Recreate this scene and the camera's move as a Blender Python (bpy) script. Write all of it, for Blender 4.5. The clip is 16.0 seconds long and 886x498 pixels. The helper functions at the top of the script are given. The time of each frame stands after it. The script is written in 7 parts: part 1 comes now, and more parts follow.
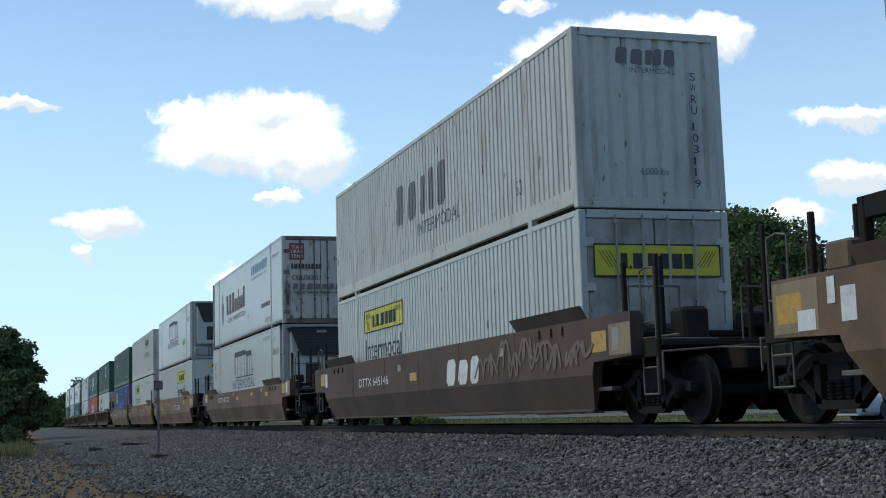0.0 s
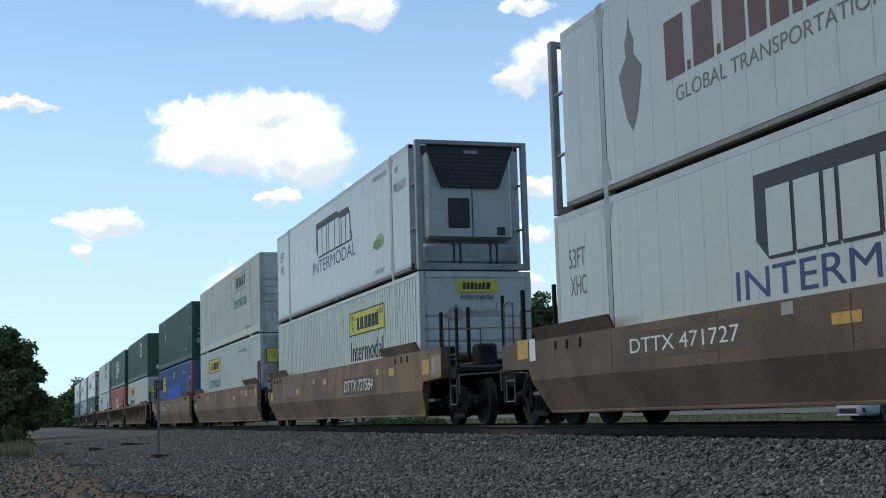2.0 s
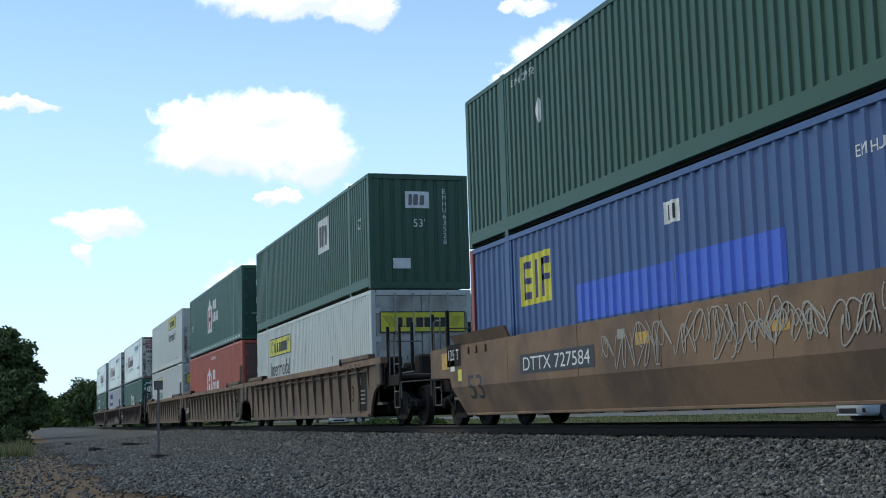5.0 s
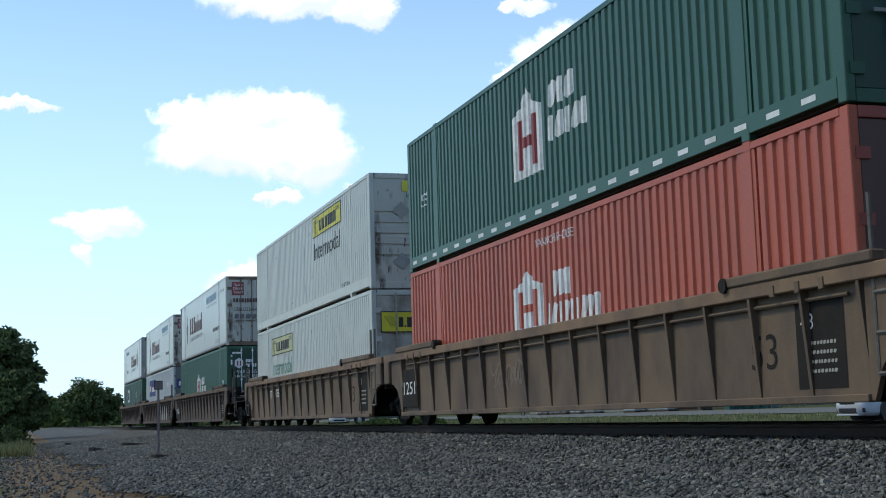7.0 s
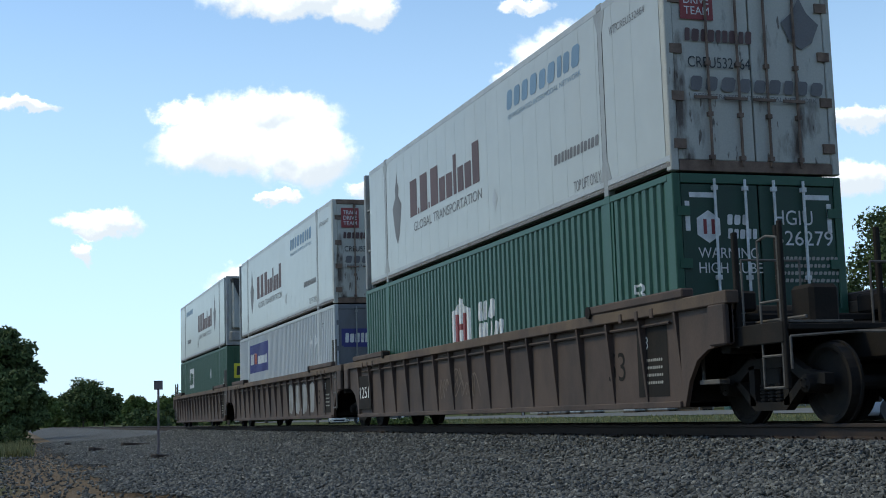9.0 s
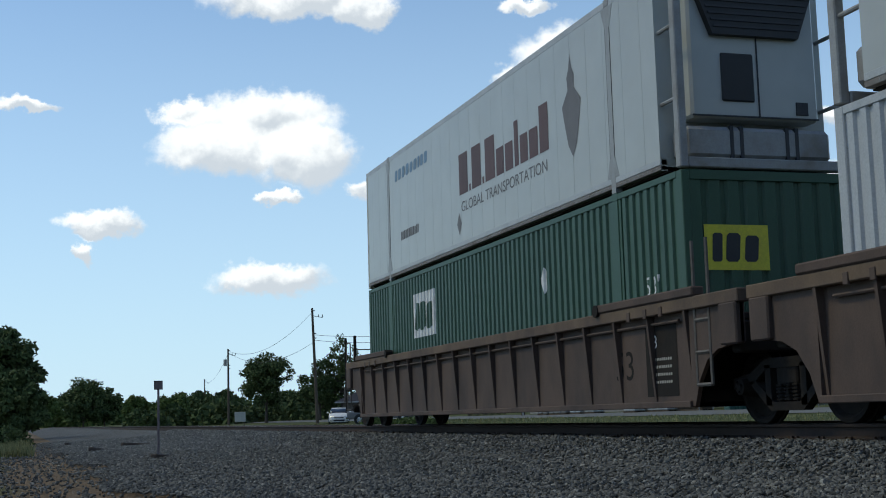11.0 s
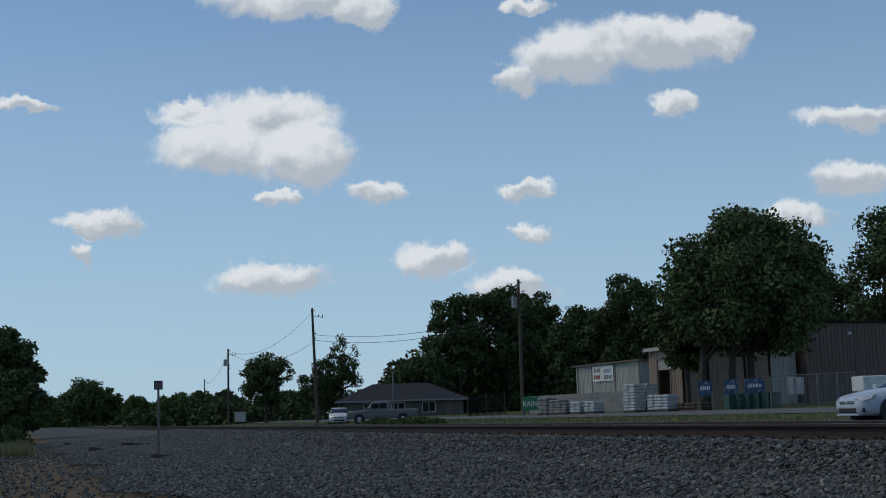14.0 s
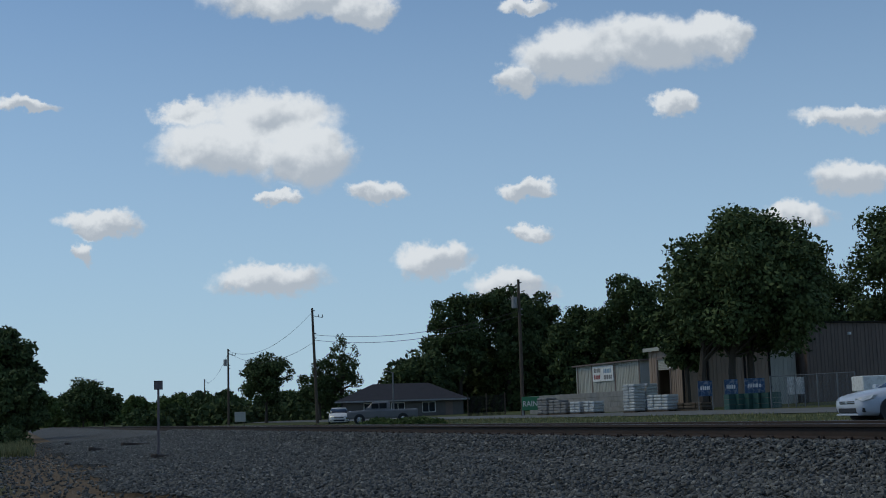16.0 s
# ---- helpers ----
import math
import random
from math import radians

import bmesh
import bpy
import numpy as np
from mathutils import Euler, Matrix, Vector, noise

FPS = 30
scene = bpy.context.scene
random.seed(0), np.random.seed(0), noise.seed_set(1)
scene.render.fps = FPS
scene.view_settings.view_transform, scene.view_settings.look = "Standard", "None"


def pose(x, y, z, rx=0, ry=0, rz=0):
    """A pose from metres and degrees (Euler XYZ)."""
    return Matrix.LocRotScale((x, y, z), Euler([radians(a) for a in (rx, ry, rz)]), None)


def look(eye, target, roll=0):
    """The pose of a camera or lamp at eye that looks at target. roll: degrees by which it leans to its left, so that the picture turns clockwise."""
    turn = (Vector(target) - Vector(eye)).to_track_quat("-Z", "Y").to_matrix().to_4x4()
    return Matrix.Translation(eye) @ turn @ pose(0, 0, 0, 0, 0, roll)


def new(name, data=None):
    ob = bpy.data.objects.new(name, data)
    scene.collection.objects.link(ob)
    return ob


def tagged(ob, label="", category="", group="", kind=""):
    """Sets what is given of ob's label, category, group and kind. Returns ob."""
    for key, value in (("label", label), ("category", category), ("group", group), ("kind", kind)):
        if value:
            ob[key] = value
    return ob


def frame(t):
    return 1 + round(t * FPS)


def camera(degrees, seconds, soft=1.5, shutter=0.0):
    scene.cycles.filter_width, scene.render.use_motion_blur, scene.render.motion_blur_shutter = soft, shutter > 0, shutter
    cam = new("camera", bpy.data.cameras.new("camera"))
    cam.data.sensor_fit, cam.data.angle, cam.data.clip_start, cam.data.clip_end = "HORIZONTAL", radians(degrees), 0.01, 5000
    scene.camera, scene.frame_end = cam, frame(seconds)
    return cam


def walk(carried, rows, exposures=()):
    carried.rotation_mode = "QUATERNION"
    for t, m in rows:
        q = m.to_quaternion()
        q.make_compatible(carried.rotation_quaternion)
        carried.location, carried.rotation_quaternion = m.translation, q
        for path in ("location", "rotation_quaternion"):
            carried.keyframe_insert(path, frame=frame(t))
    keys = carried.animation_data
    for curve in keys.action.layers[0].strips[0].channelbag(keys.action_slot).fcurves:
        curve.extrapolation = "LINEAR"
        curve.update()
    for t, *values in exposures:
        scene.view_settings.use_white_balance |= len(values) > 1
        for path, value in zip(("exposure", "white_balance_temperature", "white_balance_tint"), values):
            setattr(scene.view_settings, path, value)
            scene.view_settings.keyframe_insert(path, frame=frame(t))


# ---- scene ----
# ---- camera: on a tripod beside the track; the track runs along y, railhead at z = 0 ----
EYE_Z = 0.225
cam = camera(37.09, 16.0, soft=1.0)
walk(cam, [(0.0, pose(0, 0, EYE_Z, 97.158, 1.684, -17.716)), (16.0, pose(0, 0, EYE_Z, 97.158, 1.684, -17.716))],
     exposures=[(0.0, -0.08, 7600, 9), (3.0, -0.07, 7600, 9), (5.0, 0.12, 7600, 9), (7.4, 0.15, 7600, 9), (9.0, 0.0, 7600, 9), (10.2, 0.0, 7600, 9), (11.2, -0.48, 7600, 9), (12.2, -0.89, 7250, 10), (16.0, -0.91, 7250, 10)])

TRACK_X = 9.488          # centre line of the track
LENGTH = 16.2            # a 53 foot box
WIDE = 1.295             # half its width
TALL = 2.872
LEVELS = (0.44, 3.345)   # floors of the lower and the upper box


def travelled(t):
    return 19.623 * t - 0.00945 * t * t + 0.00115 * t ** 3


# ---- world: broken cumulus, the place itself under cloud shade ----
SUN_AZIMUTH, SUN_HEIGHT = -62.0, 52.0
sun = new("sun", bpy.data.lights.new("sun", "SUN"))
sun.data.energy, sun.data.angle, sun.data.color = 1.5, radians(12), (0.97, 0.93, 0.66)
a, h = radians(SUN_AZIMUTH), radians(SUN_HEIGHT)
sun.matrix_world = look((math.sin(a) * math.cos(h) * 50, math.cos(a) * math.cos(h) * 50, math.sin(h) * 50), (0, 0, 0))

world = bpy.data.worlds.new("world")
scene.world = world
world.use_nodes = True


def nodes_of(tree):
    tree.nodes.clear()

    def node(kind, link=(), operation="", clamp=False, smoothstep=False, rgba=False, invert=False):
        n = tree.nodes.new(kind)
        if operation:
            n.operation = operation
        if clamp:
            n.use_clamp = True
        if smoothstep:
            n.interpolation_type = "SMOOTHSTEP"
        if rgba:
            n.data_type = "RGBA"
        if invert:
            n.invert = True
        for key, v in dict(link).items():
            if isinstance(v, bpy.types.NodeSocket):
                tree.links.new(v, n.inputs[key])
            else:
                n.inputs[key].default_value = v
        return n
    return node


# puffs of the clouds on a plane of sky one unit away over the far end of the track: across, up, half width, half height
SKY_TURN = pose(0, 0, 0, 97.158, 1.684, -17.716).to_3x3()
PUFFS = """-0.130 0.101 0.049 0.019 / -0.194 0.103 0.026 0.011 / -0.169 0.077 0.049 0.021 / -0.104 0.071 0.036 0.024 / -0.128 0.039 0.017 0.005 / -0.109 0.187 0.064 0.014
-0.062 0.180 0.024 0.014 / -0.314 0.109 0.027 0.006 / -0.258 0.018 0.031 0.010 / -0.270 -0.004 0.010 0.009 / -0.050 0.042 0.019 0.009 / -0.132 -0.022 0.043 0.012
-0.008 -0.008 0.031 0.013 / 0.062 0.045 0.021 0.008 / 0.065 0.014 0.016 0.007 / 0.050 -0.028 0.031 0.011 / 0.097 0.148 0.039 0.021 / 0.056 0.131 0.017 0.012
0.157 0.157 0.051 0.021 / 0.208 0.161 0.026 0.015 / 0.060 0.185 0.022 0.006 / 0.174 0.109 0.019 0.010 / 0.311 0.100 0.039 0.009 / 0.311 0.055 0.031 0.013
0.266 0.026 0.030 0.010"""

node = nodes_of(world.node_tree)
way = node("ShaderNodeTexCoord").outputs["Generated"]
sky = node("ShaderNodeTexSky")
sky.sky_type, sky.sun_disc, sky.sun_elevation, sky.sun_rotation = "NISHITA", False, radians(SUN_HEIGHT), radians(SUN_AZIMUTH)
sky.air_density, sky.dust_density, sky.ozone_density = 1.0, 0.1, 2.6


def math_node(op, x, y=0.0, clamp=False):
    return node("ShaderNodeMath", {0: x, 1: y}, operation=op, clamp=clamp).outputs[0]


def along(axis):
    return node("ShaderNodeVectorMath", {0: way, 1: axis}, operation="DOT_PRODUCT").outputs["Value"]


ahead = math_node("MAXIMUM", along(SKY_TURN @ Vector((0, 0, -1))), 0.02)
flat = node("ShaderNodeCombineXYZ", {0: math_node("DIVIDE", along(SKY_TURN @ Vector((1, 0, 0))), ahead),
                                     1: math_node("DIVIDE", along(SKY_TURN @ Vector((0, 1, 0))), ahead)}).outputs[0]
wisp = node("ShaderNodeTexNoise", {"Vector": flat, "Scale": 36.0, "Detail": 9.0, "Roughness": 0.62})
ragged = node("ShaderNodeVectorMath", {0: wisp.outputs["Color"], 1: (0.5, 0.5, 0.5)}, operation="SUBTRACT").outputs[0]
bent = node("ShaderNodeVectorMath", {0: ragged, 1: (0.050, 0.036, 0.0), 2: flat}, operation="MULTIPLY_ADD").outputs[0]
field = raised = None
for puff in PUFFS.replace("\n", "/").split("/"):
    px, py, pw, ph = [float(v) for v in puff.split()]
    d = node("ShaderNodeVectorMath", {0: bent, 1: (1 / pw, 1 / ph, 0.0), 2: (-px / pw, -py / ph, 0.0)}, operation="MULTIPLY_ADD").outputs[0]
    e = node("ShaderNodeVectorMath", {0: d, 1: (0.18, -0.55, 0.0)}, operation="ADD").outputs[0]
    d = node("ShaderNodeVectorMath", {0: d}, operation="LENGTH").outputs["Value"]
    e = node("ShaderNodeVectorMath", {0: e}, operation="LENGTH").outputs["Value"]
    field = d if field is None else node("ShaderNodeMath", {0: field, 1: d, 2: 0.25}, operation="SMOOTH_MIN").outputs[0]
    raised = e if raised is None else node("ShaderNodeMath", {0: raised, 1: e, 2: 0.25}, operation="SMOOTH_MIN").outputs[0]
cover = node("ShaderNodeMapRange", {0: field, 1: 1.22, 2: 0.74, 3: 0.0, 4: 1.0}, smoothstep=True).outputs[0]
# the rest of the sky, outside the view, carries the same kind of cloud
other = node("ShaderNodeTexNoise", {"Vector": way, "Scale": 5.0, "Detail": 5.0}).outputs[0]
other = node("ShaderNodeMapRange", {0: other, 1: 0.58, 2: 0.68, 3: 0.0, 4: 1.0}, smoothstep=True).outputs[0]
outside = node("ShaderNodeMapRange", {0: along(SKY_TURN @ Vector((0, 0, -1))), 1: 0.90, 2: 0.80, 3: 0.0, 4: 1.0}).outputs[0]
upward = node("ShaderNodeMapRange", {0: along(Vector((0, 0, 1))), 1: 0.02, 2: 0.12, 3: 0.0, 4: 1.0}).outputs[0]
other = math_node("MULTIPLY", math_node("MULTIPLY", other, outside), upward)
cover = math_node("MAXIMUM", cover, other)
# lit from above: grey undersides, billows between
billow = node("ShaderNodeTexNoise", {"Vector": flat, "Scale": 34.0, "Detail": 3.0, "Roughness": 0.5}).outputs[0]
under = math_node("SUBTRACT", math_node("MULTIPLY", raised, raised), math_node("MULTIPLY", field, field))
under = math_node("ADD", under, math_node("MULTIPLY", math_node("SUBTRACT", billow, 0.5), 2.4))
shade = node("ShaderNodeMapRange", {0: under, 1: -0.15, 2: 0.95, 3: 0.0, 4: 0.95}, smoothstep=True).outputs[0]
tone = node("ShaderNodeMix", {0: shade, 6: (8.7, 9.85, 11.4, 1), 7: (5.0, 6.1, 7.7, 1)}, rgba=True).outputs[2]
# summer haze pales the sky towards the horizon
clear = node("ShaderNodeVectorMath", {0: sky.outputs[0], 1: (0.67, 1.0, 1.31)}, operation="MULTIPLY").outputs[0]
haze = node("ShaderNodeMapRange", {0: along(Vector((0, 0, 1))), 1: 0.44, 2: 0.0, 3: 0.0, 4: 0.85}).outputs[0]
clear = node("ShaderNodeMix", {0: haze, 6: clear, 7: (4.9, 7.4, 10.3, 1)}, rgba=True).outputs[2]
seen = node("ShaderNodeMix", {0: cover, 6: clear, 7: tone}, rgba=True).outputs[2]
back = node("ShaderNodeBackground", {"Color": seen, "Strength": 0.142})
node("ShaderNodeOutputWorld", {0: back.outputs[0]})


# ---- materials ----
def material(name, colour, rough=0.6, metal=0.0, dirt=None, amount=0.5, size=1.0, stretch=1.0, fine=40.0, bump=0.15, vary=0.0, spread=(0.45, 0.7), spec=0.5, specks=0.0, grit=0.09):
    """Two scales of variation: large stains (size, stretched upright by stretch) towards the colour dirt, and a fine grain with relief."""
    m = bpy.data.materials.new(name)
    m.use_nodes = True
    n = nodes_of(m.node_tree)
    co = n("ShaderNodeTexCoord").outputs["Object"]
    fit = n("ShaderNodeMapping", {"Vector": co, "Scale": (size, size, size / stretch)}).outputs[0]
    big = n("ShaderNodeTexNoise", {"Vector": fit, "Scale": 1.0, "Detail": 6.0, "Roughness": 0.6}).outputs[0]
    grain = n("ShaderNodeTexNoise", {"Vector": co, "Scale": fine, "Detail": 3.0}).outputs[0]
    dirt = dirt or tuple(c * 0.6 for c in colour)
    k = n("ShaderNodeMapRange", {0: big, 1: spread[0], 2: spread[1], 3: 0.0, 4: amount}).outputs[0]
    col = n("ShaderNodeMix", {0: k, 6: (*colour, 1), 7: (*dirt, 1)}, rgba=True).outputs[2]
    if specks:
        drip = n("ShaderNodeMapping", {"Vector": co, "Scale": (9.0, 9.0, 2.6)}).outputs[0]
        spot = n("ShaderNodeTexNoise", {"Vector": drip, "Scale": 1.0, "Detail": 3.0}).outputs[0]
        k = n("ShaderNodeMapRange", {0: spot, 1: 0.70 - 0.06 * specks, 2: 0.74 - 0.06 * specks, 3: 0.0, 4: 0.85}).outputs[0]
        col = n("ShaderNodeMix", {0: k, 6: col, 7: (0.075, 0.045, 0.032, 1)}, rgba=True).outputs[2]
    lift = n("ShaderNodeMapRange", {0: grain, 1: 0.3, 2: 0.7, 3: 1 - grit, 4: 1 + grit}).outputs[0]
    if vary:
        rnd = n("ShaderNodeObjectInfo").outputs["Random"]
        lift = n("ShaderNodeMath", {0: lift, 1: n("ShaderNodeMapRange", {0: rnd, 3: 1 - vary, 4: 1 + vary}).outputs[0]}, operation="MULTIPLY").outputs[0]
    col = n("ShaderNodeVectorMath", {0: col, 3: lift}, operation="SCALE").outputs[0]
    rel = n("ShaderNodeBump", {"Height": grain, "Strength": bump, "Distance": 0.01}).outputs[0]
    sh = n("ShaderNodeBsdfPrincipled", {"Base Color": col, "Roughness": rough, "Metallic": metal, "Normal": rel, "Specular IOR Level": spec})
    n("ShaderNodeOutputMaterial", {0: sh.outputs[0]})
    return m


def pebbled(name, tones, scale, rough=0.9, bump=0.6, patch=None):
    """Ground of many small pieces: cells of differing tone with relief; patch tints it at large scale."""
    m = bpy.data.materials.new(name)
    m.use_nodes = True
    n = nodes_of(m.node_tree)
    co = n("ShaderNodeTexCoord").outputs["Object"]
    cell = n("ShaderNodeTexVoronoi", {"Vector": co, "Scale": scale})
    big = n("ShaderNodeTexNoise", {"Vector": co, "Scale": 0.7, "Detail": 5.0}).outputs[0]
    one = n("ShaderNodeSeparateColor", {0: cell.outputs["Color"]}).outputs[0]
    col = n("ShaderNodeMix", {0: one, 6: (*tones[0], 1), 7: (*tones[1], 1)}, rgba=True).outputs[2]
    k = n("ShaderNodeMapRange", {0: big, 1: 0.45, 2: 0.7, 3: 0.0, 4: 0.8}).outputs[0]
    col = n("ShaderNodeMix", {0: k, 6: col, 7: (*(patch or tones[0]), 1)}, rgba=True).outputs[2]
    rel = n("ShaderNodeBump", {"Height": cell.outputs["Distance"], "Strength": bump, "Distance": 0.04}, invert=True).outputs[0]
    sh = n("ShaderNodeBsdfPrincipled", {"Base Color": col, "Roughness": rough, "Normal": rel, "Specular IOR Level": 0.2})
    n("ShaderNodeOutputMaterial", {0: sh.outputs[0]})
    return m


def islands(name, one, two, rough=0.85, spec=0.25, three=None, bump=0.0):
    """For joined small pieces: each takes its own tone between the colours."""
    m = bpy.data.materials.new(name)
    m.use_nodes = True
    n = nodes_of(m.node_tree)
    rnd = n("ShaderNodeNewGeometry").outputs["Random Per Island"]
    ramp = n("ShaderNodeValToRGB", {0: rnd})
    ramp.color_ramp.elements[0].color, ramp.color_ramp.elements[1].color = (*one, 1), (*two, 1)
    if three:
        ramp.color_ramp.elements.new(0.93).color = (*two, 1)
        ramp.color_ramp.elements[2].color = (*three, 1)
    co = n("ShaderNodeTexCoord").outputs["Object"]
    grain = n("ShaderNodeTexNoise", {"Vector": co, "Scale": 60.0}).outputs[0]
    lift = n("ShaderNodeMapRange", {0: grain, 1: 0.3, 2: 0.7, 3: 0.8, 4: 1.2}).outputs[0]
    col = n("ShaderNodeVectorMath", {0: ramp.outputs[0], 3: lift}, operation="SCALE").outputs[0]
    sh = n("ShaderNodeBsdfPrincipled", {"Base Color": col, "Roughness": rough, "Specular IOR Level": spec})
    n("ShaderNodeOutputMaterial", {0: sh.outputs[0]})
    return m


GRIME = (0.36, 0.34, 0.30)
white = material("white_box_paint", (0.495, 0.505, 0.465), 0.45, dirt=GRIME, amount=0.45, size=1.6, stretch=6, spread=(0.5, 0.75), specks=0.12, fine=12.0, bump=0.03, grit=0.04)
worn_white = material("worn_white_box_paint", (0.52, 0.52, 0.48), 0.6, dirt=(0.30, 0.25, 0.20), amount=0.8, size=2.2, stretch=5, spread=(0.52, 0.72), specks=0.4, fine=12.0, bump=0.04, grit=0.05)
rust_steel = material("rusty_frame_steel", (0.20, 0.13, 0.095), 0.8, dirt=(0.09, 0.05, 0.035), amount=0.9, size=3.5)
reefer_white = material("smooth_white_panel", (0.435, 0.445, 0.418), 0.3, dirt=(0.42, 0.415, 0.375), amount=0.45, size=0.9, stretch=3, fine=2.0, bump=0.02, grit=0.04)
rusty_white = material("rust_stained_white_steel", (0.47, 0.45, 0.395), 0.55, dirt=(0.075, 0.045, 0.032), amount=0.95, size=2.4, stretch=3.5, spread=(0.54, 0.68), grit=0.06, specks=0.8)
grey_box = material("grey_frame_paint", (0.30, 0.30, 0.295), 0.55, dirt=(0.18, 0.15, 0.12), amount=0.7, size=2.5)
post_grey = material("dull_post_paint", (0.33, 0.34, 0.335), 0.5, dirt=(0.22, 0.20, 0.18), amount=0.7, size=2.5, stretch=3)
rail_grey = material("dull_grey_rail", (0.21, 0.195, 0.185), 0.7, dirt=(0.12, 0.09, 0.07), amount=0.8, size=3)
green = material("green_box_paint", (0.026, 0.082, 0.045), 0.5, dirt=(0.028, 0.075, 0.05), amount=0.6, size=1.2, stretch=4)
bright_green = material("bright_green_box_paint", (0.014, 0.082, 0.046), 0.45, dirt=(0.025, 0.085, 0.06), amount=0.5, size=1.2, stretch=4)
blue = material("blue_box_paint", (0.045, 0.097, 0.235), 0.5, dirt=(0.05, 0.085, 0.20), amount=0.6, size=1.0, stretch=3)
fresh_blue = material("fresh_blue_patch_paint", (0.03, 0.10, 0.55), 0.4, amount=0.2)
orange = material("orange_box_paint", (0.45, 0.085, 0.042), 0.5, dirt=(0.30, 0.08, 0.05), amount=0.6, size=1.2, stretch=4)
red = material("red_post_paint", (0.32, 0.06, 0.045), 0.5)
slate = material("dark_slate_door_paint", (0.15, 0.155, 0.17), 0.55, dirt=(0.09, 0.085, 0.085), amount=0.7, size=2.0, stretch=3)
pale_grey = material("pale_grey_box_paint", (0.44, 0.455, 0.46), 0.5, dirt=(0.30, 0.32, 0.33), amount=0.6, size=1.5, stretch=5)
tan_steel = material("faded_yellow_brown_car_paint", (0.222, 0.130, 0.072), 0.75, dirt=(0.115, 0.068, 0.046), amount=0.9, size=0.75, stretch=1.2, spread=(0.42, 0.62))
dun_steel = material("dun_brown_car_paint", (0.160, 0.094, 0.058), 0.75, dirt=(0.080, 0.050, 0.036), amount=0.9, size=0.75, stretch=1.2, spread=(0.42, 0.62))
brown_steel = material("brown_car_paint", (0.105, 0.062, 0.045), 0.8, dirt=(0.062, 0.040, 0.030), amount=0.9, size=0.9, stretch=1.5, spread=(0.42, 0.66))
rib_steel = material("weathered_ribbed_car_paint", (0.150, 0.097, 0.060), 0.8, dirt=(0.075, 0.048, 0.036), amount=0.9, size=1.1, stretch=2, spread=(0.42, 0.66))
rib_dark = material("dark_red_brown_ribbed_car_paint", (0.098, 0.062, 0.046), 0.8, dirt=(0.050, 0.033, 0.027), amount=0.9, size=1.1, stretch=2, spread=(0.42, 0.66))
# road grime on the white doors, base also darkened for the ends' shade
door_white = material("grimed_shaded_white_door_paint", (0.42, 0.41, 0.365), 0.55, dirt=(0.17, 0.145, 0.115), amount=0.85, size=1.3, stretch=1.6, spread=(0.44, 0.66), specks=0.5, fine=12.0, bump=0.03, grit=0.05)
# the green of the sides, darkened: end-face shade put into the colour
door_green = material("shade_dark_green_door_paint", (0.010, 0.050, 0.031), 0.5, dirt=(0.018, 0.034, 0.025), amount=0.7, size=1.5, stretch=2)
dark_steel = material("grimy_dark_steel", (0.021, 0.018, 0.016), 0.9, dirt=(0.036, 0.027, 0.021), amount=0.6, size=3, spec=0.2)
wheel_steel = material("brake_dusted_wheel_steel", (0.020, 0.017, 0.015), 0.9, dirt=(0.034, 0.026, 0.020), amount=0.5, size=4, spec=0.2)
black = material("black_plastic_grille", (0.018, 0.018, 0.020), 0.55, fine=90)
black_paint = material("black_stencil_paint", (0.03, 0.03, 0.035), 0.6)
navy = material("navy_lettering", (0.035, 0.035, 0.14), 0.5)
grey_ink = material("grey_lettering", (0.16, 0.15, 0.15), 0.6)
maroon_ink = material("dark_maroon_lettering", (0.115, 0.055, 0.05), 0.6)
blue_ink = material("steel_blue_lettering", (0.16, 0.27, 0.38), 0.6)
green_ink = material("teal_green_lettering", (0.05, 0.22, 0.15), 0.6)
white_ink = material("white_lettering", (0.72, 0.72, 0.70), 0.6, dirt=(0.4, 0.38, 0.34), amount=0.6, size=5)
faded_ink = material("faded_grey_lettering", (0.34, 0.32, 0.28), 0.7)
chalk_dim = material("nearly_faded_scrawl", (0.19, 0.14, 0.11), 0.85)
chalk = material("chalky_paint_scrawl", (0.36, 0.33, 0.29), 0.85)
yellow = material("yellow_panel_paint", (0.66, 0.58, 0.045), 0.5, dirt=(0.42, 0.36, 0.06), amount=0.5, size=3)
faded_yellow = material("sun_bleached_yellow_paint", (0.56, 0.54, 0.27), 0.6, dirt=(0.50, 0.49, 0.40), amount=0.7, size=3)
amber = material("amber_reflective_patch", (0.55, 0.30, 0.035), 0.5, dirt=(0.28, 0.17, 0.05), amount=0.8, size=6)
red_label = material("red_sticker", (0.30, 0.045, 0.045), 0.6)
deep_blue = material("deep_purple_blue_panel", (0.045, 0.045, 0.20), 0.5)
lime = material("lime_green_decal", (0.20, 0.33, 0.06), 0.5)
grime_dark = material("dark_smudge", (0.105, 0.078, 0.060), 0.85, dirt=(0.16, 0.10, 0.065), amount=0.8, size=2)
pale_spray = material("blotchy_pale_spray_paint", (0.29, 0.295, 0.29), 0.8, dirt=(0.12, 0.085, 0.065), amount=0.9, size=2.2, stretch=2.5, spread=(0.45, 0.68))
rail_steel = material("rusty_rail_side", (0.042, 0.026, 0.020), 0.9, dirt=(0.024, 0.017, 0.014), amount=0.8, size=4)
rail_top = material("worn_railhead", (0.32, 0.31, 0.30), 0.4, metal=0.9)
tie_wood = material("creosoted_tie_wood", (0.055, 0.040, 0.032), 0.95, dirt=(0.10, 0.08, 0.065), amount=0.7, size=4, vary=0.3)


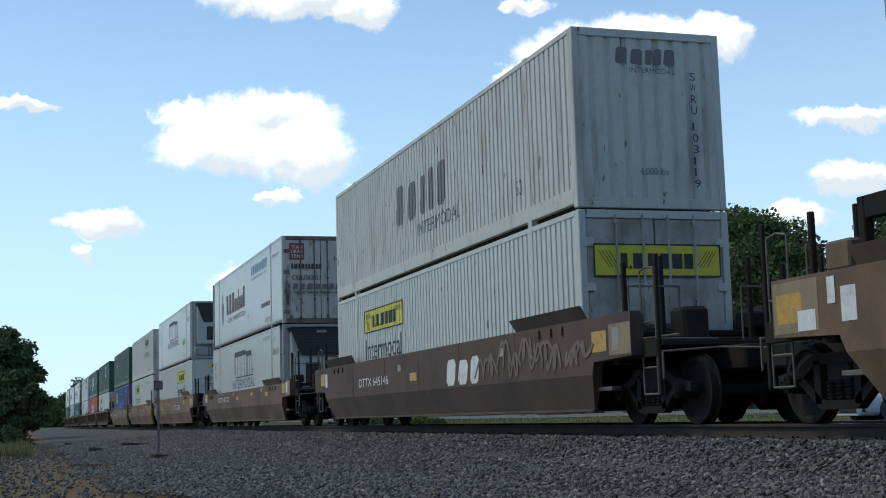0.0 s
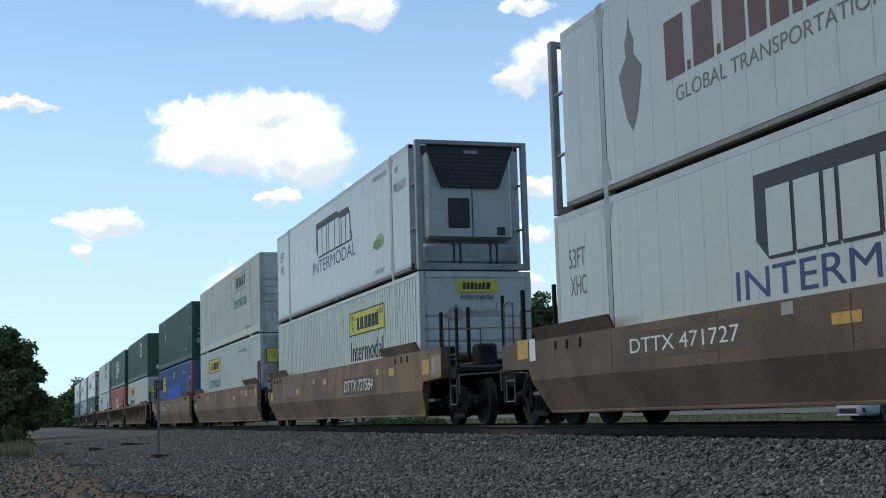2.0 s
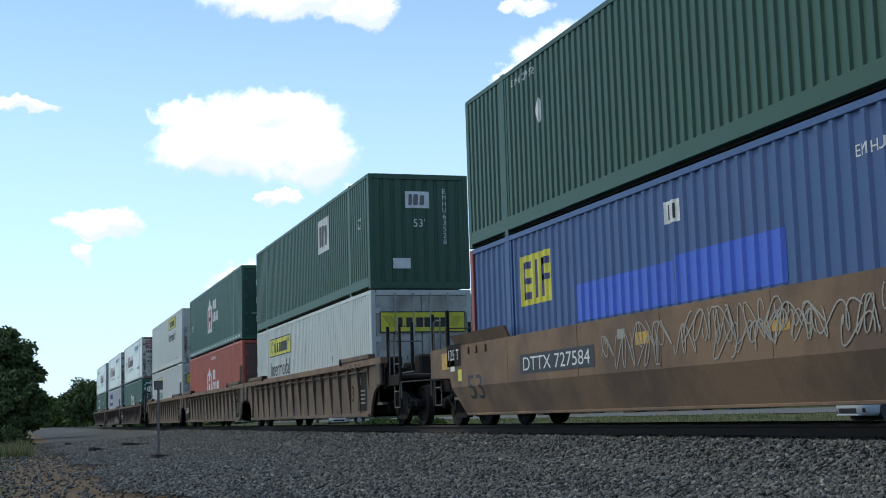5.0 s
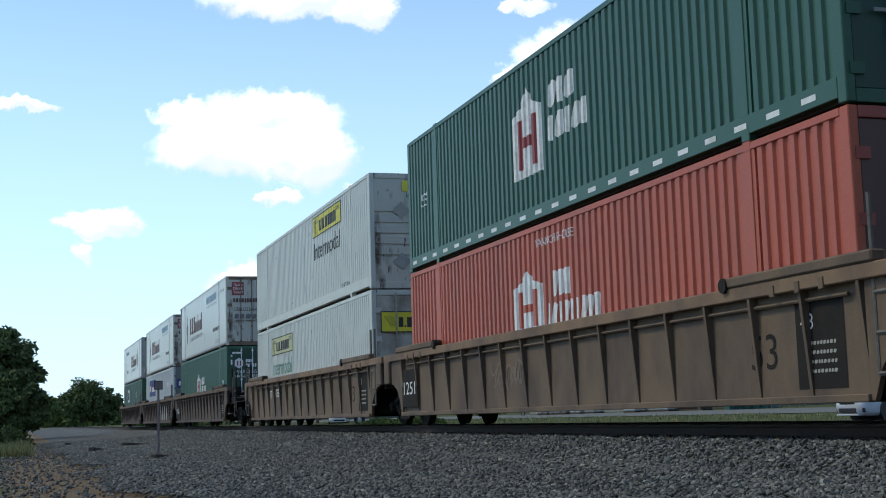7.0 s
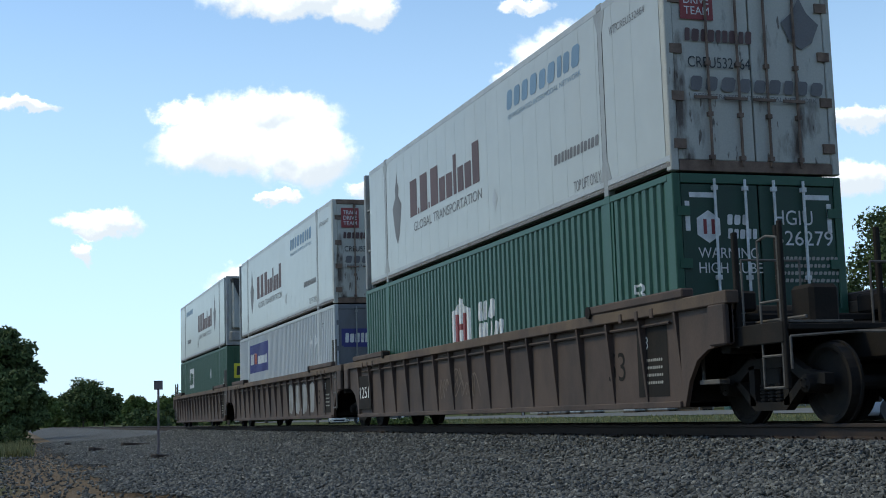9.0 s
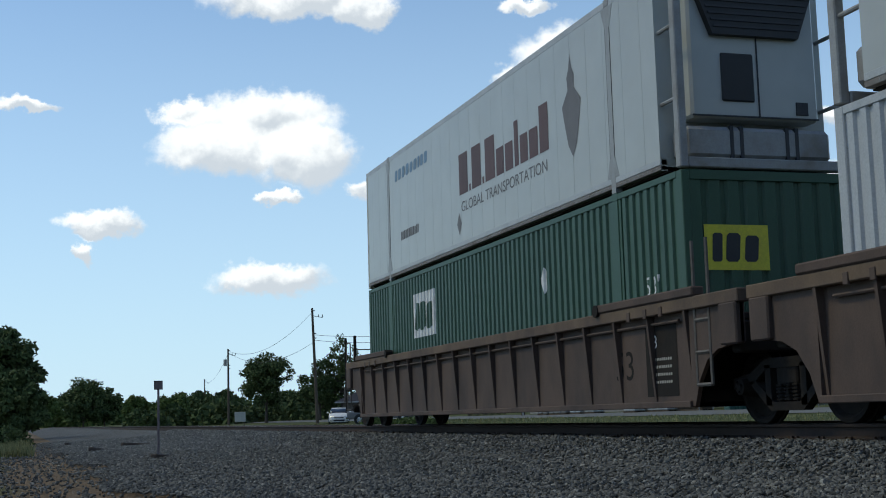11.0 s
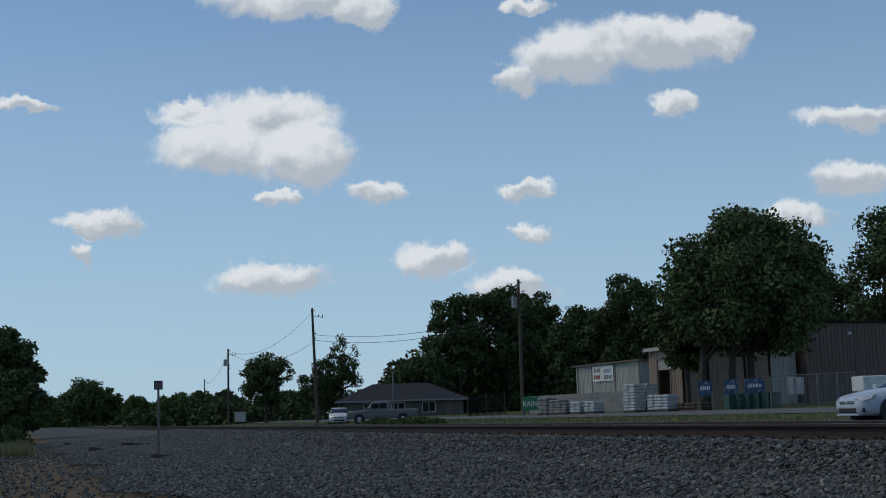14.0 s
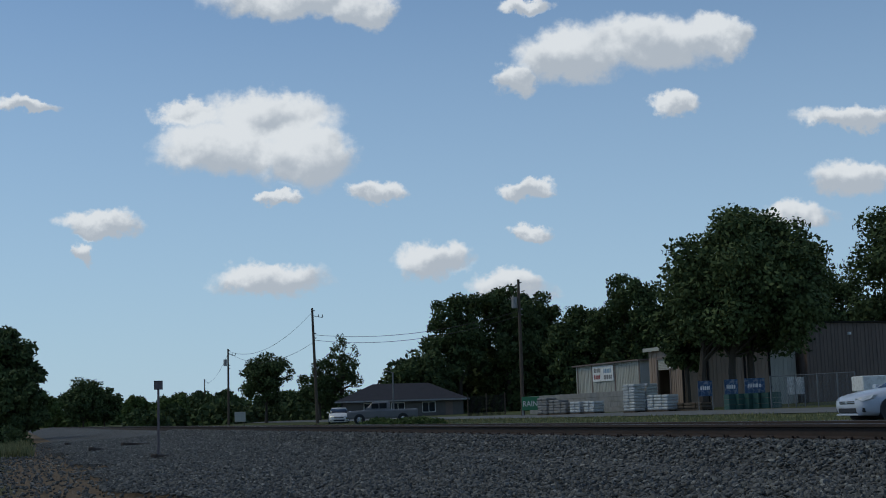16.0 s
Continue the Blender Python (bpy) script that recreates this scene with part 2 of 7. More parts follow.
# ---- building helpers ----
def box(bm, x0, x1, y0, y1, z0, z1):
    v = [bm.verts.new((x, y, z)) for x in (x0, x1) for y in (y0, y1) for z in (z0, z1)]
    for f in ((0, 1, 3, 2), (4, 6, 7, 5), (0, 4, 5, 1), (2, 3, 7, 6), (0, 2, 6, 4), (1, 5, 7, 3)):
        bm.faces.new([v[i] for i in f])
    return v


def boxes(*sizes):
    bm = bmesh.new()
    for s in sizes:
        box(bm, *s)
    return bm


def soft(bm, width=0.01):
    bmesh.ops.bevel(bm, geom=bm.edges[:], offset=width, segments=1, affect="EDGES", profile=0.5)
    return bm


def rod(bm, p, q, r, n=8):
    p, q = Vector(p), Vector(q)
    turn = (q - p).to_track_quat("Z", "Y").to_matrix()
    rings = [[bm.verts.new(c + turn @ Vector((r * math.cos(i * math.tau / n), r * math.sin(i * math.tau / n), 0))) for i in range(n)] for c in (p, q)]
    for i in range(n):
        bm.faces.new((rings[0][i], rings[0][(i + 1) % n], rings[1][(i + 1) % n], rings[1][i]))
    bm.faces.new(rings[0][::-1])
    bm.faces.new(rings[1])
    return bm


def rods(r, *paths, n=8):
    bm = bmesh.new()
    for path in paths:
        for p, q in zip(path, path[1:]):
            rod(bm, p, q, r, n)
    return bm


def slab(bm, outline, x0, x1):
    """An outline in (y, z), given thickness from x0 to x1."""
    one = [bm.verts.new((x0, y, z)) for y, z in outline]
    two = [bm.verts.new((x1, y, z)) for y, z in outline]
    bm.faces.new(one)
    bm.faces.new(two[::-1])
    for i in range(len(one)):
        j = (i + 1) % len(one)
        bm.faces.new((one[j], one[i], two[i], two[j]))
    return bm


def lathe(bm, profile, n=24, centre=(0, 0, 0)):
    """A profile of (x, radius) turned about the x axis."""
    rings = [[bm.verts.new((centre[0] + x, centre[1] + r * math.cos(i * math.tau / n), centre[2] + r * math.sin(i * math.tau / n))) for i in range(n)] for x, r in profile]
    for a1, b1 in zip(rings, rings[1:]):
        for i in range(n):
            bm.faces.new((a1[i], a1[(i + 1) % n], b1[(i + 1) % n], b1[i]))
    bm.faces.new(rings[0][::-1])
    bm.faces.new(rings[-1])
    return bm


def mesh_of(bm, mat, smooth=False, name="mesh"):
    bmesh.ops.recalc_face_normals(bm, faces=bm.faces[:])
    me = bpy.data.meshes.new(name)
    bm.to_mesh(me)
    bm.free()
    for one in (mat if isinstance(mat, (list, tuple)) else (mat,)):
        me.materials.append(one)
    if smooth:
        me.polygons.foreach_set("use_smooth", [True] * len(me.polygons))
    return me


def part(name, bm, mat, parent, label="", smooth=False):
    ob = new(name, mesh_of(bm, mat, smooth, name))
    ob.parent = parent
    return tagged(ob, label)


def thing(name, label, category, group="", at=None):
    ob = new(name)
    ob.empty_display_size = 0.3
    if at is not None:
        ob.matrix_basis = at
    return tagged(ob, label, category, group)


def structure(name, bm, mat, label, smooth=False):
    return tagged(new(name, mesh_of(bm, mat, smooth, name)), label, kind="structure")


def quads(*rects):
    """Flat rectangles in the plane x = 0, in (y, z)."""
    bm = bmesh.new()
    for y0, y1, z0, z1 in rects:
        bm.faces.new([bm.verts.new((0, y, z)) for y, z in ((y0, z0), (y1, z0), (y1, z1), (y0, z1))])
    return bm


def letters(body, width, height, slant=0.0):
    """Lettering in the plane z = 0, from (0, 0) to (width, height)."""
    cu = bpy.data.curves.new("letters", "FONT")
    cu.body, cu.shear = body, slant
    ob = new("letters", cu)
    me = bpy.data.meshes.new_from_object(ob)
    bpy.data.objects.remove(ob)
    bm = bmesh.new()
    bm.from_mesh(me)
    bpy.data.meshes.remove(me)
    bpy.data.curves.remove(cu)
    xs, ys = [v.co.x for v in bm.verts], [v.co.y for v in bm.verts]
    x0, y0, kx, ky = min(xs), min(ys), width / (max(xs) - min(xs)), height / (max(ys) - min(ys))
    for v in bm.verts:
        v.co = ((v.co.x - x0) * kx, (v.co.y - y0) * ky, 0)
    return bm


def bars(width, height, count, seed=1, gap=0.16):
    """Plain blocks in place of lettering, from (0, 0) to (width, height): one flat piece each."""
    rnd = random.Random(seed)
    out = []
    sizes = [rnd.uniform(0.7, 1.2) for _ in range(count)]
    step = width / sum(sizes)
    x = 0.0
    for i, one in enumerate(sizes):
        w = one * step * (1 - gap)
        h1 = height * (1.0 if i == 0 else rnd.choice((1, 1, 0.92, 0.96)))
        lean = 0.12 * w
        cut = 0.16 * w
        pts = ((0, cut), (cut, 0), (w - lean - cut, 0), (w - lean, cut), (w, h1 - cut), (w - cut, h1), (lean + cut, h1), (lean, h1 - cut))
        bm = bmesh.new()
        bm.faces.new([bm.verts.new((x + a1, b1, 0)) for a1, b1 in pts])
        out.append(bm)
        x += one * step
    return out


def name_blocks(width, height, sizes):
    """Plain blocks of given widths and heights (as shares) in place of a name."""
    total = sum(w for w, _ in sizes) + 0.12 * (len(sizes) - 1)
    k = width / total
    out, x = [], 0.0
    for w, h1 in sizes:
        out.append(polygon((x, 0), (x + w * k, 0), (x + w * k, height * h1), (x, height * h1)))
        x += (w + 0.12) * k
    return out


def panel(width, height):
    bm = bmesh.new()
    bm.faces.new([bm.verts.new(c) for c in ((0, 0, 0), (width, 0, 0), (width, height, 0), (0, height, 0))])
    return bm


def polygon(*pts):
    bm = bmesh.new()
    bm.faces.new([bm.verts.new((x, y, 0)) for x, y in pts])
    return bm


# ---- the setting: ground, ballast, track ----
def ground_height(x, y=0.0):
    return float(np.interp(x, (-60, -6, 0.5, 1.8, 5.5, 7.0, 8.0, 10.9, 12.0, 14, 25, 45, 60, 150),
                           (-0.6, -0.78, -0.70, -0.66, -0.58, -0.45, -0.20, -0.20, -0.5, -0.44, -0.33, 0.15, 0.45, 0.6)))


def sheet(xs, ys, height):
    bm = bmesh.new()
    grid = [[bm.verts.new((x, y, height(x, y))) for y in ys] for x in xs]
    for a1, b1 in zip(grid, grid[1:]):
        for j in range(len(ys) - 1):
            bm.faces.new((a1[j], b1[j], b1[j + 1], a1[j + 1]))
    return bm


def grassy(name):
    m = bpy.data.materials.new(name)
    m.use_nodes = True
    n = nodes_of(m.node_tree)
    co = n("ShaderNodeTexCoord").outputs["Object"]
    big = n("ShaderNodeTexNoise", {"Vector": co, "Scale": 0.25, "Detail": 6.0}).outputs[0]
    fine = n("ShaderNodeTexNoise", {"Vector": co, "Scale": 14.0, "Detail": 5.0}).outputs[0]
    col = n("ShaderNodeMix", {0: big, 6: (0.065, 0.092, 0.032, 1), 7: (0.115, 0.11, 0.05, 1)}, rgba=True).outputs[2]
    # bare trodden earth along the ballast's near edge
    x = n("ShaderNodeSeparateXYZ", {0: co}).outputs[0]
    off = n("ShaderNodeMath", {0: big, 1: 1.6, 2: x}, operation="MULTIPLY_ADD").outputs[0]
    lo = n("ShaderNodeMapRange", {0: off, 1: 0.1, 2: 0.7, 3: 0.0, 4: 1.0}).outputs[0]
    hi = n("ShaderNodeMapRange", {0: off, 1: 8.0, 2: 9.0, 3: 1.0, 4: 0.0}).outputs[0]
    bare = n("ShaderNodeMath", {0: lo, 1: hi}, operation="MULTIPLY").outputs[0]
    earth = n("ShaderNodeMix", {0: fine, 6: (0.10, 0.070, 0.044, 1), 7: (0.21, 0.150, 0.095, 1)}, rgba=True).outputs[2]
    col = n("ShaderNodeMix", {0: bare, 6: col, 7: earth}, rgba=True).outputs[2]
    lift = n("ShaderNodeMapRange", {0: fine, 1: 0.3, 2: 0.7, 3: 0.6, 4: 1.35}).outputs[0]
    col = n("ShaderNodeVectorMath", {0: col, 3: lift}, operation="SCALE").outputs[0]
    rel = n("ShaderNodeBump", {"Height": fine, "Strength": 0.7, "Distance": 0.08}).outputs[0]
    sh = n("ShaderNodeBsdfPrincipled", {"Base Color": col, "Roughness": 0.95, "Normal": rel, "Specular IOR Level": 0.1})
    n("ShaderNodeOutputMaterial", {0: sh.outputs[0]})
    return m


grass = grassy("rough_grass_and_earth")
XS = [-3000, -800, -200, -60, -25, -12, -6, -3, -1, 0.5, 1.8, 3.5, 5.5, 7.2, 8.1, 10.9, 12, 14, 18, 25, 35, 45, 60, 90, 150, 400, 1000, 3500]
YS = [-600, -100, -20] + list(range(0, 120, 8)) + [130, 160, 200, 260, 350, 500, 800, 1500, 4500]
structure("ground", sheet(XS, YS, lambda x, y: ground_height(x) - 0.05), grass, "rough grass with trodden brown earth beside the ballast")

stone_bed = pebbled("crushed_stone_bed", ((0.045, 0.046, 0.044), (0.155, 0.155, 0.148)), 17.0, patch=(0.09, 0.086, 0.076), bump=1.0)
structure("ballast", sheet([1.7, 2.2, 3, 4.3, 5.5, 6.4, 7.2, 7.7, 8.1, 9.5, 10.9, 11.4, 12], [-60] + list(range(0, 90, 3)) + list(range(90, 440, 15)),
                           lambda x, y: ground_height(x) - (0.012 if 2 < x < 11.8 else 0.09) + (0.03 if x < 7.5 else 0.008) * noise.noise((x * 0.9, y * 0.4, 3))),
          stone_bed, "grey crushed-stone ballast sloping down from the track")


def stones(count, seed, near, far, small, large):
    """Loose broken stones, each a dented eight-cornered lump, strewn over the bed."""
    rng = np.random.default_rng(seed)
    phi = (1 + 5 ** 0.5) / 2
    ico = np.array([(-1, phi, 0), (1, phi, 0), (-1, -phi, 0), (1, -phi, 0), (0, -1, phi), (0, 1, phi), (0, -1, -phi), (0, 1, -phi), (phi, 0, -1), (phi, 0, 1), (-phi, 0, -1), (-phi, 0, 1)]) / 1.9
    tri = "0 11 5 0 5 1 0 1 7 0 7 10 0 10 11 1 5 9 5 11 4 11 10 2 10 7 6 7 1 8 3 9 4 3 4 2 3 2 6 3 6 8 3 8 9 4 9 5 2 4 11 6 2 10 8 6 7 9 8 1"
    tri = np.array([int(v) for v in tri.split()]).reshape(-1, 3)
    y = near + (far - near) * rng.random(count) ** 1.5
    low = 1.45 + 0.5 * np.sin(y * 0.7) * np.sin(y * 0.23 + 1)
    low = np.where(rng.random(count) < 0.12, -0.6, low)
    x = low + (np.minimum(8.45, 0.72 * y + 1.5) - low) * rng.random(count)
    z = np.array([ground_height(v) for v in x]) + 0.004
    size = rng.uniform(small, large, count) * (1 + 0.009 * y)
    shape = ico[None] * rng.uniform(0.55, 1.25, (count, 12, 1)) * rng.uniform(0.6, 1.15, (count, 1, 3)) * size[:, None, None]
    a1 = rng.random(count) * math.tau
    c, s = np.cos(a1)[:, None], np.sin(a1)[:, None]
    vx = shape[:, :, 0] * c - shape[:, :, 1] * s + x[:, None]
    vy = shape[:, :, 0] * s + shape[:, :, 1] * c + y[:, None]
    vz = shape[:, :, 2] * 0.8 + (z + size * rng.uniform(-0.1, 0.75, count))[:, None]
    verts = np.stack([vx, vy, vz], 2).reshape(-1, 3)
    faces = (tri[None] + (np.arange(count) * 12)[:, None, None]).reshape(-1, 3)
    me = bpy.data.meshes.new("ballast_stones")
    me.from_pydata(verts.tolist(), [], faces.tolist())
    me.materials.append(islands("broken_stone", (0.072, 0.072, 0.066), (0.180, 0.177, 0.162), three=(0.31, 0.30, 0.26)))
    return tagged(new("ballast_stones", me), "loose grey broken ballast stones beside the rails", "ballast", kind="stuff")


stones(105000, 5, 8.5, 75, 0.017, 0.035)

track = tagged(new("track"), "rusty railway track on creosoted wooden ties", kind="structure")
track.location = (TRACK_X, 0, 0)
RAIL = ((-0.07, -0.170), (0.07, -0.170), (0.07, -0.158), (0.012, -0.140), (0.010, -0.045), (0.048, -0.035), (0.048, -0.008), (0.028, -0.001), (-0.028, -0.001), (-0.048, -0.008), (-0.048, -0.035), (-0.010, -0.045), (-0.012, -0.140), (-0.07, -0.158))
for side in (-0.755, 0.755):
    bm = bmesh.new()
    rings = [[bm.verts.new((side + x, y, z)) for x, z in RAIL] for y in (-80, 0, 60, 200, 430)]
    for r0, r1 in zip(rings, rings[1:]):
        for i in range(len(RAIL)):
            f = bm.faces.new((r0[i], r0[(i + 1) % len(RAIL)], r1[(i + 1) % len(RAIL)], r1[i]))
            f.material_index = 1 if i == 7 else 0
    part("rail", bm, (rail_steel, rail_top), track)


# ---- the train ----
POSTS = (2.03, 14.17)   # lifting posts, from either end
# along one rib and its groove: offset, depth
RIBS = {"narrow": ((0.0, 0.0), (0.150, 0.0), (0.166, 0.030), (0.194, 0.030), (0.21, 0.0)),
        "even": ((0.0, 0.0), (0.105, 0.0), (0.130, 0.034), (0.200, 0.034), (0.225, 0.0)),
        "wave": ((0.0, 0.0), (0.060, 0.0), (0.105, 0.034), (0.235, 0.034), (0.28, 0.0))}
ribs_now = {}


def set_ribs(style):
    """Chooses the corrugation of the box being built, and lists its bends."""
    prof = RIBS[style]
    pitch = prof[-1][0]
    cuts = {round(0.14 + i * pitch + o, 4) for i in range(int(LENGTH / pitch) + 1) for o, _ in prof[:-1]}
    cuts |= {p + d for p in POSTS for d in (-0.161, -0.159, 0.159, 0.161)} | {0.139, LENGTH - 0.139}
    ribs_now.update(prof=prof, pitch=pitch, cuts=sorted(c for c in cuts if 0.13 < c < LENGTH - 0.13))


def groove(y):
    """Depth of the corrugation at y along the box."""
    if y < 0.14 or y > LENGTH - 0.14 or any(abs(y - p) < 0.16 for p in POSTS):
        return 0.0
    return float(np.interp((y - 0.14) % ribs_now["pitch"], *zip(*ribs_now["prof"])))


def corrugated(bm, z0, z1, side):
    ys = [0.1] + ribs_now["cuts"] + [LENGTH - 0.1]
    last = None
    for y in ys:
        x = side * (WIDE - 0.012 - groove(y))
        pair = (bm.verts.new((x, y, z0)), bm.verts.new((x, y, z1)))
        if last:
            bm.faces.new((last[0], pair[0], pair[1], last[1]))
        last = pair


def on_side(bm, along_u, up, parent, mat, name, label="", ribbed=False, side=-1, lift=0.0):
    """Lays flat artwork on the side of a box; on a ribbed side it follows every rib."""
    if isinstance(bm, list):
        for one in bm:
            on_side(one, along_u, up, parent, mat, name[:-1] if name.endswith("blocks") else name, label, ribbed, side, lift)
        return None
    for v in bm.verts:
        v.co = (0, LENGTH - along_u - v.co.x, up + v.co.y)
    out = WIDE + 0.004 + lift
    if ribbed:
        lo, hi = min(v.co.y for v in bm.verts), max(v.co.y for v in bm.verts)
        for c in ribs_now["cuts"]:
            if lo < c < hi:
                bmesh.ops.bisect_plane(bm, geom=bm.verts[:] + bm.edges[:] + bm.faces[:], plane_co=(0, c, 0), plane_no=(0, 1, 0), dist=1e-5)
        out -= 0.010
    for v in bm.verts:
        v.co.x = side * (out - (groove(v.co.y) if ribbed else 0.0))
    return part(name, bm, mat, parent, label)


def on_front(bm, x, up, parent, mat, name, label="", proud=0.03):
    """Lays flat artwork on the end that leads."""
    if isinstance(bm, list):
        for one in bm:
            on_front(one, x, up, parent, mat, name[:-1] if name.endswith("blocks") else name, label, proud)
        return None
    for v in bm.verts:
        v.co = (x + v.co.x, -proud, up + v.co.y)
    return part(name, bm, mat, parent, label)


def frame_of(ob, mat, rail=0.17, post_mat=None):
    """Corner posts, top and bottom rails, corner castings and lifting posts."""
    w = WIDE
    for s in (-1, 1):
        x0, x1 = sorted((s * w, s * (w - 0.12)))
        part("bottom_rail", soft(boxes((x0, x1, 0.16, LENGTH - 0.16, 0.07, rail)), 0.006), mat, ob)
        part("top_rail", soft(boxes((x0, x1, 0.16, LENGTH - 0.16, TALL - 0.09, TALL)), 0.006), mat, ob)
        for y in (0.0, LENGTH - 0.16):
            part("corner_post", soft(boxes((x0, x1, y, y + 0.16, 0.0, TALL)), 0.012), post_mat or mat, ob)
        for y in POSTS:
            bm = boxes((x0 - 0.001, x1 + 0.001, y - 0.085, y + 0.085, rail - 0.01, TALL - 0.08))
            box(bm, x0 - 0.004, x1 + 0.004, y - 0.09, y + 0.09, TALL - 0.10, TALL + 0.02)
            box(bm, x0 - 0.004, x1 + 0.004, y - 0.09, y + 0.09, -0.01, 0.13)
            part("lifting_post", soft(bm, 0.006), mat, ob)


def doors(ob, mat, bar_mat, frame_mat, bar_count=4, y=0.0, s=1):
    """Two door leaves with upright locking bars, hinges and handles, at the leading end (s = 1) or the trailing one (s = -1)."""
    def at(*b):
        return (b[0], b[1], *sorted((y + s * b[2], y + s * b[3])), b[4], b[5])
    part("door_header", soft(boxes(at(-WIDE + 0.12, WIDE - 0.12, -0.002, 0.14, TALL - 0.13, TALL)), 0.006), frame_mat, ob)
    part("door_sill", soft(boxes(at(-WIDE + 0.12, WIDE - 0.12, -0.002, 0.14, 0.0, 0.15)), 0.006), frame_mat, ob)
    for k in (-1, 1):
        x0, x1 = sorted((k * 0.012, k * (WIDE - 0.125)))
        leaf = part("door", soft(boxes(at(x0, x1, 0.02, 0.08, 0.155, TALL - 0.135)), 0.01), mat, ob)
        for i in range(bar_count // 2):
            x = k * (0.22 + 0.46 * i)
            part("locking_bar", rods(0.02, ((x, y - s * 0.02, 0.08), (x, y - s * 0.02, TALL - 0.07))), bar_mat, leaf)
            for z in (0.16, 0.75, 1.45, TALL - 0.22):
                part("bar_bracket", boxes(at(x - 0.035, x + 0.035, -0.045, 0.02, z, z + 0.06)), bar_mat, leaf)
            part("handle", boxes(at(x - 0.24, x + 0.10, -0.055, -0.03, 0.98, 1.02)), bar_mat, leaf)
        for z in (0.3, 0.95, 1.6, 2.3):
            xh = k * (WIDE - 0.15)
            part("hinge", boxes(at(xh - 0.09, xh + 0.09, -0.012, 0.03, z, z + 0.13)), frame_mat, leaf)


def nose_ribbed(ob, mat, upright=False):
    """A closed end wall, ribbed flat-wise or upright."""
    bm = bmesh.new()
    lines = []
    if upright:
        x = -WIDE + 0.12
        while x < WIDE - 0.13:
            lines += [(x, 0.0), (min(x + 0.16, WIDE - 0.12), 0.0), (min(x + 0.19, WIDE - 0.12), 0.035), (min(x + 0.25, WIDE - 0.12), 0.035)]
            x += 0.28
        lines.append((WIDE - 0.12, 0.0))
        for (p, d), (q, e) in zip(lines, lines[1:]):
            if q - p > 1e-4:
                bm.faces.new([bm.verts.new(c) for c in ((p, 0.02 + d, 0.15), (q, 0.02 + e, 0.15), (q, 0.02 + e, TALL - 0.12), (p, 0.02 + d, TALL - 0.12))])
    else:
        z = 0.15
        lines = [(0.15, 0.0), (0.75, 0.0)]
        for i in range(5):
            b = 0.75 + i * 0.27
            lines += [(b + 0.02, 0.03), (b + 0.07, 0.03), (b + 0.09, 0.0), (b + 0.27, 0.0)]
        lines.append((TALL - 0.12, 0.0))
        for (p, d), (q, e) in zip(lines, lines[1:]):
            bm.faces.new([bm.verts.new(c) for c in ((-WIDE + 0.12, 0.02 + d, p), (WIDE - 0.12, 0.02 + d, p), (WIDE - 0.12, 0.02 + e, q), (-WIDE + 0.12, 0.02 + e, q))])
    part("end_wall", bm, mat, ob)
    part("end_header", soft(boxes((-WIDE + 0.12, WIDE - 0.12, 0.0, 0.13, TALL - 0.13, TALL)), 0.006), mat, ob)
    part("end_sill", soft(boxes((-WIDE + 0.12, WIDE - 0.12, 0.0, 0.13, 0.0, 0.16)), 0.006), mat, ob)


